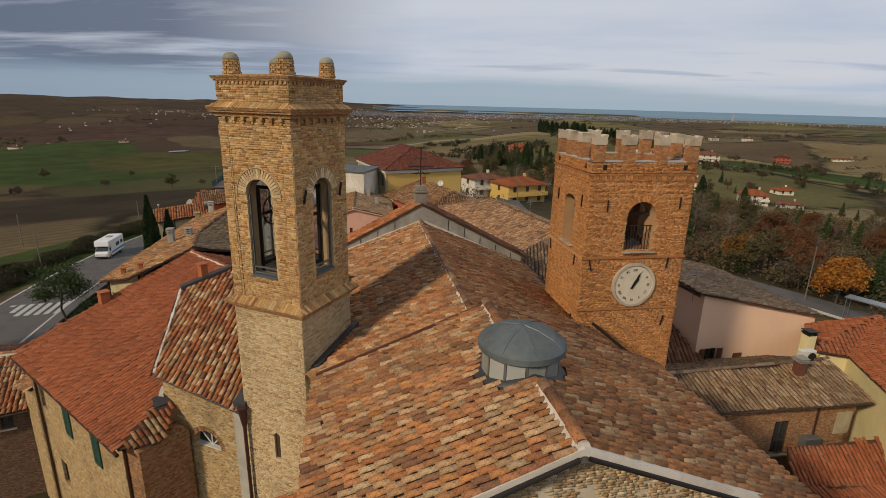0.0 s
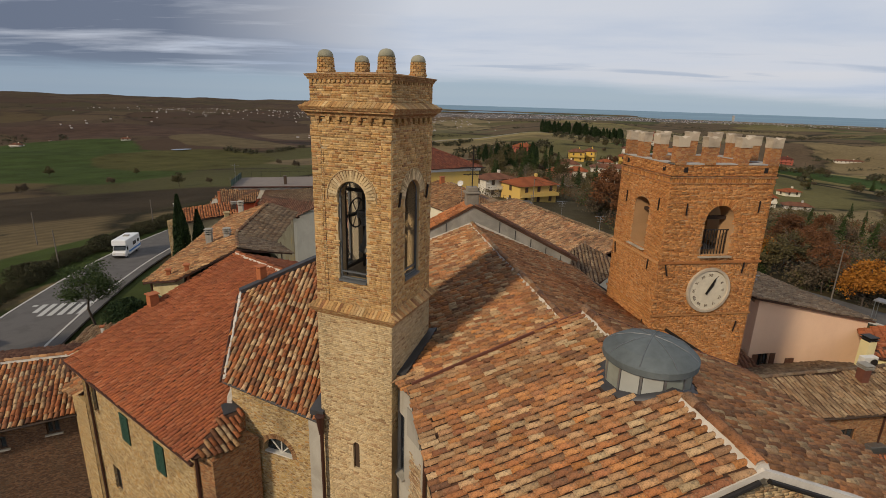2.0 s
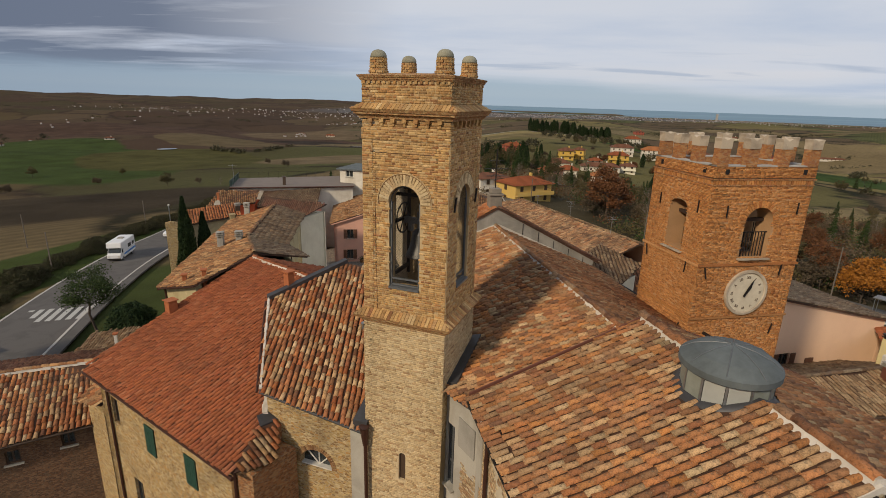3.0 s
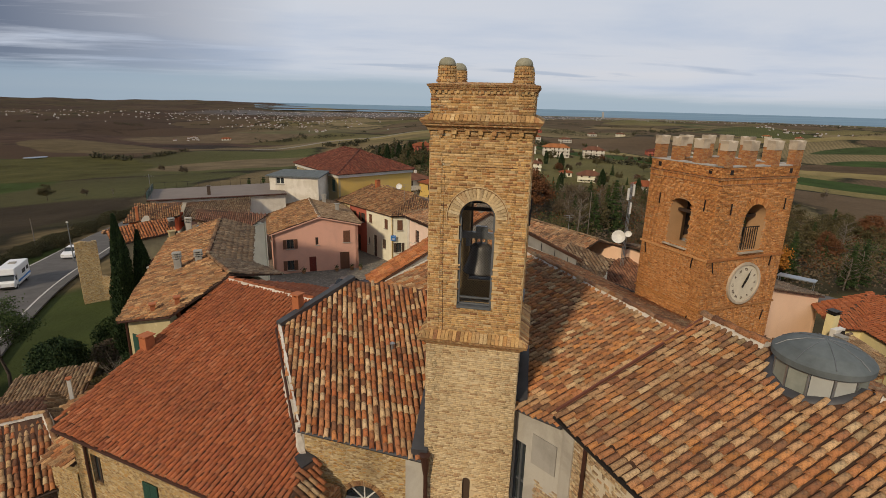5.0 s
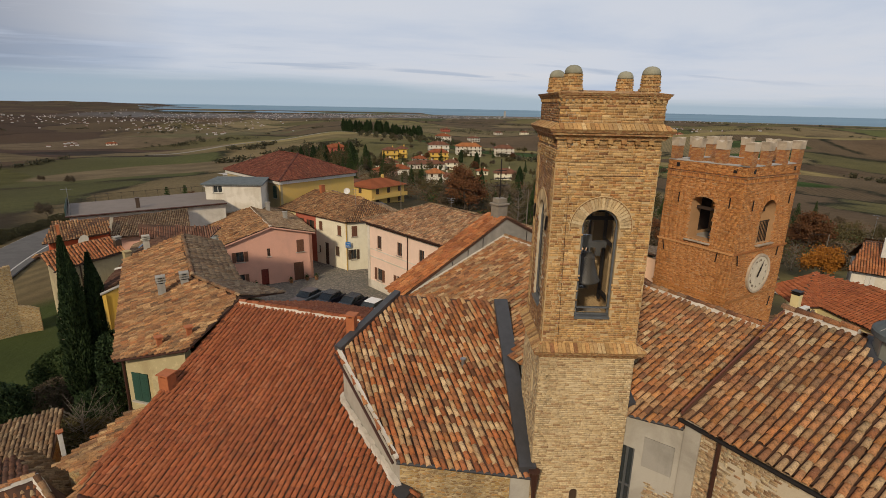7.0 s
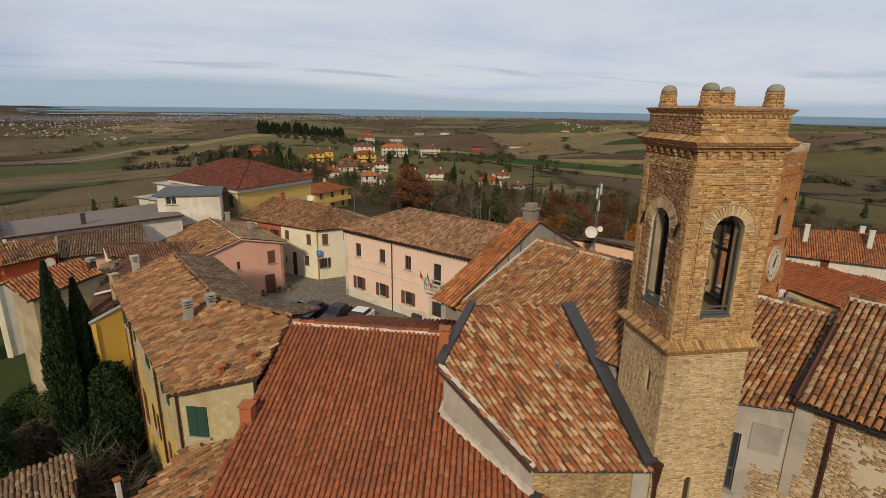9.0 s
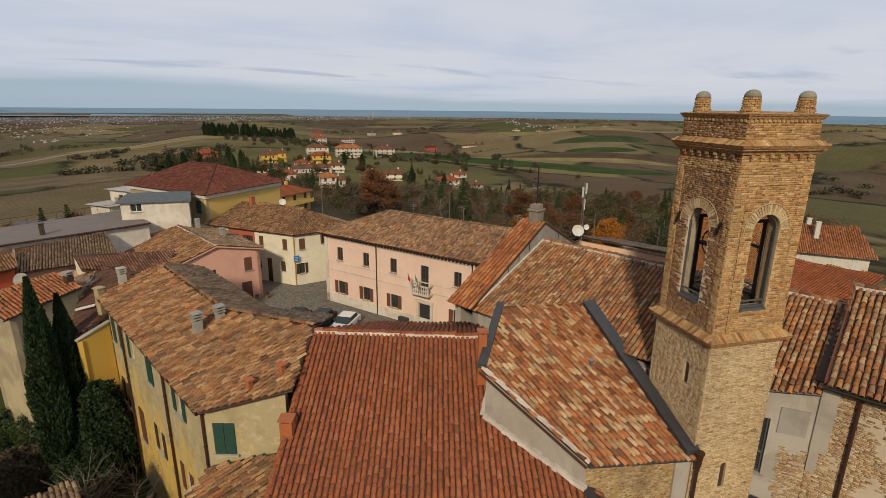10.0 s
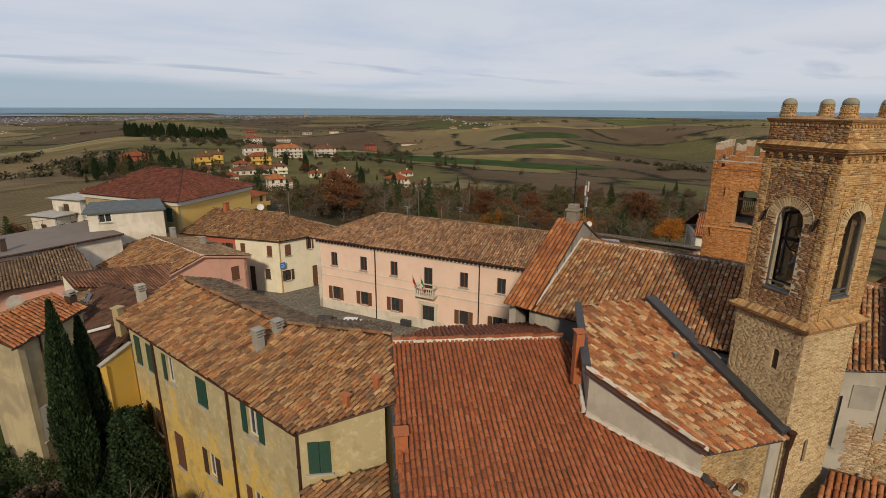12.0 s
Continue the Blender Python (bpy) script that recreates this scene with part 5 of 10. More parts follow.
sets = []
for k, (P, u, n, w) in enumerate(((kt(0, 0, 0), K1, -K2, KW), (kt(KW, 0, 0), K2, K1, KD), (kt(KW, KD, 0), -K1, K2, KW), (kt(0, KD, 0), -K2, -K1, KD))):
    hole = {0: [(1.80, 3.12, 13.62, 15.75, True)], 1: [(1.45, 2.55, 13.62, 15.75, True)], 2: [(1.7, 2.9, 13.62, 15.75, True)], 3: [(1.55, 2.75, 13.62, 15.78, 0.45)]}[k]
    b = Build()
    wall_into(b, P, u, n, w, -2, KTOP, hole, 0.85)
    part("wall", b, "mortar_orange", clock_tower)
    h = hole[0]

    def free(s, z, h=h, k=k):
        if h[0] - 0.02 < s < h[1] + 0.02 and h[2] < z < h[3] - (h[1] - h[0]) / 2:
            return False
        if k == 0 and math.hypot(s - 2.47, z - 12.06) < 0.98:
            return False
        return not (z >= h[3] - (h[1] - h[0]) / 2 and math.hypot(s - (h[0] + h[1]) / 2, z - (h[3] - (h[1] - h[0]) / 2)) < (h[1] - h[0]) / 2 + 0.06)
    if k != 2:
        sets.append(brick_rows(P, u, n, w, 6.0 if k < 2 else 8.5, KTOP - 0.1, free, 80 + k, 0.225, 0.052, 0.010))
    # string courses, corbel band, parapet
    for z, hh, d in ((13.32, 0.09, 0.06), (10.95, 0.08, 0.05)):
        b = Build()
        b.box(P + u * w / 2 + n * d / 2 + V(0, 0, z), u, n, (0, 0, 1), w + 2 * d, d + 0.02, hh)
        part("string_course", b, "brick1_orange", clock_tower)
    b = Build()
    b.box(P + u * w / 2 + n * 0.025 + V(0, 0, KTOP + 0.03), u, n, (0, 0, 1), w + 0.10, 0.07, 0.06)
    b.box(P + u * w / 2 + n * 0.012 + V(0, 0, KTOP - 0.20), u, n, (0, 0, 1), w + 0.06, 0.04, 0.05)
    part("band", b, "ledge_orange", clock_tower)
    for j in range(int(w / 0.115)):
        b = Build()
        b.box(P + u * (0.06 + j * 0.115) + n * 0.015 + V(0, 0, KTOP - 0.088), u, n, (0, 0, 1), 0.085, 0.035, 0.17)
        part("soldier_brick", b, "brick1_orange", clock_tower)
    b = Build()
    b.box(P + u * w / 2 - n * 0.17 + V(0, 0, KTOP + 0.31), u, n, (0, 0, 1), w + 0.02, 0.36, 0.46)
    part("parapet", b, "ledge_orange", clock_tower)
    sets.append(brick_rows(P + n * 0.012 - u * 0.01, u, n, w + 0.02, KTOP + 0.10, KTOP + 0.54, lambda s, z: True, 90 + k, 0.225, 0.052, 0.010))
    b = Build()
    b.box(P + u * w / 2 - n * 0.17 + V(0, 0, KTOP + 0.565), u, n, (0, 0, 1), w + 0.06, 0.40, 0.05)
    part("coping", b, "concrete", clock_tower)
    for s in (0.55, w - 0.55):
        b = Build()
        b.box(P + u * s + n * 0.02 + V(0, 0, KTOP + 0.33), u, n, (0, 0, 1), 0.17, 0.03, 0.2)
        part("drain_hole", b, "iron", clock_tower)
    # sill
    b = Build()
    b.box(P + u * (h[0] + h[1]) / 2 + n * 0.04 + V(0, 0, h[2] - 0.05), u, n, (0, 0, 1), h[1] - h[0] + 0.16, 0.24, 0.06)
    part("sill", b, "merlon_cap", clock_tower)
    c = P + u * (h[0] + h[1]) / 2 + V(0, 0, h[3] - (h[1] - h[0]) / 2)
    if k != 3:
        for j in range(21):
            q = math.pi * (j + 0.5) / 21
            e = u * math.cos(q) + V(0, 0, math.sin(q))
            b = Build()
            b.box(c + e * ((h[1] - h[0]) / 2 + 0.13) + n * 0.01, np.cross(n, e), e, n, 0.085, 0.26, 0.04)
            part("arch_brick", b, "brick1_orange", clock_tower)
    # unseen north boards, added so the room behind the south arch stays dark
    if k == 2:
        b = Build()
        b.box(P + u * (h[0] + h[1]) / 2 - n * 0.8 + V(0, 0, (h[2] + h[3]) / 2), u, n, (0, 0, 1), h[1] - h[0] + 0.1, 0.06, h[3] - h[2] + 0.1)
        part("boarding", b, "dark_board", clock_tower)
    if k in (0, 3):
        b = Build()
        b.box(P + u * (h[0] + h[1]) / 2 - n * 0.55 + V(0, 0, h[3] - 0.62), u, n, (0, 0, 1), h[1] - h[0] + 0.1, 0.14, 0.14)
        part("beam", b, "dark_board", clock_tower)
    # railing bars
    if k != 3:
        b = Build()
        b.tube([P + u * h[0] - n * 0.2 + V(0, 0, h[2] + 1.05), P + u * h[1] - n * 0.2 + V(0, 0, h[2] + 1.05)], 0.024, 6)
        rail_k = part("handrail", b, "iron", clock_tower)
        for s in np.linspace(h[0] + 0.1, h[1] - 0.1, 9):
            b = Build()
            b.tube([P + u * s - n * 0.2 + V(0, 0, h[2]), P + u * s - n * 0.2 + V(0, 0, h[2] + 1.05)], 0.02, 6)
            part("bar", b, "iron", rail_k)
    # wall anchors
    for s, z, tl in ((0.85, 15.6, 0.0), (w - 0.55, 15.7, 0.0), (0.35, 13.0, 0.25), (w - 0.75, 13.05, 0.1), (0.5, 9.9, 0.3), (w - 0.6, 10.3, 0.2)):
        b = Build()
        e = unit(u * tl * (-1 if s > w / 2 else 1) * -1 + V(0, 0, 1))
        b.box(P + u * s + n * 0.05 + V(0, 0, z), e, n, np.cross(e, n), 0.50, 0.04, 0.04)
        part("anchor", b, "iron", clock_tower)
brick_field(clock_tower, sets, "orange", near=lambda o, n: n @ -K2 > 0.9 and 12.6 < o[2] < 16.7)
b = Build()
b.box(kt(KW / 2, KD / 2, KTOP + 0.05), K1, K2, (0, 0, 1), KW - 0.6, KD - 0.6, 0.12)
part("roof_slab", b, "concrete", clock_tower)
b = Build()
b.box(kt(KW / 2, KD / 2, 13.4), K1, K2, (0, 0, 1), KW - 1.0, KD - 1.0, 0.12)
part("floor_slab", b, "concrete", clock_tower)
# swallow-tailed merlons
spots = [(s, 0.12, 0) for s in (0.27, 1.56, 3.02, KW - 0.28)] + [(s, KD - 0.2, 0) for s in (0.27, 1.74, 3.2, KW - 0.28)] + [(0.19, t, 1) for t in (1.40, 2.65)] + [(KW - 0.19, t, 1) for t in (1.40, 2.65)]
for s, t, turn in spots:
    a1, a2 = (K1, K2) if not turn else (K2, K1)
    b = Build()
    b.box(kt(s, t, KTOP + 0.88), a1, a2, (0, 0, 1), 0.48, 0.34, 0.70)
    mer = part("merlon", b, "ledge_orange", clock_tower)
    b = Build()
    c = kt(s, t, KTOP + 1.23)
    out2 = [(-0.245, 0), (0.245, 0), (0.25, 0.28), (0.285, 0.40), (0.2, 0.41), (0.1, 0.37), (0, 0.31), (-0.1, 0.37), (-0.2, 0.41), (-0.285, 0.40), (-0.25, 0.28)]
    b.prism([c + a1 * x - a2 * 0.20 + V(0, 0, z) for x, z in out2], a2 * 0.40)
    part("cap", b, "merlon_cap", mer, "pale weathered swallow-tail cap")
# the clock
clock = thing("tower_clock", "round pale clock face with dark numerals, at about one", "clock")
cc = kt(2.47, 0, 12.06)
face_q = np.linspace(0, 2 * math.pi, 49)[:-1]
b = Build()
b.prism([cc - K2 * -0.2 + K1 * 0.94 * math.cos(q) + V(0, 0, 0.94 * math.sin(q)) for q in face_q], -K2 * 0.26)
part("dial", b, "clockface", clock)
b = Build()
for j in range(48):
    q0, q1 = face_q[j], face_q[(j + 1) % 48]
    e0, e1 = K1 * math.cos(q0) + V(0, 0, math.sin(q0)), K1 * math.cos(q1) + V(0, 0, math.sin(q1))
    f0 = -K2 * 0.11
    b.poly([cc + e0 * 0.86 - K2 * 0.066, cc + e1 * 0.86 - K2 * 0.066, cc + e1 * 0.90 + f0, cc + e0 * 0.90 + f0])
    b.poly([cc + e0 * 0.90 + f0, cc + e1 * 0.90 + f0, cc + e1 * 1.0 + f0, cc + e0 * 1.0 + f0])
    b.poly([cc + e0 * 1.0 + f0, cc + e1 * 1.0 + f0, cc + e1 * 1.02 + K2 * 0.1, cc + e0 * 1.02 + K2 * 0.1])
part("rim", b, "merlon_cap", clock)
NUMERALS = ["XII", "I", "II", "III", "IIII", "V", "VI", "VII", "VIII", "IX", "X", "XI"]
for j, txt in enumerate(NUMERALS):
    q = math.pi / 2 - j * math.pi / 6
    e = K1 * math.cos(q) + V(0, 0, math.sin(q))
    cu = bpy.data.curves.new("numeral", "FONT")
    cu.body, cu.size, cu.align_x, cu.align_y, cu.extrude = txt, 0.17, "CENTER", "CENTER", 0.004
    ob = new("numeral", cu)
    ob.data.materials.append(MATS["pipe_brown"])
    up3 = e
    right = np.cross(up3, -K2)
    pos = cc + e * 0.68 - K2 * 0.068
    ob.matrix_world = Matrix(((right[0], up3[0], -K2[0], pos[0]), (right[1], up3[1], -K2[1], pos[1]), (right[2], up3[2], -K2[2], pos[2]), (0, 0, 0, 1)))
    ob.parent = clock
for name, ang, l, w in (("hour_pointer", 60, 0.42, 0.15), ("minute_pointer", 66, 0.64, 0.09)):
    q = radians(ang)
    e, t = K1 * math.cos(q) + V(0, 0, math.sin(q)), K1 * -math.sin(q) + V(0, 0, math.cos(q))
    b = Build()
    o = cc - K2 * (0.085 if w > 0.1 else 0.10)
    b.prism([o - e * 0.2 - t * w * 0.3, o - e * 0.2 + t * w * 0.3, o + e * l * 0.7 + t * w / 2, o + e * l, o + e * l * 0.7 - t * w / 2], -K2 * 0.012)
    part(name, b, "iron", clock)

# ---- side chapel ----
chapel = thing("side_chapel", "stone side chapel with a patched red and cream tile roof", "chapel")
cz = lambda x, y: 9.04 + 0.01 * (x + 11.14) + 0.41 * (y - 18.64)
CP = [(-11.22, 18.50), (-7.05, 16.95), (-4.75, 23.9), (-5.2, 24.3), (-9.05, 25.35), (-12.15, 22.95)]
cpt = [(x, y, cz(x, y)) for x, y in CP]
tiled_slope(chapel, cpt, "chap", 120, 0.21, 0.34, near=lambda o: o[1] < 21.4 and o[0] > -11.2 and o[0] < -7.6, jitter=1.0)
b = Build()
p, q = V(-11.05, 18.72, 0), V(-7.0, 17.2, 0)
u = unit(q - p)
n = V(u[1], -u[0], 0)
L = np.linalg.norm(q - p)
wall_into(b, p, u, n, L, -2, 8.5, [(1.35, 2.75, 5.95, 6.75, True)], 0.5)
part("wall", b, "stone_ochre", chapel)
b = Build()
b.prism([p + V(0, 0, 8.5), q + V(0, 0, 8.35), q + V(0, 0, 8.5), p + V(0, 0, 9.02)], -n * 0.5)
part("wall", b, "stone_ochre", chapel)
c = p + u * 2.05 + V(0, 0, 6.05)
for j in range(27):
    a = math.pi * (j + 0.5) / 27
    e = u * math.cos(a) + V(0, 0, math.sin(a))
    b = Build()
    b.box(c + e * 0.80 - n * 0.012, np.cross(n, e), e, n, 0.075, 0.20, 0.06)
    part("arch_brick", b, "brick1_weathered", chapel)
b = Build()
b.box(c - n * 0.3 + V(0, 0, 0.3), u, n, (0, 0, 1), 1.4, 0.03, 0.9)
part("pane", b, "glass", chapel)
for a in (40, 90, 140):
    e = u * math.cos(radians(a)) + V(0, 0, math.sin(radians(a)))
    b = Build()
    b.tube([c - n * 0.25 - V(0, 0, 0.1), c - n * 0.25 + e * 0.68], 0.03, 6)
    part("window_bar", b, "frame_white", chapel)
b = Build()
b.box(c - n * 0.2 - V(0, 0, 0.1), u, n, (0, 0, 1), 1.4, 0.25, 0.07)
part("window_sill", b, "frame_white", chapel)
b = Build()
b.box(p + u * (L - 0.36) + n * 0.03 + V(0, 0, 3.1), u, n, (0, 0, 1), 0.7, 0.1, 10.2)
part("plaster_strip", b, "plaster_greywhite", chapel)
# west wall above the red roof
for (x0, y0), (x1, y1) in (((-12.0, 22.85), (-11.05, 18.72)), ((-8.95, 25.2), (-12.0, 22.85))):
    p2, q2 = V(x0, y0, 0), V(x1, y1, 0)
    u2 = unit(q2 - p2)
    n2 = V(u2[1], -u2[0], 0)
    b = Build()
    b.prism([p2 + V(0, 0, -1), q2 + V(0, 0, -1), q2 + V(0, 0, cz(x1, y1) - 0.12), p2 + V(0, 0, cz(x0, y0) - 0.12)], -n2 * 0.4)
    part("wall", b, "plaster_greywhite", chapel)
gutter(chapel, [(*CP[0], cpt[0][2] - 0.08), (-7.10, 16.90, cpt[1][2] - 0.06)], 0.075, "lead")
gutter(chapel, [(CP[0][0] - 0.12, CP[0][1], cpt[0][2] - 0.10), (CP[5][0] - 0.12, CP[5][1], cpt[5][2] - 0.10)], 0.05, "pipe_brown")
rm = random.Random(77)


def mortar_line(parent, p, q, wide, high, name="mortar_joint"):
    """A ragged fillet of white mortar from p to q."""
    p, q = V(*p), V(*q)
    L = np.linalg.norm(q - p)
    d = unit(q - p)
    x = unit(np.cross(d, (0, 0, 1)))
    b = Build()
    k = int(L / 0.18)
    for i in range(k):
        w, h = wide * rm.uniform(0.6, 1.25), high * rm.uniform(0.7, 1.2)
        e = p + d * (L * i / k)
        b.prism([e - x * w / 2, e + x * w / 2, e + x * w / 3 + V(0, 0, h), e - x * w / 3 + V(0, 0, h)], d * (L / k))
    return tagged(part(name, b, "white_mortar", parent), kind="stuff")


mortar_line(chapel, (CP[0][0] + 0.03, CP[0][1] + 0.02, cpt[0][2] + 0.02), (CP[5][0] + 0.03, CP[5][1], cpt[5][2] + 0.02), 0.13, 0.12, "verge_mortar")
for p2, q2, wl, wr, w2 in ((cpt[5], cpt[4], 0.17, 0.17, 0.15), (cpt[1], cpt[2], 0.52, 0.02, 0.30)):
    p2, q2 = V(*p2), V(*q2)
    s2 = unit(np.cross(unit(q2 - p2), (0, 0, 1)))
    b = Build()
    b.prism([p2 - s2 * wl + V(0, 0, 0.03), p2 + s2 * wr + V(0, 0, 0.03), q2 + s2 * w2 + V(0, 0, 0.05), q2 - s2 * w2 + V(0, 0, 0.05)], (0, 0, 0.17 if wl < 0.3 else 0.30))
    part("flashing", b, "lead", chapel)
b = Build()
b.tube([(-7.12, 16.88, 8.62), (-7.12, 16.88, 8.55), (-7.10, 16.89, 8.15), (-7.09, 16.90, 7.85)], 0.19, 10, 0.09)
b.tube([(-7.09, 16.90, 7.95), (-7.06, 16.92, -1)], 0.07, 8)
part("downpipe", b, "pipe_brown", chapel)
b = Build()
b.lathe((-7.7, 21.3, cz(-7.7, 21.3)), [(0.06, 0), (0.06, 0.3), (0.11, 0.31), (0.11, 0.36), (0.0, 0.42)], 10)
part("roof_vent", b, "steel", chapel)

# ---- rectory with the large red roof ----
GZ = -1.15        # the square
rectory = thing("rectory", "stone rectory under a broad red clay tile roof", "house")
rz = lambda x, y: 7.05 + 0.337 * ((x + 20.9) * 0.588 + (y - 23.1) * 0.809)
R3 = lambda x, y, d=0.0: (x, y, rz(x, y) + d)
tiled_slope(rectory, [R3(-20.98, 23.16), R3(-11.62, 16.35), R3(-11.0, 18.7), R3(-12.2, 22.9), R3(-9.3, 25.35), R3(-9.2, 26.0), R3(-15.5, 30.85)], "red", 200, 0.205, 0.36,
            near=lambda o: -17.6 < o[0] < -13.2 and o[1] < 21.9, jitter=0.7, wide=0.83, stagger=0.7)
ridge_caps(rectory, R3(-15.5, 30.85, 0.06), R3(-9.25, 25.95, 0.06), "red", 201, 0.24, 0.36)
ridge_caps(rectory, R3(-15.55, 30.8, 0.04), R3(-20.95, 23.3, 0.04), "red", 202, 0.17, 0.36, mortar=False)
n_ = V(0.588, 0.809, 0)
top_w, top_e = V(*R3(-15.5, 30.85)), V(*R3(-9.2, 26.0))
tiled_slope(rectory, [top_w, top_e, top_e + n_ * 4.0 - V(0, 0, 1.2), top_w + (top_e - top_w) * 0.30 + n_ * 3.7 - V(0, 0, 1.11)], "red", 203, 0.22, 0.36, jitter=0.9)
rp, rq = V(-20.55, 23.35, 0), V(-11.7, 16.9, 0)
ru = unit(rq - rp)
rn = V(ru[1], -ru[0], 0)
rl = np.linalg.norm(rq - rp)


def rect_hole(s, w, za, zb):
    return (s - w / 2, s + w / 2, za, zb, 0.0)


RW = [(1.35, 0.62, 4.5, 5.9), (4.55, 0.80, 4.35, 5.75), (7.75, 0.80, 4.35, 5.75), (9.75, 0.9, -0.5, 1.6), (2.6, 0.8, 0.6, 2.0)]
b = Build()
wall_into(b, rp, ru, rn, rl, -2.5, 6.95, [rect_hole(*w) for w in RW], 0.5)
part("wall", b, "stone_ochre", rectory)
for (s, w, za, zb), st in zip(RW, ("plain", "shut", "shut", "plain", "plain")):
    window(rectory, rp + ru * (s - w / 2) + V(0, 0, za), ru, rn, w, za, zb, st, "shutter_green", "frame_dark", sill=False)
b = Build()
b.prism([rq + V(0, 0, -2.5), rq + V(0, 0, 6.95), rq - rn * 3.4 + V(0, 0, 7.9), rq - rn * 3.4 + V(0, 0, -2.5)], -ru * 0.4)
part("wall", b, "brick_wall", rectory)
b = Build()
b.prism([rp + V(0, 0, -2.5), rp + V(0, 0, 6.9), rp - rn * 9.2 + V(0, 0, 9.95), rp - rn * 9.2 + V(0, 0, -2.5)], ru * 0.4)
part("wall", b, "stone_ochre", rectory)
gutter(rectory, [R3(-21.0, 23.05, -0.1), R3(-11.55, 16.2, -0.1)], 0.075)
downpipe(rectory, *(rp + ru * 0.9 + rn * 0.08)[:2], -2, 6.9, 0.06)
downpipe(rectory, *(rq + rn * 0.06 - ru * 0.02)[:2], -2, 6.9, 0.06)
mortar_line(rectory, R3(-11.12, 18.6, 0.06), R3(-12.08, 22.8, 0.06), 0.26, 0.14)
mortar_line(rectory, R3(-12.08, 22.9, 0.06), R3(-9.45, 25.1, 0.06), 0.22, 0.12)
# little hipped lean-to at the corner
e0 = V(*R3(-11.6, 16.35))
lean = [e0 + V(0.02, 0.02, -0.03), e0 + V(1.15, 0.95, -0.12), e0 + V(0.95, 2.2, 0.55), e0 + V(0.35, 1.7, 0.62)]
tiled_slope(rectory, lean, "chap", 204, 0.2, 0.33, down=(0.9, -0.6, -0.4))
b = Build()
b.prism([rq + V(0, 0, -2.5), rq + ru * 0.75 - rn * 0.15 + V(0, 0, -2.5), rq + ru * 0.75 - rn * 0.15 + V(0, 0, 6.75), rq + V(0, 0, 6.85)], -rn * 1.9)
part("wall", b, "brick_wall", rectory)
b = Build()
b.prism([e0 + V(0.45, 1.75, 0.58), e0 + V(0.95, 2.2, 0.6), e0 + V(0.75, 2.6, 0.85), e0 + V(0.2, 2.1, 0.8)], (0, 0, 0.05))
part("flashing", b, "lead", rectory)
# chimneys on the red roof
chimney(-11.42, 23.78, 10.15, 11.75, 0.34, 0.34, -36, "terracotta", "tall orange clay chimney beside the chapel wall", pots=0, slats=1, cap="terracotta")
chimney(-18.45, 26.6, 8.3, 9.05, 0.46, 0.46, -36, "terracotta", "squat orange clay chimney with a slotted cap on the red roof", slats=1, cap="terracotta")

# ---- yellow house ----
yellow = thing("yellow_house", "long faded yellow house with green shutters under tan clay tiles", "house")
yz = lambda x, y: 8.57 + 0.355 * ((x + 20.75) * 0.99 + (y - 30.1) * 0.135)
Y3 = lambda x, y, d=0.0: (x, y, yz(x, y) + d)
tiled_slope(yellow, [Y3(-20.85, 30.0), Y3(-17.75, 27.85), Y3(-15.45, 30.9), Y3(-17.95, 36.9), Y3(-19.3, 47.9), Y3(-23.08, 46.9)], "tan", 210, 0.215, 0.36, near=lambda o: o[1] < 33.5 and -20.6 < o[0] < -16.8, jitter=1.3)
kk, nn2, ww = V(*Y3(-17.95, 36.9)), V(*Y3(-19.3, 47.9)), V(*Y3(-15.45, 30.9))
# far slopes take grey tiles, their shade put into the tile colour
tiled_slope(yellow, [kk, nn2, nn2 + V(2.52, 0.36, -0.84), kk + V(2.52, 0.36, -0.84)], "grey", 211, 0.23, 0.37, jitter=1.3)
tiled_slope(yellow, [ww, kk, kk + V(2.52, 0.36, -0.84), ww + V(2.35, 3.24, -1.12)], "grey", 212, 0.23, 0.37, jitter=1.3)
ridge_caps(yellow, kk + V(0, 0, 0.05), nn2 + V(0, 0, 0.05), "tan", 213, 0.22, 0.38, mortar=False)
ridge_caps(yellow, ww + V(0, 0, 0.05), kk + V(0, 0, 0.05), "tan", 214, 0.22, 0.38, mortar=False)
YC = [(-17.9, 28.3), (-13.5, 33.6), (-15.75, 37.2), (-17.1, 48.0), (-22.75, 46.4), (-20.6, 30.35)]
G, B_ = "shutter_green", "shutter_brown"
yl = 16.19
OPEN_Y = [(4, yl - s, w, za, zb, st, sh, "frame_white") for s, w, za, zb, st, sh in (
    (3.35, 0.85, 6.45, 7.95, "open", G), (7.85, 0.95, 6.2, 7.7, "shut", G), (11.2, 0.8, 6.2, 7.75, "half", G), (13.6, 0.75, 6.05, 7.7, "shut", G), (15.2, 0.7, 6.0, 7.75, "shut", G),
    (3.6, 0.85, 1.9, 3.4, "open", "shutter_brown"), (7.75, 0.85, 2.0, 3.5, "open", "frame_dark"), (11.4, 0.9, 0.8, 3.0, "shut", B_), (13.75, 0.6, 2.0, 3.6, "shut", "frame_dark"), (14.95, 0.6, 2.0, 3.6, "shut", "frame_dark"))]
OPEN_Y.append((5, 0.75, 0.9, 6.28, 7.72, "shut", G, "frame_white"))
house_walls(yellow, YC, -3.0, [7.9, 8.75, 8.75, 8.45, 8.45, 8.45], "plaster_yellow", OPEN_Y)
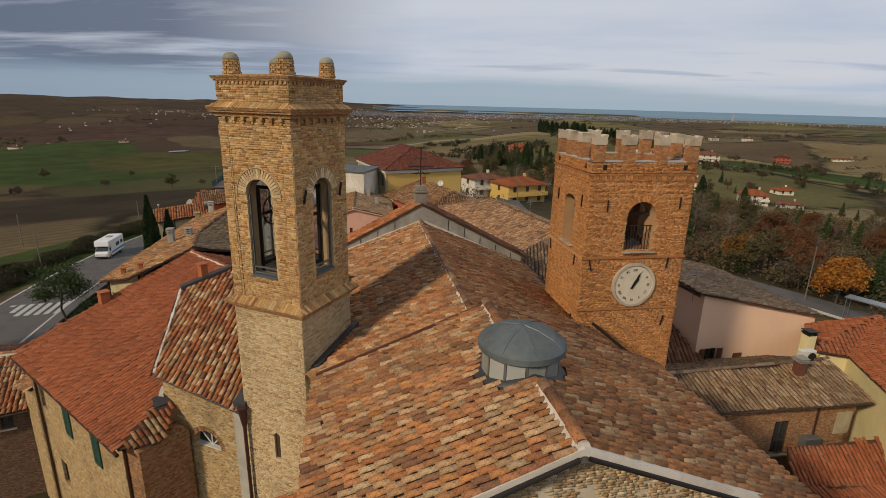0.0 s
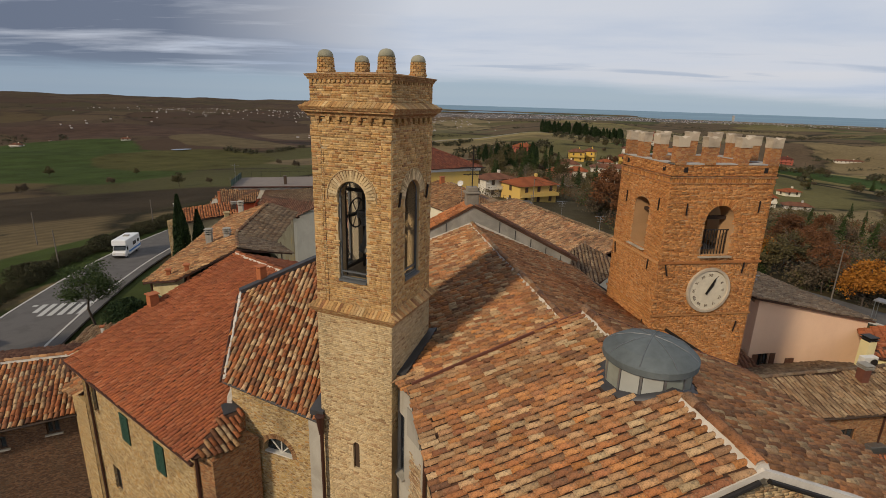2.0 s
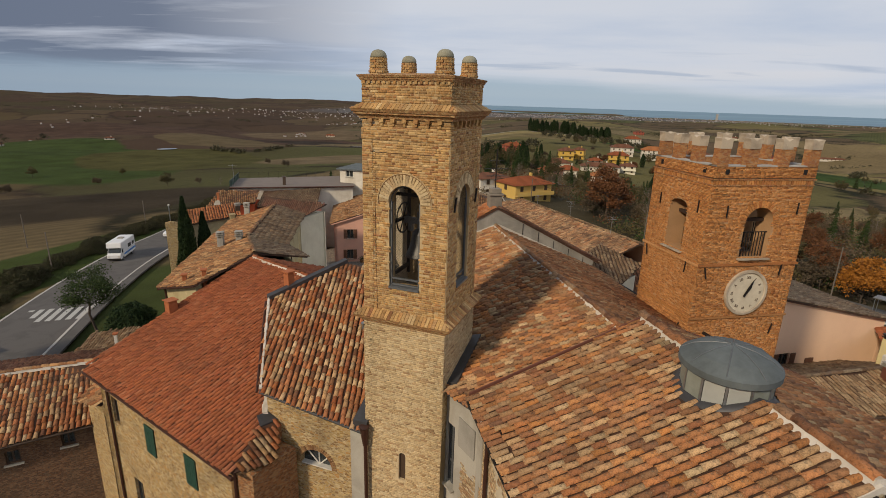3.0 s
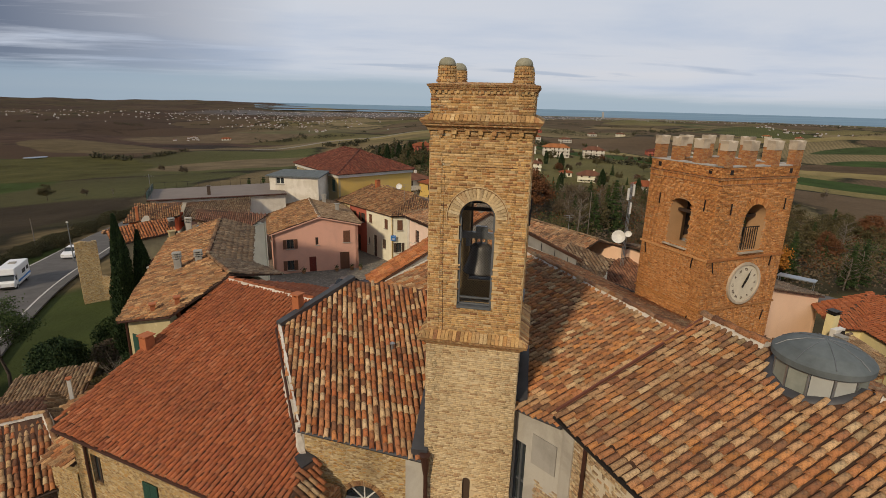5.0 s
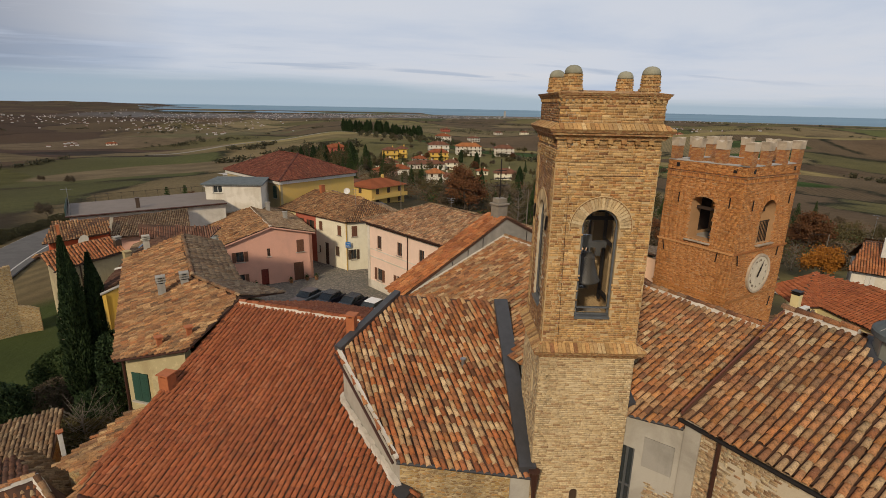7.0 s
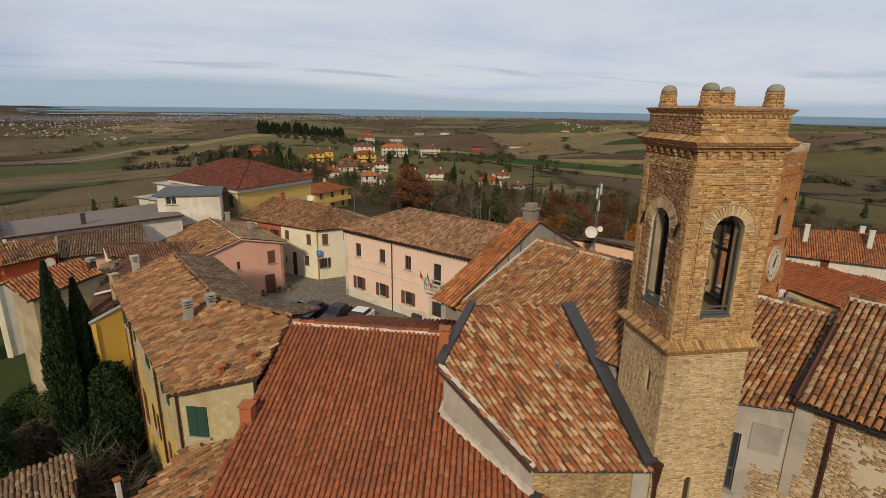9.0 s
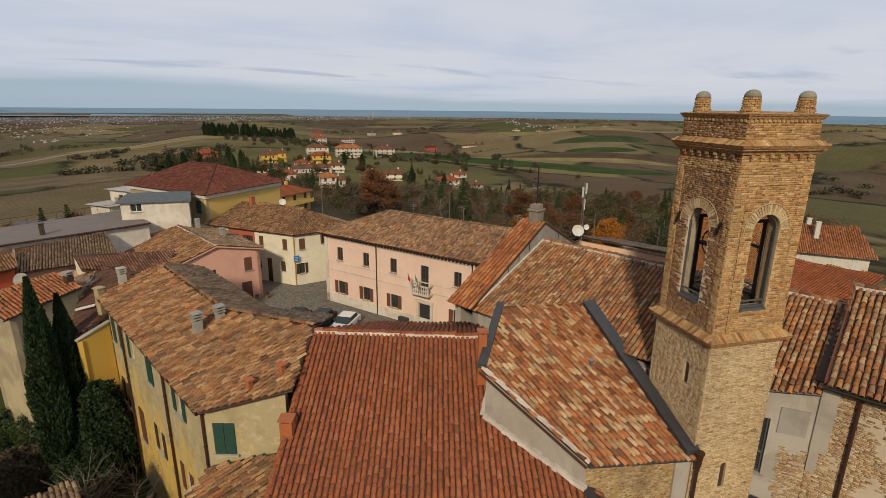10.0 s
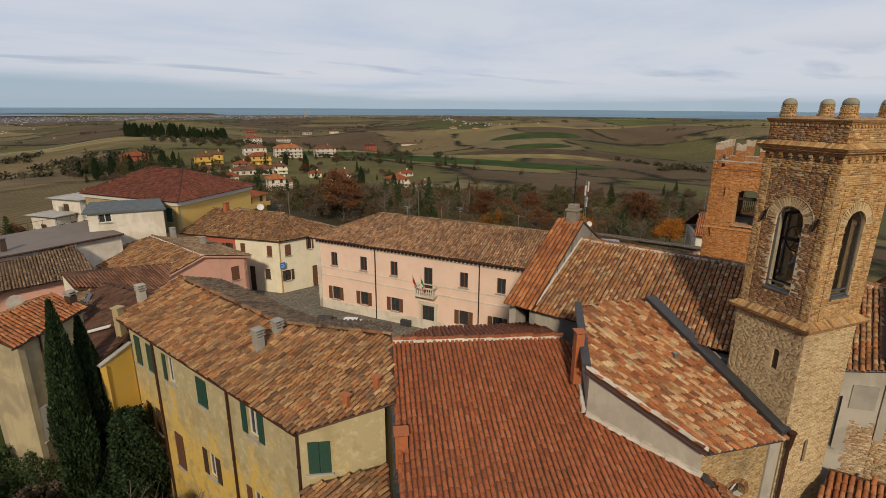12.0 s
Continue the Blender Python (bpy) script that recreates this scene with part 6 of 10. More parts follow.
for i in (5,):
    p, q = V(*YC[5], 0), V(*YC[0], 0)
    u = unit(q - p)
    n = V(u[1], -u[0], 0)
    b = Build()
    b.prism([p + V(0, 0, 8.45), q + V(0, 0, 8.45), q + V(0, 0, yz(q[0], q[1]) - 0.1)], -n * 0.35)
    part("wall", b, "plaster_yellow", yellow)
gutter(yellow, [Y3(-20.92, 30.0, -0.09), Y3(-23.15, 46.9, -0.09)], 0.075)
gutter(yellow, [Y3(-20.85, 29.93, -0.06), Y3(-17.75, 27.8, -0.06)], 0.05)
for s in (0.02, 5.3, 13.0):
    p = V(-20.6, 30.35, 0) + unit(V(-2.15, 16.05, 0)) * s + V(-0.09, -0.01, 0)
    downpipe(yellow, p[0], p[1], -3, 8.4, 0.06)
for x, y, s in ((-19.5, 35.95, 1), (-18.35, 36.3, 1)):
    chimney(x, y, yz(x, y) - 0.05, 10.0, 0.40, 0.40, 8, "cement", "grey cement chimney with a slatted cowl on the tan roof", slats=3, group="slatted chimneys of the yellow house")
for x, y in ((-18.97, 29.35), (-17.7, 29.05)):
    chimney(x, y, yz(x, y), yz(x, y) + 0.42, 0.22, 0.22, 20, "terracotta", "small red clay chimney near the eave", group="small clay chimneys of the yellow house")
# arched windows in the east wall
b = Build()
for k in range(2):
    c = V(-16.2 - 0.11 * k * 1.6 - 0.2, 39.5 + k * 1.7, 6.9)
    b.prism([c + V(0.0, 0.5 * math.cos(q), 0.5 * math.sin(q) + 0.7) for q in np.linspace(0, math.pi, 13)] + [c + V(0, -0.5, -0.7), c + V(0, 0.5, -0.7)], (0.3, 0.04, 0))
part("arched_window", b, "glass", yellow)

# ---- municipal building ----
town_hall = thing("town_hall", "peach and cream two-storey town hall with brown shutters and a balcony", "town hall")
mp, mq = V(-1.4, 61.9, 0), V(6.9, 39.2, 0)
mu_ = unit(mq - mp)
mn_ = V(mu_[1], -mu_[0], 0)
if mn_[0] > 0:
    mn_ = -mn_
ml, md = 24.1, 10.5
MC = [tuple((mp + mu_ * 0)[:2]), tuple((mp + mu_ * ml)[:2]), tuple((mp + mu_ * ml - mn_ * md)[:2]), tuple((mp - mn_ * md)[:2])]
BR = "shutter_brown"
OM = [(0, s, 0.85, 3.92, 5.42, "plain", BR, "shutter_brown") for s in (2.25, 6.0, 9.7, 17.4, 21.15)]
OM += [(0, s, 0.95, 0.1, 1.55, "open", BR, "frame_dark") for s in (2.3, 5.95, 9.75, 17.45, 20.9)]
OM += [(0, 13.6, 0.95, 2.75, 5.35, "plain", BR, "frame_dark"), (0, 13.6, 1.35, GZ + 0.05, 1.35, "plain", BR, "frame_dark")]
OM += [(3, s, 0.85, z, z + 1.5, "shut", BR, "frame_dark") for s in (2.5, 6.5) for z in (0.2, 3.9)]
house_walls(town_hall, MC, GZ - 0.3, 6.75, "plaster_peach", OM)
for z, h, d in ((2.72, 0.12, 0.05), (3.62, 0.10, 0.04), (6.48, 0.42, 0.08)):
    b = Build()
    b.box(mp + mu_ * ml / 2 + mn_ * d / 2 + V(0, 0, z), mu_, mn_, (0, 0, 1), ml + 0.1, d + 0.02, h)
    part("string_course", b, "plaster_white", town_hall)
b = Build()
b.box(mp + mu_ * ml / 2 + mn_ * 0.035 + V(0, 0, GZ + 0.45), mu_, mn_, (0, 0, 1), ml, 0.07, 1.1)
part("plinth", b, "plaster_white", town_hall)
b = Build()
b.box(mp + mu_ * 0.22 + mn_ * 0.035 + V(0, 0, 2.7), mu_, mn_, (0, 0, 1), 0.44, 0.07, 7.7)
part("quoin", b, "plaster_white", town_hall)
# dark blocks paint the eave shade between the white brackets
for j in range(58):
    b = Build()
    b.box(mp + mu_ * (0.2 + j * 0.41) + mn_ * 0.2 + V(0, 0, 6.50), mu_, mn_, (0, 0, 1), 0.16, 0.26, 0.18)
    part("bracket", b, "frame_dark", town_hall)
for s in (13.6 - 0.85, 13.6 + 0.85):
    b = Build()
    b.box(mp + mu_ * s + mn_ * 0.05 + V(0, 0, 0.2), mu_, mn_, (0, 0, 1), 0.28, 0.12, 2.7)
    part("door_surround", b, "plaster_white", town_hall)
b = Build()
b.box(mp + mu_ * 13.6 + mn_ * 0.06 + V(0, 0, 1.62), mu_, mn_, (0, 0, 1), 2.2, 0.16, 0.3)
part("lintel", b, "plaster_white", town_hall)
mz = 6.85
E_ = 0.45
c0, c1 = mp + mn_ * E_ - mu_ * E_, mp + mu_ * (ml + 0.2) + mn_ * E_
c2, c3 = c1 - mn_ * (md + 2 * E_), c0 - mn_ * (md + 2 * E_)
h = (md + 2 * E_) / 2
ra, rb = c0 + mu_ * h * 0.95 - mn_ * h, c1 - mn_ * h
zr = V(0, 0, mz + h * 0.36)
Zm = V(0, 0, mz)
tiled_slope(town_hall, [c0 + Zm, c1 + Zm, rb + zr, ra + zr], "hall", 220, 0.23, 0.38, fine=False, jitter=1.3)
tiled_slope(town_hall, [c3 + Zm, c0 + Zm, ra + zr], "hall", 221, 0.23, 0.38, fine=False, jitter=1.3)
tiled_slope(town_hall, [c2 + Zm, c3 + Zm, ra + zr, rb + zr], "grey", 222, 0.23, 0.38, fine=False, jitter=1.3)
ridge_caps(town_hall, ra + zr + V(0, 0, 0.05), rb + zr + V(0, 0, 0.05), "grey", 223, 0.24, 0.4, False)
ridge_caps(town_hall, c0 + Zm + V(0, 0, 0.05), ra + zr + V(0, 0, 0.05), "grey", 224, 0.24, 0.4, False)
gutter(town_hall, [c0 + mn_ * 0.06 + V(0, 0, mz - 0.1), c1 + mn_ * 0.06 + V(0, 0, mz - 0.1)], 0.07)
for s in (7.5, 19.0):
    p = mp + mu_ * s + mn_ * 0.09
    downpipe(town_hall, p[0], p[1], GZ, 6.4, 0.06)
    b = Build()
    b.tube([p + V(0, 0, 6.3), p + mn_ * 0.35 + V(0, 0, 6.75)], 0.055, 6)
    part("downpipe", b, "pipe_brown", town_hall)
# balcony with balusters
b = Build()
b.box(mp + mu_ * 13.6 + mn_ * 0.45 + V(0, 0, 2.62), mu_, mn_, (0, 0, 1), 2.1, 0.95, 0.16)
for s in (-0.7, 0.7):
    b.prism([mp + mu_ * (13.6 + s - 0.1) + V(0, 0, 2.0), mp + mu_ * (13.6 + s - 0.1) + V(0, 0, 2.54), mp + mu_ * (13.6 + s - 0.1) + mn_ * 0.7 + V(0, 0, 2.54)], mu_ * 0.2)
b.box(mp + mu_ * 13.6 + mn_ * 0.85 + V(0, 0, 3.5), mu_, mn_, (0, 0, 1), 2.1, 0.16, 0.12)
for s in (-0.97, 0.97):
    b.box(mp + mu_ * (13.6 + s) + mn_ * 0.85 + V(0, 0, 3.1), mu_, mn_, (0, 0, 1), 0.16, 0.16, 0.8)
    b.box(mp + mu_ * (13.6 + s) + mn_ * 0.4 + V(0, 0, 3.5), mu_, mn_, (0, 0, 1), 0.14, 0.8, 0.12)
bal = part("balcony", b, "plaster_white", town_hall, "white balcony with turned balusters")
for s in np.linspace(-0.72, 0.72, 7):
    b = Build()
    b.lathe(mp + mu_ * (13.6 + s) + mn_ * 0.85 + V(0, 0, 2.7), [(0.07, 0), (0.05, 0.1), (0.09, 0.3), (0.04, 0.55), (0.07, 0.74)], 8)
    part("baluster", b, "plaster_white", bal)
for k, (s, ang) in enumerate(((-0.62, -0.25), (-0.05, 0.1))):
    pole = thing("flagpole", "slim metal flagpole leaning from the town hall balcony", "flagpole", "balcony flagpoles")
    a = mp + mu_ * (13.6 + s) + mn_ * 0.9 + V(0, 0, 3.2)
    t = a + mn_ * 0.7 + mu_ * ang + V(0, 0, 1.7)
    b = Build()
    b.tube([a, t], 0.025, 6)
    part("pole", b, "steel", pole)
    cols = ("flag_green", "flag_white", "flag_red") if k else ("flag_red",)
    for j, m in enumerate(cols):
        b = Build()
        o = t - V(0, 0, 0.05) - unit(t - a) * (0.05 + 0.32 * j if k else 0.1)
        for r in range(5):
            sx0, sx1 = 0.09 * r, 0.09 * (r + 1)
            w0, w1 = 0.05 * math.sin(r * 1.7), 0.05 * math.sin((r + 1) * 1.7)
            q = [o + mu_ * sx0 * 0.7 + mn_ * w0 - V(0, 0, 0.12 * r), o + mu_ * sx1 * 0.7 + mn_ * w1 - V(0, 0, 0.12 * (r + 1)), o + mu_ * sx1 * 0.7 + mn_ * w1 - V(0, 0, 0.12 * (r + 1) + 0.42), o + mu_ * sx0 * 0.7 + mn_ * w0 - V(0, 0, 0.12 * r + 0.42)]
            b.prism(q, mn_ * 0.012)
        part("flag", b, m, pole)
bench = thing("planter", "dark planter box standing against the town hall wall", "planter")
b = Build()
b.box(mp + mu_ * 11.2 + mn_ * 0.35 + V(0, 0, GZ + 0.35), mu_, mn_, (0, 0, 1), 1.1, 0.4, 0.6)
part("box", b, "lead", bench)

# ---- pink house ----
pink = thing("pink_house", "salmon pink gabled house with brown shutters on the square", "house")
pp, pq = V(-17.4, 65.5, 0), V(-7.1, 67.0, 0)
pu = unit(pq - pp)
pn = V(pu[1], -pu[0], 0)
pd = 13.0
PC = [tuple(pp[:2]), tuple(pq[:2]), tuple((pq - pn * pd)[:2]), tuple((pp - pn * pd)[:2])]
OP = [(0, 2.05, 0.85, 2.0, 3.2, "open", BR), (0, 1.98, 0.85, -0.75, 0.5, "open", BR), (0, 5.25, 0.36, 2.3, 3.25, "plain", BR), (0, 8.95, 0.85, 2.4, 3.9, "shut", BR), (0, 4.65, 0.85, GZ, 0.8, "door", "shutter_red"),
      (0, 8.65, 1.2, GZ, 1.1, "door", "shutter_brown"), (3, 4.0, 0.8, 2.2, 3.5, "shut", BR), (3, 9.0, 0.8, 2.2, 3.5, "shut", BR)]
house_walls(pink, PC, GZ - 0.4, [4.2, 4.6, 4.2, 4.2], "plaster_pink", OP)
b = Build()
b.prism([pp + V(0, 0, 4.2), pq + V(0, 0, 4.2), pq + V(0, 0, 4.72), pp + pu * 5.6 + V(0, 0, 5.75)], -pn * 0.35)
part("wall", b, "plaster_pink", pink)
e = 0.35
ap0, ap1 = pp + pu * 5.6 + pn * e + V(0, 0, 5.95), pp + pu * 5.6 - pn * (pd + e) + V(0, 0, 6.15)
tiled_slope(pink, [pp - pu * e + pn * e + V(0, 0, 4.05), ap0, ap1, pp - pu * e - pn * (pd + e) + V(0, 0, 4.25)], "tan", 230, 0.23, 0.38, fine=False, jitter=1.4)
tiled_slope(pink, [ap0, pq + pu * e + pn * e + V(0, 0, 4.72), pq + pu * e - pn * (pd + e) + V(0, 0, 4.9), ap1], "grey", 231, 0.23, 0.38, fine=False, jitter=1.4)
ridge_caps(pink, ap0 + V(0, 0, 0.05), ap1 + V(0, 0, 0.05), "grey", 232, 0.26, 0.4)
b = Build()
b.prism([pp - pu * e + pn * e + V(0, 0, 3.98), ap0 - V(0, 0, 0.08), ap0 - V(0, 0, 0.22), pp - pu * e + pn * e + V(0, 0, 3.84)], -pn * 0.1)
b.prism([ap0 - V(0, 0, 0.08), pq + pu * e + pn * e + V(0, 0, 4.66), pq + pu * e + pn * e + V(0, 0, 4.52), ap0 - V(0, 0, 0.22)], -pn * 0.1)
part("verge", b, "plaster_pink", pink)
chimney(-16.1, 67.4, 4.2, 5.6, 0.42, 0.42, 8, "brick_wall", "dark brick chimney on the tan roof of the pink house")
chimney(-9.6, 72.5, 4.9, 6.2, 0.5, 0.5, 8, "cement", "grey cement chimney on the pink house roof")
chimney(-11.4, 76.6, 5.6, 6.8, 0.5, 0.5, 8, "cement", "grey cement chimney beside the white wall")
for x, y in ((-13.9, 65.55), (-9.9, 65.9), (-8.0, 66.3), (-6.9, 66.2)):
    pot = thing("plant_pot", "dark plant pot with a small shrub beside the pink house door", "plant pot", "pots along the pink house")
    b = Build()
    b.lathe((x, y, GZ), [(0.18, 0), (0.26, 0.42), (0.22, 0.42)], 10)
    part("pot", b, "brick_wall", pot)
    b = Build()
    rg = random.Random(int(x * 10))
    for _ in range(90):
        c = V(x + rg.gauss(0, 0.13), y + rg.gauss(0, 0.13), GZ + 0.55 + rg.gauss(0, 0.14))
        a, d = unit(V(rg.gauss(0, 1), rg.gauss(0, 1), rg.gauss(0, 1))) * 0.06, unit(V(rg.gauss(0, 1), rg.gauss(0, 1), rg.gauss(0, 1))) * 0.06
        b.poly([c - a, c + d, c + a, c - d])
    part("shrub", b, "leaf_dark", pot)

# ---- cream corner house with the red house beside it ----
cream = thing("cream_house", "cream corner house with brown shutters and a hipped tan roof", "house")
C0, C1 = V(-2.55, 68.5, 0), V(-5.6, 73.6, 0)
cu_ = unit(C0 - C1)
ce_ = unit(V(7.07, -0.5, 0))
CC = [tuple(C1[:2]), tuple(C0[:2]), tuple((C0 + ce_ * 7.5)[:2]), tuple((C0 + ce_ * 7.5 - cu_ * 8.5)[:2]), tuple((C1 - V(0, 0, 0) + ce_ * 3.0 + V(0, 3.0, 0))[:2])]
OC = [(0, 1.0, 0.6, 3.5, 4.65, "shut", BR), (0, 4.6, 0.65, 3.3, 4.6, "shut", BR), (0, 2.0, 0.8, GZ, 1.9, "door", "frame_dark"), (0, 4.15, 0.65, 0.5, 1.75, "shut", "frame_dark"), (0, 0.5, 0.5, 0.3, 1.3, "plain", BR),
      (1, 1.0, 0.7, 3.35, 4.7, "shut", BR), (1, 0.85, 0.7, 0.3, 1.6, "open", "frame_dark"), (1, 3.8, 0.45, 3.7, 5.2, "open", BR), (1, 4.3, 0.7, GZ, 1.5, "door", BR)]
house_walls(cream, CC, GZ - 0.4, 5.3, "plaster_cream", OC)
k0 = C0 + V(-0.25, -0.45, 0)
k1 = C1 + V(-0.5, 0.0, 0)
k2 = C0 + ce_ * 8.0 + V(0, -0.4, 0)
k3 = C0 + ce_ * 7.9 + V(0, 9.0, 0)
top = V(1.2, 74.0, 7.15)
top2 = V(-2.6, 80.8, 7.2)
z5 = V(0, 0, 5.35)
mid_r, top3 = top - cu_ * 3.15, top - cu_ * 10.6
tiled_slope(cream, [k1 + z5, k0 + z5, top, mid_r], "tan", 240, 0.24, 0.4, fine=False, jitter=1.0)
tiled_slope(cream, [k0 + z5, k2 + z5, top], "tan", 241, 0.24, 0.4, fine=False, jitter=1.3)
tiled_slope(cream, [k2 + z5, k3 + z5, top2, top], "grey", 242, 0.24, 0.4, fine=False, jitter=1.3)
ridge_caps(cream, top + V(0, 0, 0.04), top2 + V(0, 0, 0.04), "tan", 243, 0.24, 0.4, False)
downpipe(cream, C0[0] - 0.06, C0[1] - 0.1, GZ, 5.3, 0.06, "plaster_ochre")
sign = thing("wall_sign", "blue sign bracketed to the corner of the cream house", "sign")
b = Build()
b.box((C0[0] + 0.05, C0[1] - 0.42, 2.4), (1, 0, 0), (0, 1, 0), (0, 0, 1), 0.65, 0.06, 0.7)
b.tube([(C0[0], C0[1] - 0.1, 2.6), (C0[0], C0[1] - 0.45, 2.6)], 0.025, 6)
part("board", b, "blue_sign", sign)
b = Build()
for z in (2.55, 2.35, 2.2):
    b.box((C0[0] + 0.05, C0[1] - 0.455, z), (1, 0, 0), (0, 1, 0), (0, 0, 1), 0.42, 0.012, 0.05)
part("line", b, "frame_white", sign)
red_h = thing("red_house", "brick red terraced house between the cream house and the palazzo", "house")
r0, r1 = C1 - cu_ * 0.05, C1 - cu_ * 4.2
OC = [(0, 1.3, 0.7, 3.2, 4.5, "shut", "frame_dark"), (0, 3.1, 0.75, 3.2, 4.5, "open", "frame_dark"), (0, 2.2, 0.9, GZ, 1.2, "door", "frame_dark")]
house_walls(red_h, [tuple(r1[:2]), tuple(r0[:2]), tuple((r0 + ce_ * 5)[:2]), tuple((r1 + ce_ * 5)[:2])], GZ - 0.4, 5.2, "plaster_red", OC)
r2 = C1 - cu_ * 7.4
lemon = thing("yellow_terrace_house", "narrow pale yellow terraced house", "house")
house_walls(lemon, [tuple(r2[:2]), tuple((r1 - cu_ * 0.05)[:2]), tuple((r1 - cu_ * 0.05 + ce_ * 5)[:2]), tuple((r2 + ce_ * 5)[:2])], GZ - 0.4, 5.15, "plaster_lemon", [(0, 1.0, 0.7, 3.2, 4.4, "shut", "frame_dark"), (0, 2.3, 0.6, 3.2, 4.4, "shut", "frame_dark")])
a0 = r2 - ce_ * 0.45
tiled_slope(red_h, [a0 + V(0, 0, 5.35), k1 + z5 - cu_ * 0.03, mid_r - cu_ * 0.03, top3], "tan", 244, 0.24, 0.4, fine=False, jitter=1.0)
ridge_caps(red_h, top2 + V(0, 0, 0.04), top3 + V(0, 0, 0.04), "tan", 245, 0.24, 0.4, False)
for x, y, z in ((-3.4, 81.0, 7.3),):
    chimney(x, y, z - 0.4, z + 0.75, 0.7, 0.45, 30, "terracotta", "round-topped red brick chimney on the terrace roof", slats=1)
dish = thing("satellite_dish", "white satellite dish on the roof ridge", "satellite dish")
b = Build()
b.lathe((0, 0, 0), [(0.0, 0.0), (0.2, 0.02), (0.36, 0.08), (0.45, 0.15), (0.43, 0.15), (0.2, 0.04), (0.0, 0.02)], 18)
part("bowl", b, "frame_white", dish)
b = Build()
b.tube([(0, 0, 0), (0, -0.3, -0.7)], 0.03, 6)
part("mast", b, "steel", dish)
dish.matrix_world = pose(-0.6, 77.0, 7.75, 60, 0, -20)

# ---- mustard palazzo ----
palazzo = thing("palazzo", "three-storey mustard palazzo with a dark red hipped roof and white eaves", "house")
S0, S1, S2 = V(-9.29, 80.86, 0), V(-16.2, 95.85, 0), V(2.69, 87.34, 0)
s3 = S2 + (S1 - S0)
OPZ = [(3, s, 0.95, za, zb, "shut", "shutter_green", "frame_white") for s in (14.95, 12.2, 10.4, 7.4, 4.4) for za, zb in ((6.35, 8.1), (3.2, 4.9), (0.2, 2.0))]
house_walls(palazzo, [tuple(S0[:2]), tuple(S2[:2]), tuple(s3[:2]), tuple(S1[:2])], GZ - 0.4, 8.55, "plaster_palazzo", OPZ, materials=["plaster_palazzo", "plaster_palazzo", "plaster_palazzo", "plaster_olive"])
cen = (S0 + S2 + S1 + s3) / 4
ov = lambda p, k: cen + (p - cen) * k
b = Build()
q4 = [ov(p, 1.03) for p in (S0, S2, s3, S1)]
b.prism([p + V(0, 0, 8.5) for p in q4], (0, 0, 0.5))
part("eave_board", b, "frame_white", palazzo)
q4 = [ov(p, 1.06) + V(0, 0, 9.05) for p in (S0, S2, s3, S1)]
dl = unit(S1 - S0)
t1, t2 = cen + dl * 3.2 + V(0, 0, 11.85), cen - dl * 2.6 + V(0, 0, 11.85)
tiled_slope(palazzo, [q4[0], q4[1], t2], "maroon", 250, 0.27, 0.42, fine=False, jitter=0.8)
tiled_slope(palazzo, [q4[3], q4[0], t2, t1], "maroon", 251, 0.27, 0.42, fine=False, jitter=0.8)
tiled_slope(palazzo, [q4[1], q4[2], t1, t2], "maroon", 252, 0.27, 0.42, fine=False, jitter=0.8)
tiled_slope(palazzo, [q4[2], q4[3], t1], "maroon", 253, 0.27, 0.42, fine=False, jitter=0.8)
for a, c in ((q4[0], t2), (q4[1], t2), (q4[3], t1), (t1, t2)):
    ridge_caps(palazzo, a + V(0, 0, 0.05), c + V(0, 0, 0.05), "maroon", 254, 0.3, 0.45, False)

# ---- white building with a roof terrace ----
white_b = thing("terrace_building", "off-white flat-roofed building with a railed roof terrace", "house")
house_walls(white_b, [(-32.6, 72.5), (-16.6, 76.4), (-18.3, 85.5), (-34.3, 80.2)], GZ - 1, 6.95, "plaster_white", [(0, s, 0.9, 4.6, 5.9, "shut", "frame_dark", "frame_white") for s in (1.6,)])
b = Build()
b.prism([(-32.9, 72.2, 6.95), (-16.4, 76.1, 6.95), (-18.1, 86.0, 6.95), (-34.7, 80.5, 6.95)], (0, 0, 0.2))
part("terrace_deck", b, "terrace", white_b)
b = Build()
b.tube([(-32.9, 72.12, 7.06), (-16.4, 76.0, 7.06)], 0.11, 6)
part("gutter", b, "pipe_brown", white_b)
edge = [(-32.7, 72.5), (-34.5, 80.3), (-18.2, 85.7)]
rail = Build()
for (x0, y0), (x1, y1) in zip(edge[:-1], edge[1:]):
    rail.tube([(x0, y0, 8.05), (x1, y1, 8.05)], 0.02, 5)
rail = part("railing", rail, "iron", white_b)
for (x0, y0), (x1, y1) in zip(edge[:-1], edge[1:]):
    k = int(math.hypot(x1 - x0, y1 - y0) / 1.4)
    for j in range(k + 1):
        x, y = x0 + (x1 - x0) * j / k, y0 + (y1 - y0) * j / k
        b = Build()
        b.tube([(x, y, 7.1), (x, y, 8.05)], 0.018, 5)
        part("post", b, "iron", rail)
house_walls(white_b, [(-18.9, 79.1), (-12.1, 76.6), (-10.8, 83.2), (-17.2, 85.5)], GZ - 1, 9.1, "plaster_white", [(0, 1.6, 1.2, 8.05, 9.0, "plain", "frame_white", "frame_white")])
b = Build()
b.prism([(-19.4, 78.9, 9.1), (-11.9, 76.2, 9.1), (-10.5, 83.4, 9.1), (-17.4, 85.9, 9.1)], (0, 0, 0.18))
part("flat_roof", b, "copper", white_b, "grey sheet metal flat roof")
chimney(-26.3, 75.6, 7.1, 8.3, 0.42, 0.42, 12, "frame_dark", "dark square flue on the terrace")
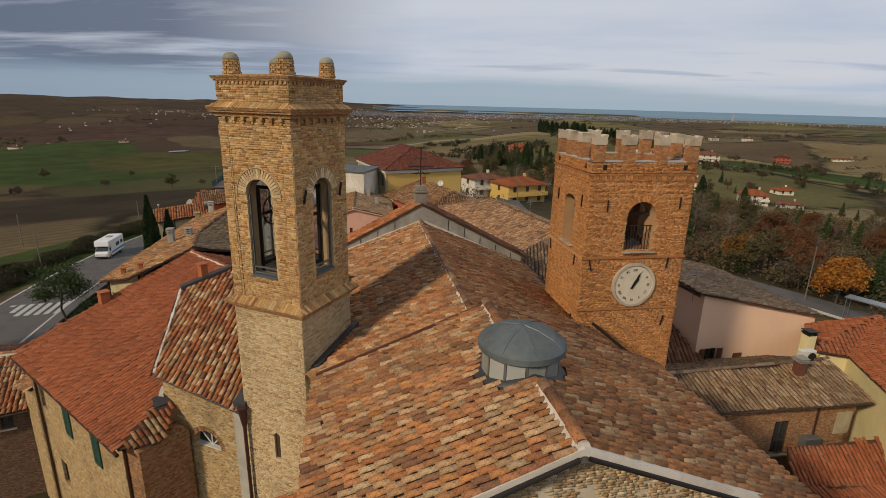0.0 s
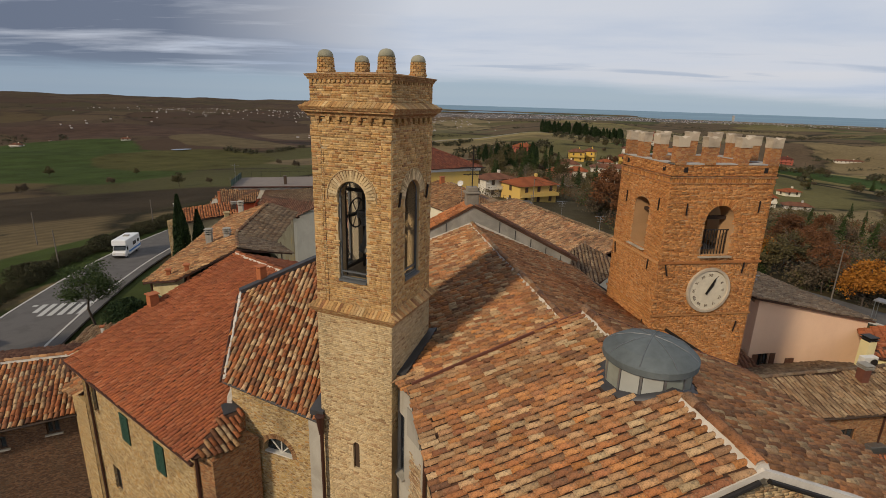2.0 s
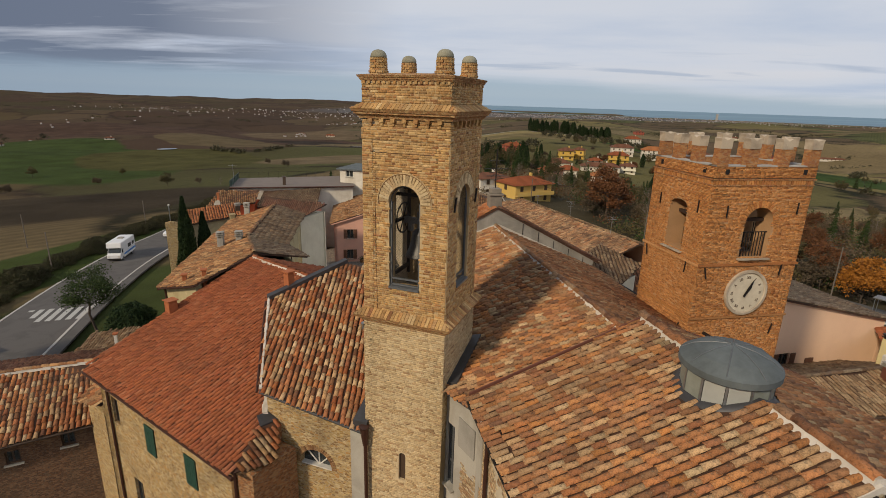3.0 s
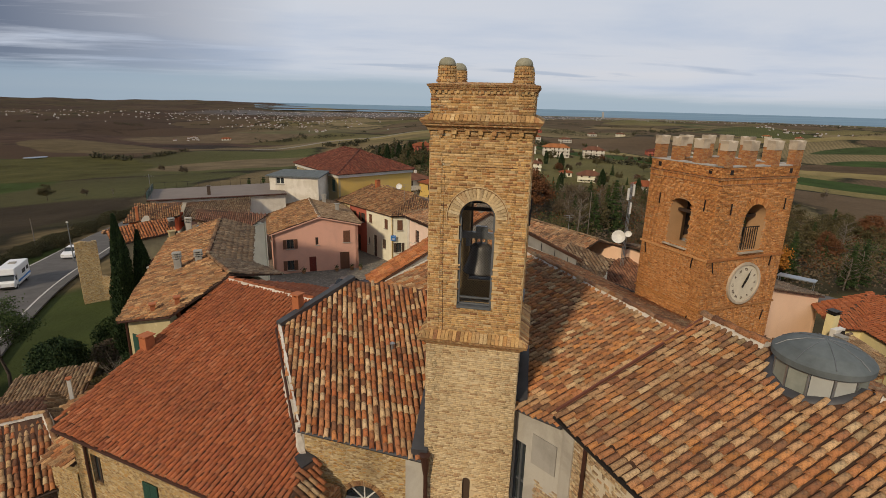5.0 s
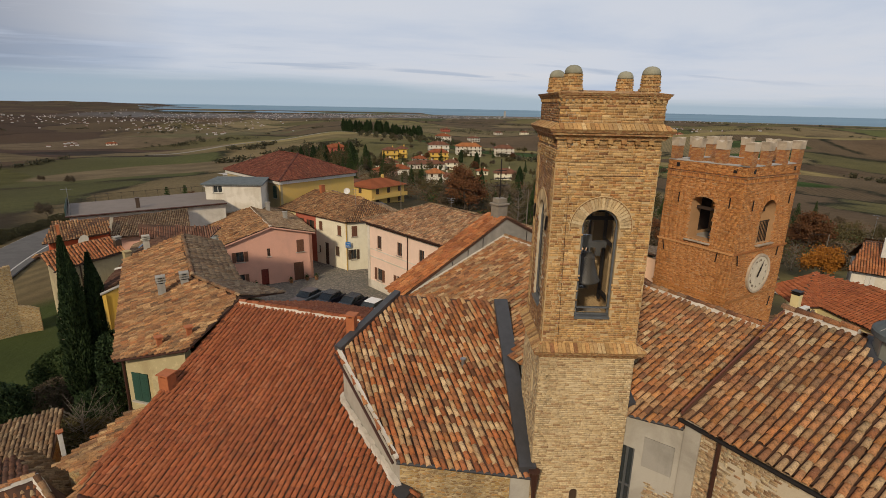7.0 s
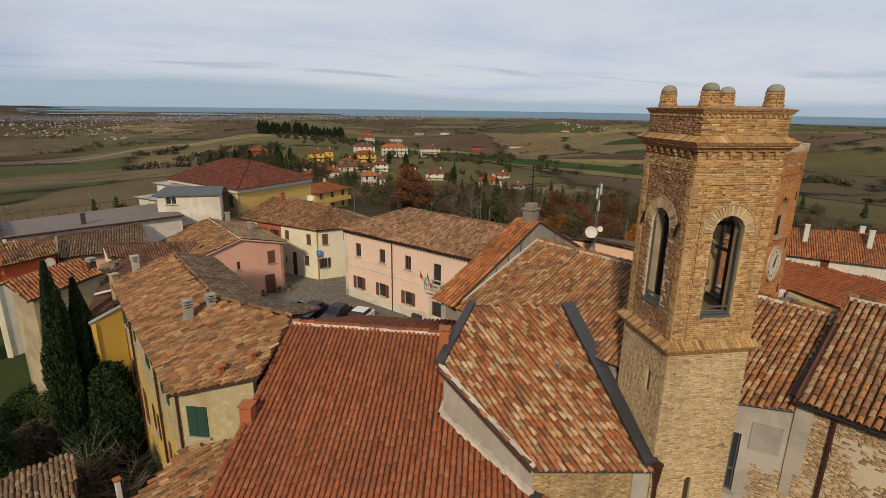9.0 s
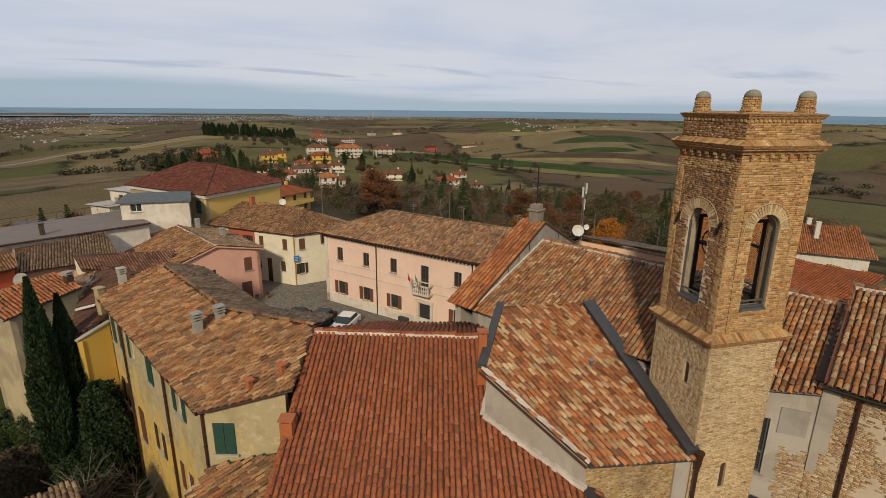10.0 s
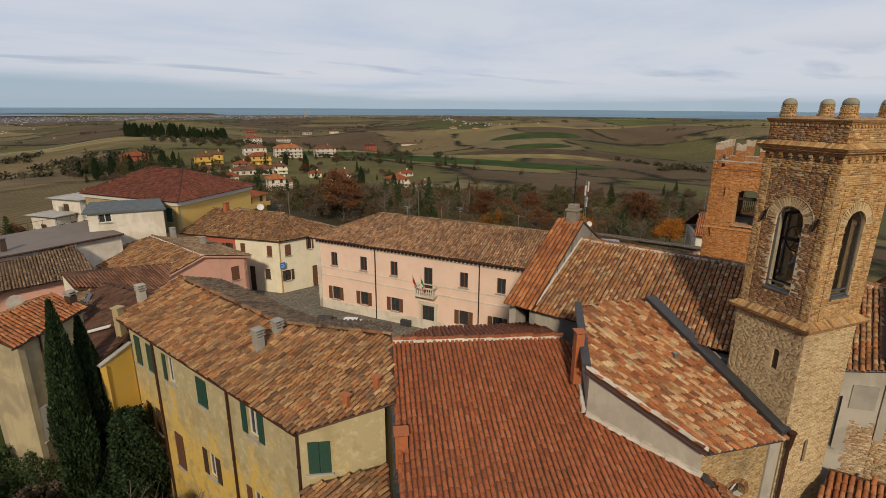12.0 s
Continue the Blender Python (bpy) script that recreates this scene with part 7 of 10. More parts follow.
chimney(-32.3, 66.8, 5.4, 7.3, 0.26, 0.26, 5, "terracotta", "slim red clay chimney beside the red wall")
b = Build()
b.tube([(-32.6, 73.2, 7.0), (-32.6, 73.2, 10.2)], 0.025, 6)
b.tube([(-33.2, 73.2, 10.0), (-32.0, 73.2, 10.0)], 0.016, 5)
part("aerial", b, "steel", white_b)
hedge = thing("shade_net", "green shade netting along the terrace end", "netting")
b = Build()
b.prism([(-32.95, 72.4, 7.15), (-34.6, 80.3, 7.15), (-34.6, 80.3, 8.0), (-32.95, 72.4, 8.0)], (0.04, 0, 0))
part("net", b, "shutter_green", hedge)

# ---- low houses between the yellow house and the terrace building ----
def lean_house(name, label, corners, z0, z1, wall_m, slopes, key, seed, openings=()):
    hs = thing(name, label, "house")
    house_walls(hs, corners, z0, z1, wall_m, openings)
    for i, s in enumerate(slopes):
        tiled_slope(hs, s, key if isinstance(key, str) else key[i], seed + i, 0.24, 0.4, fine=False, jitter=1.3)
    return hs


lean_house("grey_roof_house", "low pink house with a grey ribbed tile roof below the terrace", [(-28.0, 69.9), (-20.6, 69.9), (-20.9, 74.6), (-28.4, 73.2)], GZ - 1, 4.95, "plaster_pink",
           [[(-28.35, 69.2, 5.0), (-20.35, 69.1, 5.35), (-20.95, 74.9, 6.8), (-28.6, 73.4, 6.55)]], "grey", 300)
red_w = lean_house("red_walled_house", "low house with a bright red wall and patched tan tiles", [(-33.2, 66.6), (-28.6, 69.0), (-28.8, 72.0), (-33.4, 71.0)], 3.9, 5.6, "plaster_scarlet",
           [[(-33.6, 65.9, 5.65), (-28.3, 68.5, 5.75), (-28.6, 71.6, 7.0), (-33.6, 70.4, 6.9)]], "tan", 301)
house_walls(red_w, [(-33.2, 66.6), (-28.6, 69.0), (-28.8, 72.0), (-33.4, 71.0)], GZ - 3, 3.9, "plaster_cream", thick=0.33)
sheet_h = lean_house("red_sheet_house", "small house with a plain reddish ribbed lean-to roof", [(-23.4, 57.9), (-19.3, 55.0), (-17.2, 59.4), (-23.6, 60.0)], GZ - 1, 6.9, "plaster_cream", [], "brown", 302)
b = Build()
b.prism([(-23.55, 57.6, 6.9), (-24.0, 59.6, 6.9), (-24.0, 59.4, 8.3), (-23.6, 57.7, 7.6)], (0.3, 0.05, 0))
part("wall", b, "plaster_cream", sheet_h)
tiled_slope(sheet_h, [(-23.65, 57.4, 7.62), (-18.6, 53.9, 7.35), (-16.8, 58.6, 7.9), (-24.05, 59.6, 8.45)], "brown", 303, 0.2, 0.9, fine=False, jitter=0.2)
cream_c = lean_house("peeling_cream_house", "old cream house with peeling plaster and a patched orange tile roof", [(-27.7, 48.9), (-24.15, 51.75), (-25.7, 54.6), (-29.2, 51.7)], GZ - 4, 7.75, "plaster_peeling",
           [[(-27.9, 48.55, 7.68), (-23.85, 51.75, 7.98), (-25.3, 53.9, 8.72), (-29.3, 50.65, 8.42)], [(-25.3, 53.9, 8.72), (-29.3, 50.65, 8.42), (-30.2, 52.3, 7.8), (-26.3, 55.4, 8.0)]], ("orange", "tan"), 304,
           [(0, 0.9, 1.1, 1.2, 3.4, "shut", "frame_white", "frame_white")])
gutter(cream_c, [(-27.95, 48.45, 7.58), (-23.85, 51.68, 7.9)], 0.06, "frame_dark")
downpipe(cream_c, -26.6, 49.72, -3, 7.6, 0.06, "frame_dark")
dark_h = lean_house("dark_lean_to_house", "low house with a dark brown lean-to roof and a roof light", [(-24.5, 46.2), (-22.9, 47.4), (-19.4, 50.2), (-19.0, 56.5), (-23.4, 57.6)], GZ - 3, 6.4, "plaster_cream",
           [[(-24.75, 45.75, 6.55), (-22.85, 46.75, 7.35), (-20.3, 50.0, 8.35), (-22.2, 57.9, 7.7), (-24.1, 52.0, 6.95)], [(-24.1, 52.0, 6.95), (-22.2, 57.9, 7.7), (-24.2, 58.2, 6.9)], [(-20.3, 50.0, 8.35), (-18.6, 54.8, 7.0), (-20.5, 58.0, 7.0), (-22.2, 57.9, 7.7)]], ("umber", "grey", "umber"), 306)
b = Build()
b.prism([(-24.45, 49.55, 7.06), (-23.35, 48.35, 7.55), (-23.25, 48.45, 7.62), (-24.35, 49.68, 7.12)], (0, 0, 0.07))
part("flashing", b, "frame_white", dark_h, "pale metal flashing strip")
b = Build()
b.prism([(-23.35, 54.6, 7.28), (-22.9, 55.6, 7.5), (-23.2, 56.0, 7.38), (-23.6, 55.0, 7.16)], (0, 0, 0.12))
part("roof_light", b, "glass", dark_h)
ochre_h = thing("ochre_house", "bright ochre annexe with a pale coping beside the yellow house", "house")
house_walls(ochre_h, [(-24.5, 45.43), (-22.8, 46.3), (-22.9, 47.2), (-24.45, 46.38)], GZ - 3, 6.45, "plaster_ochre", thick=0.2)
b = Build()
b.prism([(-24.6, 45.33, 6.5), (-22.75, 46.2, 7.05), (-22.75, 46.2, 7.13), (-24.6, 45.33, 6.58)], (-0.1, 0.3, 0))
part("coping", b, "concrete", ochre_h)
b = Build()
b.prism([(-24.5, 45.43, 6.45), (-22.8, 46.3, 6.45), (-22.8, 46.3, 7.05)], (-0.1, 0.25, 0))
part("wall", b, "plaster_ochre", ochre_h)
chimney(-23.0, 47.2, 6.4, 9.05, 0.42, 0.42, 30, "plaster_olive", "weathered mustard chimney rising beside the yellow gable")
chimney(-21.66, 47.25, 8.8, 9.75, 0.42, 0.42, 10, "plaster_greywhite", "pale chimney with a slotted cowl above the dark roof", slats=3)
chimney(-24.5, 52.5, 8.0, 8.75, 0.46, 0.46, 30, "frame_dark", "dark chimney with pale cap on the orange roof", slats=2, cap="cement")
sd = thing("satellite_dish", "grey satellite dish on the small house roof", "satellite dish")
for o in dish.children:
    c = o.copy()
    scene.collection.objects.link(c)
    c.parent = sd
for c in sd.children:
    c.data = c.data.copy()
    c.data.materials[0] = MATS["cement"]
sd.matrix_world = pose(-27.1, 54.2, 8.45, 62, 0, -30) @ Matrix.Scale(1.05, 4)

porch = thing("porch", "low stone porch with an orange tiled lean-to roof against the church", "porch")
tiled_slope(porch, [ch(8.35, 5.85, 6.15), ch(4.6, 5.85, 6.35), ch(4.6, 8.6, 5.0), ch(8.9, 8.6, 4.85)], "orange", 311, 0.22, 0.37, jitter=0.8)
b = Build()
b.prism([ch(8.3, 5.9, -2), ch(4.7, 5.9, -2), ch(4.7, 8.3, -2), ch(8.7, 8.3, -2)], (0, 0, 6.6))
part("wall", b, "stone_ochre", porch)
sacristy = lean_house("sacristy", "small pale walled sacristy with a dark tiled roof behind the nave", [(4.9, 33.9), (6.8, 31.9), (9.0, 34.2), (7.3, 36.6)], -1.2, 8.5, "plaster_cream",
                      [[(4.4, 34.3, 9.2), (6.85, 31.5, 8.6), (9.3, 34.1, 9.3), (7.3, 37.0, 9.9)]], "grey", 309)

# ---- houses on the other side of the church ----
low = thing("brick_outbuilding", "low brick building with a mossy tile roof behind the church", "house")
L0, L1 = V(12.6, 22.1, 0), V(22.0, 23.6, 0)
lu = unit(L1 - L0)
ln = V(lu[1], -lu[0], 0)
house_walls(low, [tuple((L0 + lu * 0.2 - ln * 0.5)[:2]), tuple((L1 - ln * 0.5)[:2]), tuple((L1 - ln * 5.5)[:2]), tuple((L0 + lu * 0.2 - ln * 5.5)[:2])], -2.5, [5.35, 4.5, 4.5, 4.5], "brick_wall",
            [(0, 1.9, 0.7, 3.3, 3.95, "plain", BR), (0, 5.15, 0.9, 2.3, 4.25, "plain", BR)])
tiled_slope(low, [L0 + V(0, 0, 5.45), L1 + lu * 0.3 + V(0, 0, 5.45), L1 + lu * 0.1 - ln * 2.8 + V(0, 0, 6.25), L0 - lu * 1.2 - ln * 2.2 + V(0, 0, 6.25)], "grey", 320, 0.225, 0.37, jitter=1.1, wide=0.74)
tiled_slope(low, [L1 + lu * 0.1 - ln * 2.8 + V(0, 0, 6.25), L0 - lu * 1.2 - ln * 2.2 + V(0, 0, 6.25), L0 - lu * 0.5 - ln * 6.2 + V(0, 0, 4.6), L1 - ln * 6.2 + V(0, 0, 4.6)], "grey", 321, 0.225, 0.37, jitter=1.3)
ridge_caps(low, L0 - lu * 1.2 - ln * 2.2 + V(0, 0, 6.3), L1 + lu * 0.1 - ln * 2.8 + V(0, 0, 6.3), "grey", 322, 0.24, 0.4, False)
gutter(low, [L0 + V(0, 0, 5.32), L1 + lu * 0.3 + V(0, 0, 5.32)], 0.07, "frame_dark")
downpipe(low, *(L0 + lu * 7.2 - ln * 0.42)[:2], 2.4, 5.3, 0.05)
b = Build()
b.box(L0 + lu * 8.9 - ln * 0.49 + V(0, 0, 3.9), lu, ln, (0, 0, 1), 0.9, 0.04, 1.3)
part("plaster_patch", b, "plaster_peeling", low)
flue = thing("roof_flue", "red metal flue with a pale slatted cowl on the mossy roof", "flue")
b = Build()
b.box((19.2, 25.05, 6.45), lu, ln, (0, 0, 1), 0.42, 0.42, 0.75)
part("flue_pipe", b, "rust_board", flue)
for j in range(3):
    b = Build()
    b.box((19.2, 25.05, 6.87 + j * 0.09), lu, ln, (0, 0, 1), 0.56, 0.56, 0.045)
    part("slat", b, "cement", flue)
ac = thing("air_conditioner", "white air conditioning unit on the roof beside the pale chimney", "air conditioner")
b = Build()
b.box((20.3, 26.2, 6.62), lu, ln, (0, 0, 1), 0.9, 0.35, 0.65)
part("casing", b, "frame_white", ac, bevel=0.03)
b = Build()
c = V(20.45, 26.2, 6.62) + ln * 0.19
b.prism([c + lu * 0.24 * math.cos(q) + V(0, 0, 0.24 * math.sin(q)) for q in np.linspace(0, 2 * math.pi, 17)[:-1]], ln * 0.02)
part("fan_grille", b, "iron", ac)
chimney(21.06, 27.3, 5.8, 7.35, 0.52, 0.52, 9, "plaster_lemon", "pale yellow chimney with a dark cap", slats=2, cap="iron")
rose = thing("rose_house", "rose plastered house with an old tile roof beside the clock tower", "house")
house_walls(rose, [(15.9, 29.4), (24.3, 31.1), (22.0, 41.0), (13.6, 39.4)], -2.5, [6.3, 6.3, 6.3, 8.5], "plaster_rosewall", [(0, 1.1, 0.8, 4.2, 5.2, "open", "shutter_brown"), (0, 3.05, 0.62, 4.1, 4.75, "shut", "shutter_brown")])
b = Build()
b.prism([(15.9, 29.4, 6.3), (24.1, 31.05, 6.3), (24.1, 31.05, 6.95), (15.9, 29.4, 8.9)], (-0.07, 0.34, 0))
part("wall", b, "plaster_rosewall", rose)
tiled_slope(rose, [(15.5, 29.1, 9.0), (24.5, 30.95, 6.95), (22.2, 41.3, 6.95), (13.2, 39.6, 9.0)], "grey", 330, 0.23, 0.38, jitter=1.3)
rose2 = thing("rose_annexe", "lower rose plastered annexe under a dark tiled roof", "house")
house_walls(rose2, [(11.4, 27.5), (15.8, 28.4), (13.6, 39.0), (9.3, 38.0)], -2.5, [4.5, 4.7, 7.3, 4.5], "plaster_rosewall")
tiled_slope(rose2, [(11.2, 27.0, 4.6), (16.0, 28.0, 4.9), (13.8, 39.3, 7.9), (9.0, 38.2, 7.3)], "brown", 332, 0.23, 0.38, jitter=1.3)
rose3 = thing("churchyard_wall", "long rose plastered wall with a tiled coping behind the church", "wall")
for (x0, y0), (x1, y1) in (((12.5, 44.6), (14.6, 39.9)),):
    p, q = V(x0, y0, 0), V(x1, y1, 0)
    u = unit(q - p)
    n = V(u[1], -u[0], 0)
    b = Build()
    b.prism([p + V(0, 0, -2), q + V(0, 0, -2), q + V(0, 0, 8.2), p + V(0, 0, 8.2)], n * 0.4)
    part("wall", b, "plaster_rosewall", rose3)
    tiled_slope(rose3, [p - n * 0.2 + V(0, 0, 8.15), q - n * 0.2 + V(0, 0, 8.15), q + n * 0.6 + V(0, 0, 8.5), p + n * 0.6 + V(0, 0, 8.5)], "tan", 333, 0.23, 0.38)
yb = thing("pale_yellow_house", "pale yellow house with a red tile roof beyond the outbuilding", "house")
house_walls(yb, [(22.1, 20.6), (30.5, 24.5), (27.5, 32.0), (21.75, 27.7), (23.45, 27.15)], -2.5, 6.2, "plaster_lemon")
A_, B0, C0, T0 = V(21.6, 27.55, 6.28), V(23.35, 26.95, 6.28), V(21.75, 20.3, 6.28), V(27.2, 30.0, 7.5)
n0 = unit(np.cross(B0 - C0, T0 - C0))
D0 = V(26.2, 19.6, 0)
D0[2] = C0[2] - ((D0 - C0)[:2] @ n0[:2]) / n0[2]
tiled_slope(yb, [B0, C0, D0, T0], "red", 335, 0.22, 0.37, jitter=0.8)
tiled_slope(yb, [A_, B0, T0], "red", 336, 0.22, 0.37, jitter=0.8)
tiled_slope(yb, [A_, T0, V(23.6, 31.0, 6.4)], "red", 334, 0.22, 0.37, jitter=0.8)
b = Build()
for p, q in ((A_, B0), (B0, C0)):
    b.tube([p - V(0, 0, 0.08), q - V(0, 0, 0.08)], 0.07, 6)
part("gutter", b, "pipe_brown", yb)
court = thing("courtyard_roof", "low red tiled lean-to roof in the courtyard", "shed")
tiled_slope(court, [(17.2, 21.2, 2.2), (24.0, 21.6, 2.4), (23.2, 23.3, 3.5), (17.6, 22.5, 3.4)], "red", 337, 0.22, 0.37)
tiled_slope(court, [(14.5, 14.5, 1.4), (22.0, 16.0, 1.4), (24.0, 21.4, 2.3), (17.2, 21.0, 2.2)], "red", 338, 0.22, 0.37)
b = Build()
b.prism([(14.8, 15.0, -2.5), (21.8, 16.3, -2.5), (23.2, 23.2, -2.5), (18.2, 22.6, -2.5)], (0, 0, 3.4))
part("wall", b, "plaster_greywhite", court)
ac2 = thing("air_conditioner", "grey air conditioner hung on the brick outbuilding wall", "air conditioner")
b = Build()
c = L0 + lu * 6.95 - ln * 0.26
b.box(c + V(0, 0, 3.0), lu, ln, (0, 0, 1), 0.95, 0.42, 0.75)
part("casing", b, "steel", ac2, bevel=0.03)
far_white = thing("white_row_house", "long white house with balconies under an orange tile roof", "house")
house_walls(far_white, [(59.5, 44.5), (68.5, 30.0), (76.0, 34.5), (67.0, 49.0)], -7, -0.1, "plaster_white", [(0, s, 1.0, -2.2, -0.4, "shut", "shutter_red" if s == 5.5 else "frame_white") for s in (2.0, 5.5, 9.0, 12.5, 15.5)], thick=0.4)
tiled_slope(far_white, [(58.6, 44.6, -0.15), (68.3, 29.0, -0.15), (72.2, 33.2, 3.3), (63.3, 45.8, 3.3)], "orange", 340, 0.3, 0.45, fine=False, jitter=0.6)
tiled_slope(far_white, [(72.2, 33.2, 3.3), (63.3, 45.8, 3.3), (67.5, 49.8, -0.15), (77.0, 34.4, -0.15)], "orange", 341, 0.3, 0.45, fine=False, jitter=0.6)
b = Build()
b.prism([(58.9, 44.2, -3.0), (67.9, 29.7, -3.0), (68.9, 30.3, -3.0), (59.9, 44.8, -3.0)], (0, 0, 0.6))
part("balcony", b, "plaster_white", far_white)
for x, y in ((62.6, 43.0), (66.6, 36.6), (68.6, 38.5)):
    chimney(x, y, 2.3, 4.1, 0.6, 0.6, 30, "frame_white", "white rendered chimney on the orange roof", slats=1, cap="frame_white", group="white chimneys")

# ---- low tiled houses below the rectory ----
barn = thing("low_stone_house", "low stone house with a hipped mottled tile roof below the rectory", "house")
tiled_slope(barn, [(-28.5, 20.9, 3.05), (-21.75, 24.85, 3.05), (-23.9, 28.0, 4.7), (-31.5, 25.0, 4.75)], "chap", 350, 0.24, 0.38, jitter=1.3)
tiled_slope(barn, [(-23.9, 28.0, 4.7), (-31.5, 25.0, 4.75), (-33.5, 29.5, 3.3), (-26.0, 31.9, 3.3)], "brown", 351, 0.24, 0.38, jitter=1.3)
tiled_slope(barn, [(-21.75, 24.85, 3.05), (-21.3, 26.2, 3.1), (-23.0, 30.3, 3.2), (-26.0, 31.9, 3.3), (-23.9, 28.0, 4.7)], "grey", 352, 0.24, 0.38, jitter=1.3)
ridge_caps(barn, (-23.9, 28.0, 4.78), (-31.5, 25.0, 4.82), "tan", 353, 0.26, 0.4)
ridge_caps(barn, (-21.75, 24.85, 3.12), (-23.9, 28.0, 4.78), "tan", 354, 0.26, 0.4)
house_walls(barn, [(-32.5, 19.6), (-22.1, 25.1), (-24.5, 30.9), (-32.8, 28.8)], -3.5, 3.0, "brick_dark", [(0, 10.3, 0.6, 1.9, 2.6, "plain", BR), (0, 8.0, 0.6, 1.6, 2.3, "plain", BR)])
gutter(barn, [(-28.5, 20.8, 2.98), (-21.7, 24.75, 2.98)], 0.07, "frame_dark")
annex = thing("small_annexe", "small stone annexe with a short tile roof against the rectory", "house")
tiled_slope(annex, [(-22.4, 24.3, 4.6), (-20.7, 23.3, 5.0), (-19.6, 25.8, 6.3), (-21.6, 26.9, 5.6)], "tan", 355, 0.23, 0.37, jitter=1.3)
b = Build()
b.prism([(-22.2, 24.6, -3), (-20.7, 23.5, -3), (-19.8, 25.6, -3), (-21.5, 26.7, -3)], (0, 0, 7.4))
part("wall", b, "stone_ochre", annex)
annex2 = thing("side_annexe", "narrow tan tiled roof along the rectory's west side", "house")
tiled_slope(annex2, [(-23.2, 28.3, 4.8), (-20.3, 24.8, 6.0), (-18.0, 28.0, 6.7), (-20.6, 30.1, 5.8)], "tan", 356, 0.23, 0.37, jitter=1.3)
b = Build()
b.prism([(-22.9, 28.4, -3), (-20.3, 25.1, -3), (-18.0, 28.0, -3), (-20.5, 29.9, -3)], (0, 0, 7.5))
part("wall", b, "stone_ochre", annex2)
chimney(-23.1, 28.9, 5.0, 5.95, 0.17, 0.17, 20, "frame_white", "slim white chimney with a red clay cap", slats=1, cap="terracotta")
shed = thing("ruined_shed", "old shed under weathered grey-brown tiles in a thicket", "shed")
tiled_slope(shed, [(-30.5, 34.3, 1.0), (-25.2, 33.6, 1.9), (-25.5, 37.4, 2.6), (-30.8, 38.0, 1.6)], "grey", 360, 0.23, 0.37, jitter=1.5, down=(0.1, -1, 0))
b = Build()
b.prism([(-30.2, 34.6, -3), (-25.5, 34.0, -3), (-25.8, 37.1, -3), (-30.5, 37.7, -3)], (0, 0, 4.1))
part("wall", b, "brick_wall", shed)
# tall fragment of the old town wall
frag = thing("old_town_wall", "square ochre brick stump of the old town wall on the lawn", "wall")
fa, fb, fc, fd = V(-38.2, 64.4, 0), V(-36.35, 65.35, 0), V(-37.2, 67.1, 0), V(-39.05, 66.15, 0)
for p, q, zs in ((fa, fb, (3.75, 3.95, 3.7, 3.85)), (fb, fc, (3.8, 3.5, 3.6, 3.2)), (fc, fd, (3.2, 3.4, 3.0, 3.3)), (fd, fa, (3.3, 3.6, 3.5, 3.75))):
    n2 = unit(V((q - p)[1], -(q - p)[0], 0))
    ts = (0.0, 0.3, 0.7, 1.0)
    b = Build()
    b.prism([p + V(0, 0, -4.4)] + [p + (q - p) * t + V(0, 0, z) for t, z in zip(ts, zs)] + [q + V(0, 0, -4.4)], -n2 * 0.4)
    part("wall", b, "stone_ochre", frag)
b = Build()
b.prism([(-36.4, 65.3, -4.4), (-36.4, 65.3, -0.4), (-35.6, 65.42, -0.6), (-34.8, 65.55, -1.0), (-34.8, 65.55, -4.4)], (-0.1, 0.5, 0))
part("wall", b, "stone_ochre", frag)

# ---- land, sea, road ----
LR = [0, 45, 100, 200, 350, 550, 900, 1500, 1950, 2300, 4900]
LA = [-75, -40, -22, -8, 3, 11, 19, 27, 45, 57, 72, 110]
LH = [[-2, -3, -5.5, -15, -26, -32, -33, -24, -18, -13, 2],
      [-2, -3, -6, -15, -26, -32, -31, -26, -20, -15, -4],
      [-2, -2.5, -5, -13, -24, -29, -31, -28, -25, -24, -19],
      [-1.5, -2, -4, -11, -22, -27, -30, -27, -19, -17.4, -17.5],
      [-1.5, -1.8, -4, -10, -19, -21, -28, -25, -18.5, -17.4, -32],
      [-1.5, -1.6, -4, -9, -17, -10.5, -19, -21, -17.6, -17.4, -32],
      [-1.5, -1.8, -4.5, -12, -19, -13, -22, -20, -17.6, -17.4, -36],
      [-1.5, -2, -5, -15, -21, -23, -24, -19, -17.4, -26, -45],
      [-1.5, -2.5, -7, -17, -24, -22, -12, -17, -17.4, -28, -45],
      [-1.5, -2.5, -7, -18, -25, -18, -4.5, -14, -17.4, -28, -45],
      [-1.5, -2.5, -7, -18, -25, -20, -7, -15, -17.4, -28, -45],
      [-1.5, -2.5, -7, -18, -26, -29, -20, -18, -17.4, -28, -45]]
LO = (-5.0, 30.0)


def smooth(t):
    return t * t * (3 - 2 * t)


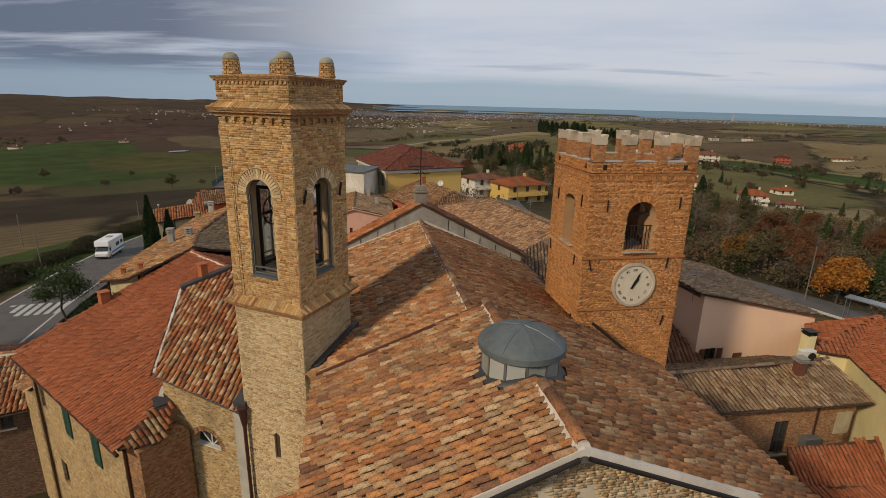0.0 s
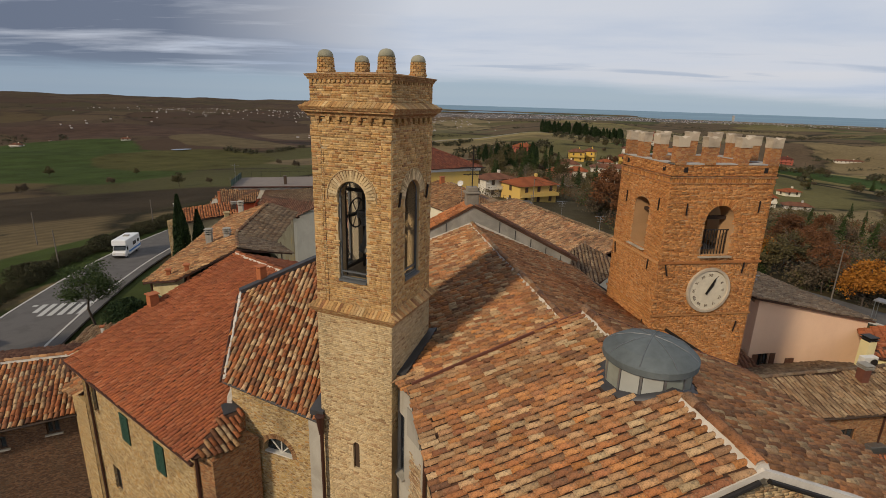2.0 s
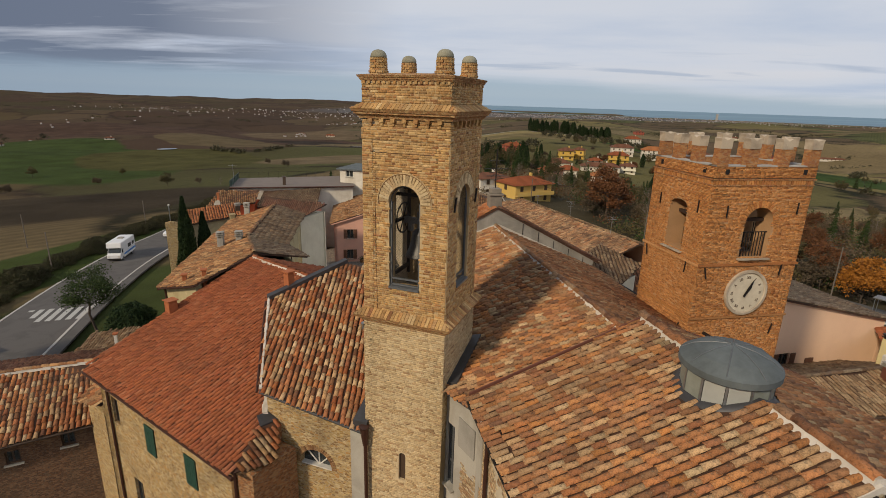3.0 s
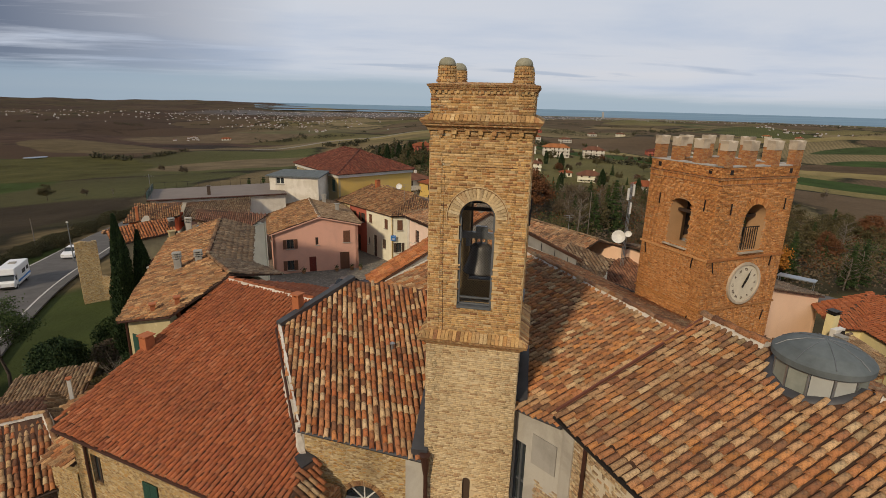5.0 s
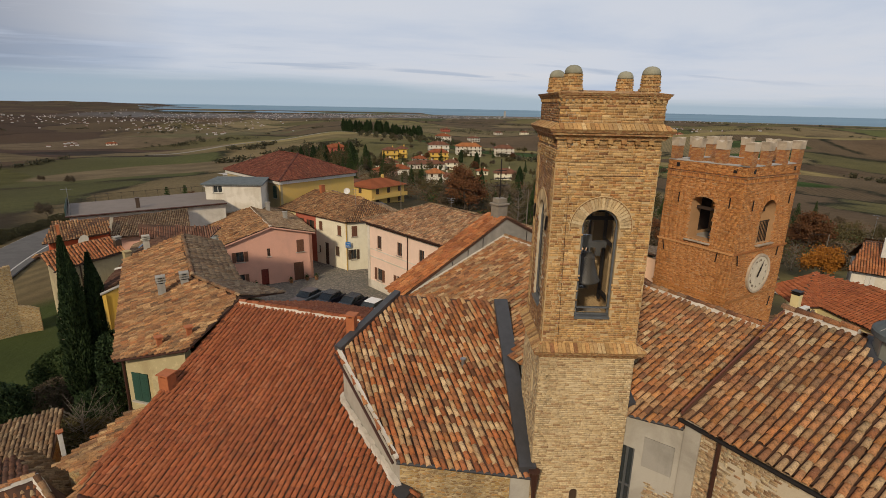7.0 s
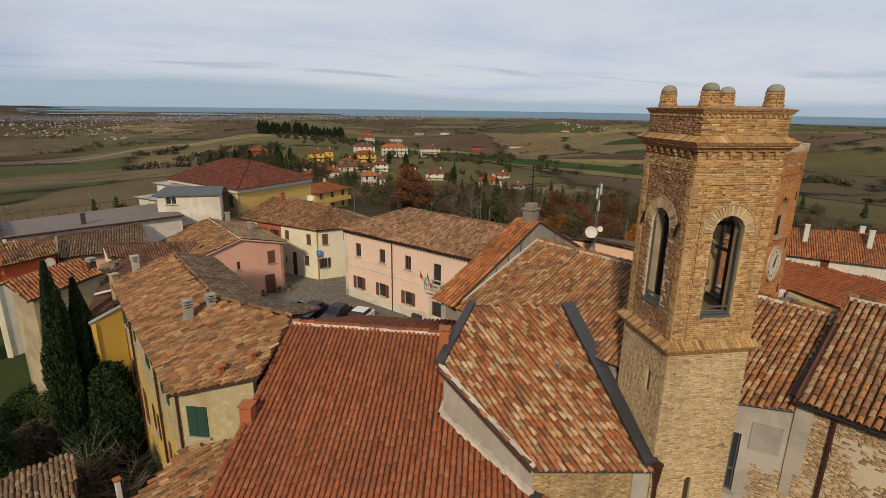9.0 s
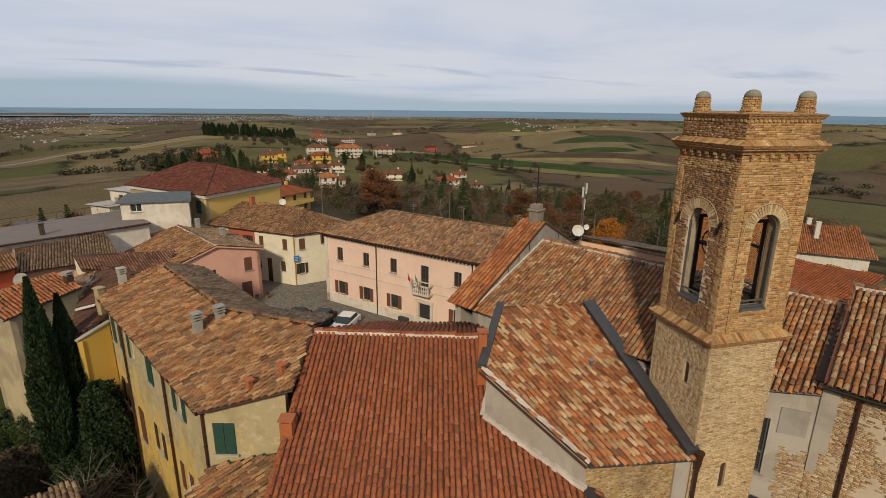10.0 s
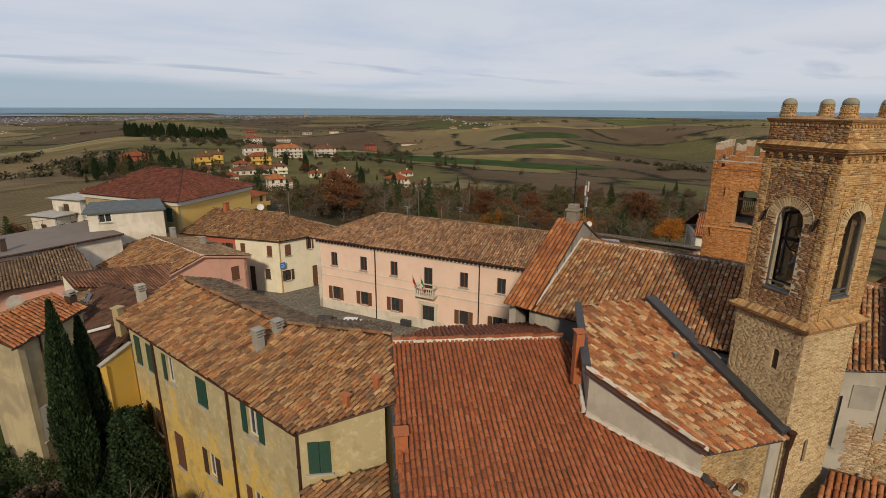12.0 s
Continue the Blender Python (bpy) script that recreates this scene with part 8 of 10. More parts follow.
def land(x, y):
    dx, dy = x - LO[0], y - LO[1]
    r, a = math.hypot(dx, dy), math.degrees(math.atan2(dx, dy))
    if a < -75 or a > 110:
        a = -75 if a < 0 and a > -165 else 110
    i = max(k for k in range(len(LA) - 1) if LA[k] <= a)
    j = max(k for k in range(len(LR) - 1) if LR[k] <= r) if r < LR[-1] else len(LR) - 2
    fa = smooth((a - LA[i]) / (LA[i + 1] - LA[i]))
    fr = min(1.0, (r - LR[j]) / (LR[j + 1] - LR[j]))
    h = (LH[i][j] * (1 - fr) + LH[i][j + 1] * fr) * (1 - fa) + (LH[i + 1][j] * (1 - fr) + LH[i + 1][j + 1] * fr) * fa
    w = min(1.0, max(0.0, (r - 130) / 300))
    bumps = noise.noise((x / 300, y / 300, 0.3)) * 8.5 + noise.noise((x / 120, y / 120, 4.0)) * 2.4
    far = noise.noise((x / 900, y / 900, 2.0)) * 7 + noise.noise((x / 420, y / 420, 7.0)) * 4
    if a > 2:
        w *= min(1.0, max(0.03, 1 - (r - 1150) / 500))
        far = 0.0
    elif r > 2300:
        w *= 0.7
    k = min(1.0, max(0.0, (r - 900) / 700))
    bumps = bumps * (1 - 0.5 * k) + far * k * min(1.0, max(0.0, (2 - a) / 12))
    hill = 15 * math.exp(-((a + 13.0) / 4.2) ** 2) * max(0.0, 1 - abs(r - 4300) / 500)
    east = min(1.0, max(0.0, (a - 31) / 8)) * min(1.0, max(0.0, (r - 330) / 200)) * min(1.0, max(0.0, (1300 - r) / 300))
    west = min(1.0, max(0.0, (-2 - a) / 8)) * min(1.0, max(0.0, (r - 330) / 250))
    rel = -0.5 * west * (1 if r > 1500 else 0) + noise.noise((x / 190, y / 190, 9.1)) * 17 - 2.5 * east + noise.noise((x / 85, y / 85, 3.7)) * 3.5
    return h + w * bumps + hill + rel * max(east, 0.75 * west)


rr = np.concatenate([np.arange(0, 60, 4), np.arange(60, 200, 7), 200 * 1.055 ** np.arange(0, 61)])
rr = rr[rr < 4950]
aa = np.radians(np.concatenate([np.arange(-80, 112, 0.75), np.arange(112, 280, 8)]))
vs = [(LO[0], LO[1], land(*LO) - 0.25)]
for r in rr[1:]:
    for a in aa:
        x, y = LO[0] + r * math.sin(a), LO[1] + r * math.cos(a)
        vs.append((x, y, land(x, y) - 0.25))
k = len(aa)
me_v, me_f = vs, []
for j in range(len(rr) - 2):
    for i in range(k):
        m = (i + 1) % k
        me_f.append((1 + j * k + i, 1 + j * k + m, 1 + (j + 1) * k + m, 1 + (j + 1) * k + i))
for i in range(k):
    me_f.append((0, 1 + (i + 1) % k, 1 + i))
me = bpy.data.meshes.new("ground")
me.from_pydata(me_v, [], [f[::-1] for f in me_f])
me.polygons.foreach_set("use_smooth", [True] * len(me.polygons))
g = Nodes("fields")
warp = g.n("ShaderNodeVectorMath", operation="ADD")
sc = g.n("ShaderNodeVectorMath", operation="SCALE")
g.put(sc.inputs[0], g.noise(0.006, 4, 0.6, color=True)), g.put(sc.inputs[3], 110.0)
g.put(warp.inputs[0], g.coords((1, 0.75, 0))), g.put(warp.inputs[1], sc.outputs[0])
fv = warp.outputs[0]
cellf = g.n("ShaderNodeSeparateColor")
g.put(cellf.inputs[0], g.voronoi(0.0072, fv, "F1", 1))
field = g.ramp(cellf.outputs[0], [(0.0, (0.118, 0.082, 0.048)), (0.14, (0.122, 0.108, 0.043)), (0.26, (0.179, 0.136, 0.070)), (0.40, (0.118, 0.084, 0.050)), (0.54, (0.173, 0.143, 0.057)), (0.66, (0.205, 0.160, 0.083)), (0.76, (0.090, 0.097, 0.034)), (0.88, (0.110, 0.077, 0.046))], "CONSTANT")
hedge_d = g.voronoi(0.0072, fv, "DISTANCE_TO_EDGE", 0)
tuft = g.noise(0.03, 5, 0.7)
hmask = g.math("MULTIPLY", g.ramp(hedge_d, [(0.012, 1.0), (0.05, 0.0)]), g.ramp(tuft, [(0.40, 0.0), (0.54, 1.0)]))
rows_w = g.n("ShaderNodeTexWave")
g.put(rows_w.inputs["Scale"], 0.10), g.put(rows_w.inputs["Distortion"], 3.0), g.put(rows_w.inputs["Detail"], 2.0)
g.put(rows_w.inputs["Vector"], g.coords((1, 1, 0), (0, 0, 0), (0, 0, 0.7)))
field = g.mix(g.math("MULTIPLY", g.ramp(cellf.outputs[1], [(0.35, 0.0), (0.4, 0.35)]), rows_w.outputs[1]), field, (0.045, 0.042, 0.022))
field = g.mix(0.55, field, g.ramp(g.noise(0.012, 6, 0.65), [(0.3, 0.45), (0.7, 1.25)]), "MULTIPLY")
field = g.mix(0.5, field, g.ramp(g.noise(0.35, 5, 0.7), [(0.3, 0.5), (0.7, 1.2)]), "MULTIPLY")
woods = g.ramp(g.noise(0.0045, 5, 0.62, distort=0.5), [(0.60, 0.0), (0.66, 1.0)])
field = g.mix(g.math("MULTIPLY", woods, g.ramp(g.noise(0.05, 4, 0.7), [(0.35, 0.05), (0.6, 0.5)])), field, (0.026, 0.023, 0.014))
field = g.mix(hmask, field, (0.018, 0.019, 0.010))


def patch(cx, cy, sx, sy, turn, soft_=0.25):
    m = g.n("ShaderNodeMapping")
    m.vector_type = "TEXTURE"
    m.inputs["Location"].default_value, m.inputs["Rotation"].default_value, m.inputs["Scale"].default_value = (cx, cy, 0), (0, 0, radians(turn)), (sx, sy, 1e6)
    w = g.n("ShaderNodeVectorMath", operation="ADD")
    s2 = g.n("ShaderNodeVectorMath", operation="SCALE")
    mid_ = g.n("ShaderNodeVectorMath", operation="SUBTRACT")
    g.put(mid_.inputs[0], g.noise(0.008, 3, 0.6, color=True)), g.put(mid_.inputs[1], (0.5, 0.5, 0.5))
    g.put(s2.inputs[0], mid_.outputs[0]), g.put(s2.inputs[3], min(60.0, 0.9 * min(sx, sy)))
    g.put(w.inputs[0], g.tc.outputs["Object"]), g.put(w.inputs[1], s2.outputs[0])
    g.put(m.inputs[0], w.outputs[0])
    ln_ = g.n("ShaderNodeVectorMath", operation="LENGTH")
    g.put(ln_.inputs[0], m.outputs[0])
    return g.ramp(ln_.outputs["Value"], [(1 - soft_, 1.0), (1.0, 0.0)])


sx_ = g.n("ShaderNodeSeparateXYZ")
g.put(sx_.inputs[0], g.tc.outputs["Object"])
# westward tint of the fields: cloud shade painted in with brown ploughed soil
west_soil_shade = g.ramp(g.math("MULTIPLY", sx_.outputs[0], -0.002), [(0.02, 0.0), (0.4, 0.74)])
field = g.mix(west_soil_shade, field, (0.044, 0.028, 0.021))
fine_v = g.ramp(g.noise(0.05, 5, 0.65), [(0.3, 0.6), (0.7, 1.2)])
# the grey patch at (250, 1640) paints coastal haze onto the ground
for args, col in (((-262, 345, 190, 78, 132, 0.05), (0.040, 0.058, 0.016)), ((-172, 335, 88, 55, 125, 0.06), (0.066, 0.062, 0.021)), ((-330, 640, 330, 110, 160, 0.05), (0.066, 0.042, 0.030)),
                  ((-205, 490, 95, 40, 140, 0.05), (0.105, 0.080, 0.044)), ((-130, 565, 95, 50, 160, 0.05), (0.036, 0.028, 0.022)), ((-62, 480, 75, 48, 170, 0.06), (0.130, 0.100, 0.052)), ((-80, 438, 34, 12, 160, 0.1), (0.034, 0.027, 0.019)), ((48, 505, 120, 62, 15, 0.05), (0.150, 0.118, 0.055)), ((62, 575, 105, 52, 15, 0.05), (0.225, 0.178, 0.075)), ((-36, 330, 78, 46, 12, 0.08), (0.135, 0.103, 0.060)), ((-70, 560, 60, 40, 0, 0.08), (0.150, 0.115, 0.065)), ((-150, 720, 120, 70, 20, 0.08), (0.115, 0.085, 0.052)), ((-20, 800, 130, 50, 10, 0.08), (0.105, 0.095, 0.048)),
                  ((300, 395, 190, 31, -56, 0.05), (0.215, 0.168, 0.070)), ((243, 350, 175, 27, -56, 0.06), (0.036, 0.060, 0.015)), ((372, 350, 130, 27, -52, 0.06), (0.080, 0.055, 0.032)),
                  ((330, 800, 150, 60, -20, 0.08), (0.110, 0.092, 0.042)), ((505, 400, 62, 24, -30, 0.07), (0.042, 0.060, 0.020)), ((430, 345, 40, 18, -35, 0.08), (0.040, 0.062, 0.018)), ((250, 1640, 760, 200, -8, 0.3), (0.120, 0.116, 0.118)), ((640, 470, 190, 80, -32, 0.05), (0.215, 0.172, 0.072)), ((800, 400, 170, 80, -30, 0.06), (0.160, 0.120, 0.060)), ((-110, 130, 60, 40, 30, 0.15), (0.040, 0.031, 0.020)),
                  ((-60, 66, 9, 34, -5, 0.1), (0.052, 0.070, 0.020)), ((0, 30, 60, 70, 0, 0.3), (0.060, 0.050, 0.028)), ((60, 110, 70, 50, -40, 0.3), (0.062, 0.052, 0.030)), ((-36, 50, 15, 30, -8, 0.15), (0.047, 0.060, 0.020))):
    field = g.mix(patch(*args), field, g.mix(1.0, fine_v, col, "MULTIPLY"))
g.bump(g.noise(0.6, 5, 0.7), 0.6, 0.4)
MATS["fields"] = g.done(field, 0.97, 0, 0.05)
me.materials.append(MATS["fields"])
ground = tagged(new("ground", me), "rolling farmland of brown, green and tan fields", "ground", kind="structure")

g = Nodes("sea_water")
streak_s = g.ramp(g.noise(0.0016, 4, 0.6, vec=g.coords((0.3, 1.4, 1))), [(0.35, (0.10, 0.19, 0.27)), (0.65, (0.15, 0.25, 0.33))])
MATS["sea"] = g.done(streak_s, 0.6, 0, 0.15)
SEA = -18.0
b = Build()
qa = np.radians(np.arange(-8, 112, 2))
for i in range(len(qa) - 1):
    b.poly([(LO[0] + r * math.sin(a), LO[1] + r * math.cos(a), SEA) for r, a in ((1900, qa[i]), (1900, qa[i + 1]), (4940, qa[i + 1]), (4940, qa[i]))][::-1])
sea = tagged(part("sea", b, "sea"), "calm grey-blue sea along the horizon", "sea", kind="structure")

# square, with its cobbles
b = Build()
b.prism([(-20, 28, GZ - 0.5), (16, 26, GZ - 0.5), (12, 46, GZ - 0.5), (6, 66, GZ - 0.5), (3, 90, GZ - 0.5), (-8, 90, GZ - 0.5), (-24, 64, GZ - 0.5)], (0, 0, 0.5))
tagged(part("square", b, "cobbles"), "worn cobbled village square", "pavement", kind="structure")


def strip(name, centre, width, zoff, material, label, category, thick=0.12, kind="structure"):
    pts = [V(x, y, 0) for x, y in centre]
    b = Build()
    L, R = [], []
    for i, p in enumerate(pts):
        d = unit(pts[min(i + 1, len(pts) - 1)] - pts[max(i - 1, 0)])
        n = V(d[1], -d[0], 0)
        L.append(p - n * width / 2), R.append(p + n * width / 2)
    for i in range(len(pts) - 1):
        z0, z1 = land(pts[i][0], pts[i][1]) + zoff, land(pts[i + 1][0], pts[i + 1][1]) + zoff
        a, c, d, e = L[i] + V(0, 0, z0), R[i] + V(0, 0, z0), R[i + 1] + V(0, 0, z1), L[i + 1] + V(0, 0, z1)
        b.poly([a, c, d, e])
        b.poly([c, c - V(0, 0, thick), d - V(0, 0, thick), d])
        b.poly([a - V(0, 0, thick), a, e, e - V(0, 0, thick)])
    return tagged(part(name, b, material), label, category, kind=kind)


def curve(pts, n=14):
    out2 = []
    p = [V(*q) for q in pts]
    p = [2 * p[0] - p[1]] + p + [2 * p[-1] - p[-2]]
    for i in range(1, len(p) - 2):
        for t in np.linspace(0, 1, n, endpoint=False):
            out2.append(tuple(0.5 * ((2 * p[i]) + (p[i + 1] - p[i - 1]) * t + (2 * p[i - 1] - 5 * p[i] + 4 * p[i + 1] - p[i + 2]) * t * t + (3 * p[i] - p[i - 1] - 3 * p[i + 1] + p[i + 2]) * t ** 3)))
    return out2 + [tuple(p[-2])]


ROAD = curve([(-38, 24), (-41, 38), (-44.5, 52), (-48.2, 70), (-49.5, 86), (-49, 108), (-44, 135), (-30, 160)])
strip("road", ROAD, 7.0, 0.16, "asphalt", "grey asphalt road skirting the village", "road")
off = lambda c, d: [tuple((V(*c[i], 0) + d * V(unit(V(*c[min(i + 1, len(c) - 1)], 0) - V(*c[max(i - 1, 0)], 0))[1], -unit(V(*c[min(i + 1, len(c) - 1)], 0) - V(*c[max(i - 1, 0)], 0))[0], 0))[:2]) for i in range(len(c))]
strip("kerb", off(ROAD, 3.7), 0.22, 0.27, "kerb", "pale stone kerb along the road", "kerb", 0.25)
strip("kerb", off(ROAD, -3.7), 0.22, 0.27, "kerb", "pale stone kerb along the road", "kerb", 0.25)
strip("pavement", off(ROAD, 4.4), 1.0, 0.25, "asphalt", "narrow asphalt pavement beside the road", "pavement", 0.2)
strip("road_line", off(ROAD, -3.2), 0.13, 0.175, "roadpaint", "thin white edge line on the road", "road marking", 0.01)
cross = thing("zebra_crossing", "white painted zebra crossing on the road", "road marking")
for j in range(8):
    c = V(-44.0, 50.8, 0) + unit(V(1, 0.25, 0)) * (-3.1 + j * 0.9)
    b = Build()
    z = land(c[0], c[1]) + 0.185
    dd, nn3 = unit(V(-0.22, 0.97, 0)), unit(V(0.97, 0.22, 0))
    b.box(c + V(0, 0, z), nn3, dd, (0, 0, 1), 0.5, 3.4, 0.012)
    part("stripe", b, "roadpaint", cross)
ROAD2 = curve([(62, 30), (55, 46), (45, 62), (34, 76), (24, 92), (16, 112), (20, 150), (45, 190)])
strip("road", ROAD2, 5.5, 0.16, "asphalt", "lane running below the village edge", "road")
strip("kerb", off(ROAD2, -2.9), 0.2, 0.27, "kerb", "pale kerb beside the lane", "kerb", 0.25)
TRACK = curve([(-75, 452), (-35, 505), (2, 548), (48, 588), (95, 606), (140, 598), (168, 575)])
strip("track", TRACK, 4.0, 0.1, "track", "pale unpaved track winding over the fields", "track", 0.6)

# ---- trees ----
def leaves_mesh(name, centres, normals, size, material, rng):
    """Many small folded leaf clumps: each two crossed quads."""
    n = len(centres)
    a = rng.normal(0, 1, (n, 3))
    a /= np.linalg.norm(a, axis=1)[:, None]
    c2 = np.cross(a, rng.normal(0, 1, (n, 3)))
    c2 /= np.linalg.norm(c2, axis=1)[:, None]
    s = size * rng.uniform(0.6, 1.4, n)[:, None]
    a, c2 = a * s, c2 * s * 0.6
    v = np.stack([centres - a, centres + c2, centres + a, centres - c2], 1).reshape(-1, 3)
    f = np.arange(4 * n).reshape(n, 4)
    return quads(name, v, f, material)


def branches(b, base, height, spread, rng, trunk_r, limbs, lean=0.05, start=0.3):
    top = V(rng.normal(0, lean) * height, rng.normal(0, lean) * height, height)
    path = [V(*base) + top * t + V(rng.normal(0, 0.02), rng.normal(0, 0.02), 0) * height * (0 if t == 0 else 1) for t in (0, 0.25, 0.5, 0.75, 1.0)]
    b.tube(path, trunk_r, 7, trunk_r * 0.25)
    tips = []
    for _ in range(limbs):
        t = rng.uniform(start, 0.95)
        o = V(*base) + top * t
        q = rng.uniform(0, 2 * math.pi)
        l = spread * (1.1 - 0.6 * t) * rng.uniform(0.6, 1.1)
        e = o + V(math.cos(q) * l, math.sin(q) * l, l * rng.uniform(0.25, 0.9))
        mid = (o + e) / 2 + V(0, 0, -0.06 * l)
        b.tube([o, mid, e], trunk_r * 0.38 * (1.1 - 0.7 * t), 5, trunk_r * 0.08)
        tips.append(e)
        for _ in range(3):
            q2 = q + rng.normal(0, 0.8)
            m = o + (e - o) * rng.uniform(0.45, 0.9)
            e2 = m + V(math.cos(q2), math.sin(q2), rng.uniform(0.1, 0.9)) * l * 0.45
            b.tube([m, e2], trunk_r * 0.12, 4, trunk_r * 0.04, caps=False)
            tips.append(e2)
    return tips


def deciduous(seed, height, spread, leaf_m, count, label, bare=False, name="tree", bark="bark", size=0.16):
    rng = np.random.default_rng(seed)
    t = thing(name, label, "tree")
    b = Build()
    tips = branches(b, (0, 0, -0.4), height, spread, rng, height * 0.022, 22 if not bare else 34)
    part("trunk", b, bark, t)
    if count:
        k = rng.integers(0, len(tips), count)
        c = np.array(tips)[k] + rng.normal(0, 0.105 * spread + 0.12, (count, 3)) * (1, 1, 0.8)
        part("crown", leaves_mesh("crown", c, None, size, leaf_m, rng), leaf_m, t)
    return t


def cypress(seed, height, width, label):
    rng = np.random.default_rng(seed)
    t = thing("cypress", label, "tree", "cypresses")
    b = Build()
    b.tube([(0, 0, -0.5), (0.03, 0, height * 0.5), (0, 0.02, height * 0.93)], 0.16, 7, 0.02)
    part("trunk", b, "bark", t)
    n = int(height * 1700)
    h = rng.uniform(0.02, 1.0, n) ** 0.9
    prof = np.interp(h, [0, 0.08, 0.3, 0.6, 0.85, 1.0], [0.45, 0.8, 1.0, 0.85, 0.45, 0.05]) * width / 2
    q = rng.uniform(0, 2 * np.pi, n)
    lump = 1 + 0.16 * np.sin(3 * q + 9 * h) + 0.12 * np.sin(5 * q - 17 * h + 1)
    rad = prof * lump * np.sqrt(rng.uniform(0.25, 1.05, n))
    c = np.stack([rad * np.cos(q), rad * np.sin(q), h * height], 1)
    s = 0.105 * rng.uniform(0.7, 1.4, n)[:, None]
    out2 = np.stack([np.cos(q) * 0.35, np.sin(q) * 0.35, np.ones(n)], 1) + rng.normal(0, 0.25, (n, 3))
    out2 /= np.linalg.norm(out2, axis=1)[:, None]
    side = np.cross(out2, rng.normal(0, 1, (n, 3)))
    side /= np.linalg.norm(side, axis=1)[:, None]
    v = np.stack([c - out2 * s, c + side * s * 0.42, c + out2 * s * 1.3, c - side * s * 0.42], 1).reshape(-1, 3)
    part("crown", quads("crown", v, np.arange(4 * n).reshape(n, 4), "leaf_cypress"), "leaf_cypress", t)
    return t


def conifer(seed, height, width, label):
    rng = np.random.default_rng(seed)
    t = thing("conifer", label, "tree")
    b = Build()
    b.tube([(0, 0, -0.5), (0, 0, height * 0.97)], height * 0.022, 7, 0.02)
    cs = []
    for h in np.arange(0.12, 0.98, 0.045):
        for _ in range(7):
            q, l = rng.uniform(0, 2 * np.pi), width / 2 * (1.02 - h) * rng.uniform(0.75, 1.15)
            o = V(0, 0, h * height)
            e = o + V(math.cos(q) * l, math.sin(q) * l, -l * 0.12)
            b.tube([o, e], 0.03, 4, 0.01, caps=False)
            m = int(8 + l * 26)
            f = rng.uniform(0.15, 1.05, m)[:, None]
            cs.append(o + (e - o) * f + rng.normal(0, 0.11, (m, 3)) * (1, 1, 0.6))
    part("trunk", b, "bark", t)
    part("crown", leaves_mesh("crown", np.concatenate(cs), None, 0.17, "leaf_dark", rng), "leaf_dark", t)
    return t


def bush(seed, w, h, leaf_m, n, label, name="bush", upright=False):
    rng = np.random.default_rng(seed)
    t = thing(name, label, "bush")
    b = Build()
    for _ in range(9):
        q, l = rng.uniform(0, 6.28), rng.uniform(0.3, 0.8)
        b.tube([(0, 0, -0.2), (math.cos(q) * w * 0.3 * l, math.sin(q) * w * 0.3 * l, h * l)], 0.03, 5, 0.01)
    part("stem", b, "bark", t)
    n = int(n * 2.2)
    z = rng.uniform(0, 1, n)
    q = rng.uniform(0, 2 * np.pi, n)
    rad = w / 2 * np.sqrt(np.clip(1 - (np.abs(z - 0.45) / 0.62) ** 2, 0, 1)) * (1 + 0.2 * np.sin(4 * q + 7 * z)) * np.sqrt(rng.uniform(0.3, 1.0, n))
    c = np.stack([rad * np.cos(q), rad * np.sin(q), z * h], 1) + rng.normal(0, 0.06, (n, 3))
    part("crown", leaves_mesh("crown", c, None, 0.085, leaf_m, rng), leaf_m, t)
    return t


def stand(t, x, y, turn=0, size=1.0, z=None):
    t.matrix_world = pose(x, y, (land(x, y) - 0.2) if z is None else z, 0, 0, turn) @ Matrix.Scale(size, 4)
    return t


def again(t, x, y, turn, size):
    o = copy_thing(t, pose(x, y, land(x, y) - 0.25, 0, 0, turn))
    o.scale = (size, size, size)
    return o


stand(cypress(1, 14.4, 1.95, "tall dark green cypress beside the ochre annexe"), -26.25, 44.9, z=-3.4)
stand(cypress(2, 12.6, 1.9, "slender dark green cypress beside the ochre annexe"), -25.12, 45.9, z=-3.1)
pine = thing("pine", "umbrella pine with a bare trunk on the lawn", "tree")
rng = np.random.default_rng(5)
b = Build()
tips = branches(b, (0, 0, -0.4), 6.4, 2.3, rng, 0.15, 20, 0.03, 0.62)
part("trunk", b, "bark", pine)
k = rng.integers(0, len(tips), 8000)
part("crown", leaves_mesh("crown", np.array(tips)[k] + rng.normal(0, 0.40, (8000, 3)) * (1, 1, 0.55), None, 0.07, "leaf_pine", rng), "leaf_pine", pine)
stand(pine, -35.6, 45.2, 0, 1.05)
p2 = again(pine, -42.5, 37.5, 130, 1.0)
p2["label"] = "umbrella pine beside the parked cars"
stand(bush(6, 3.9, 4.6, "leaf_cypress", 7000, "large rounded dark green juniper bush on the lawn"), -30.8, 43.0)
stand(bush(7, 2.7, 7.1, "leaf_cypress", 8500, "dark ivy thicket against the ochre annexe"), -23.95, 44.0, z=-3.0)
stand(bush(8, 5.5, 2.4, "leaf_olive", 4200, "brown tangled bramble thicket"), -26.5, 37.8 + 2.5, z=-3.0)
stand(bush(9, 5.0, 4.2, "leaf_dark", 7000, "overgrown dark evergreen shrubbery"), -28.8, 50.2, z=-3.6)
stand(bush(11, 3.4, 3.6, "leaf_cypress", 5200, "overgrown dark evergreen shrubbery"), -25.4, 43.6, z=-3.4)
stand(bush(10, 4.0, 2.6, "leaf_brush", 2200, "dry brown shrub by the lawn"), -28.5, 46.5)
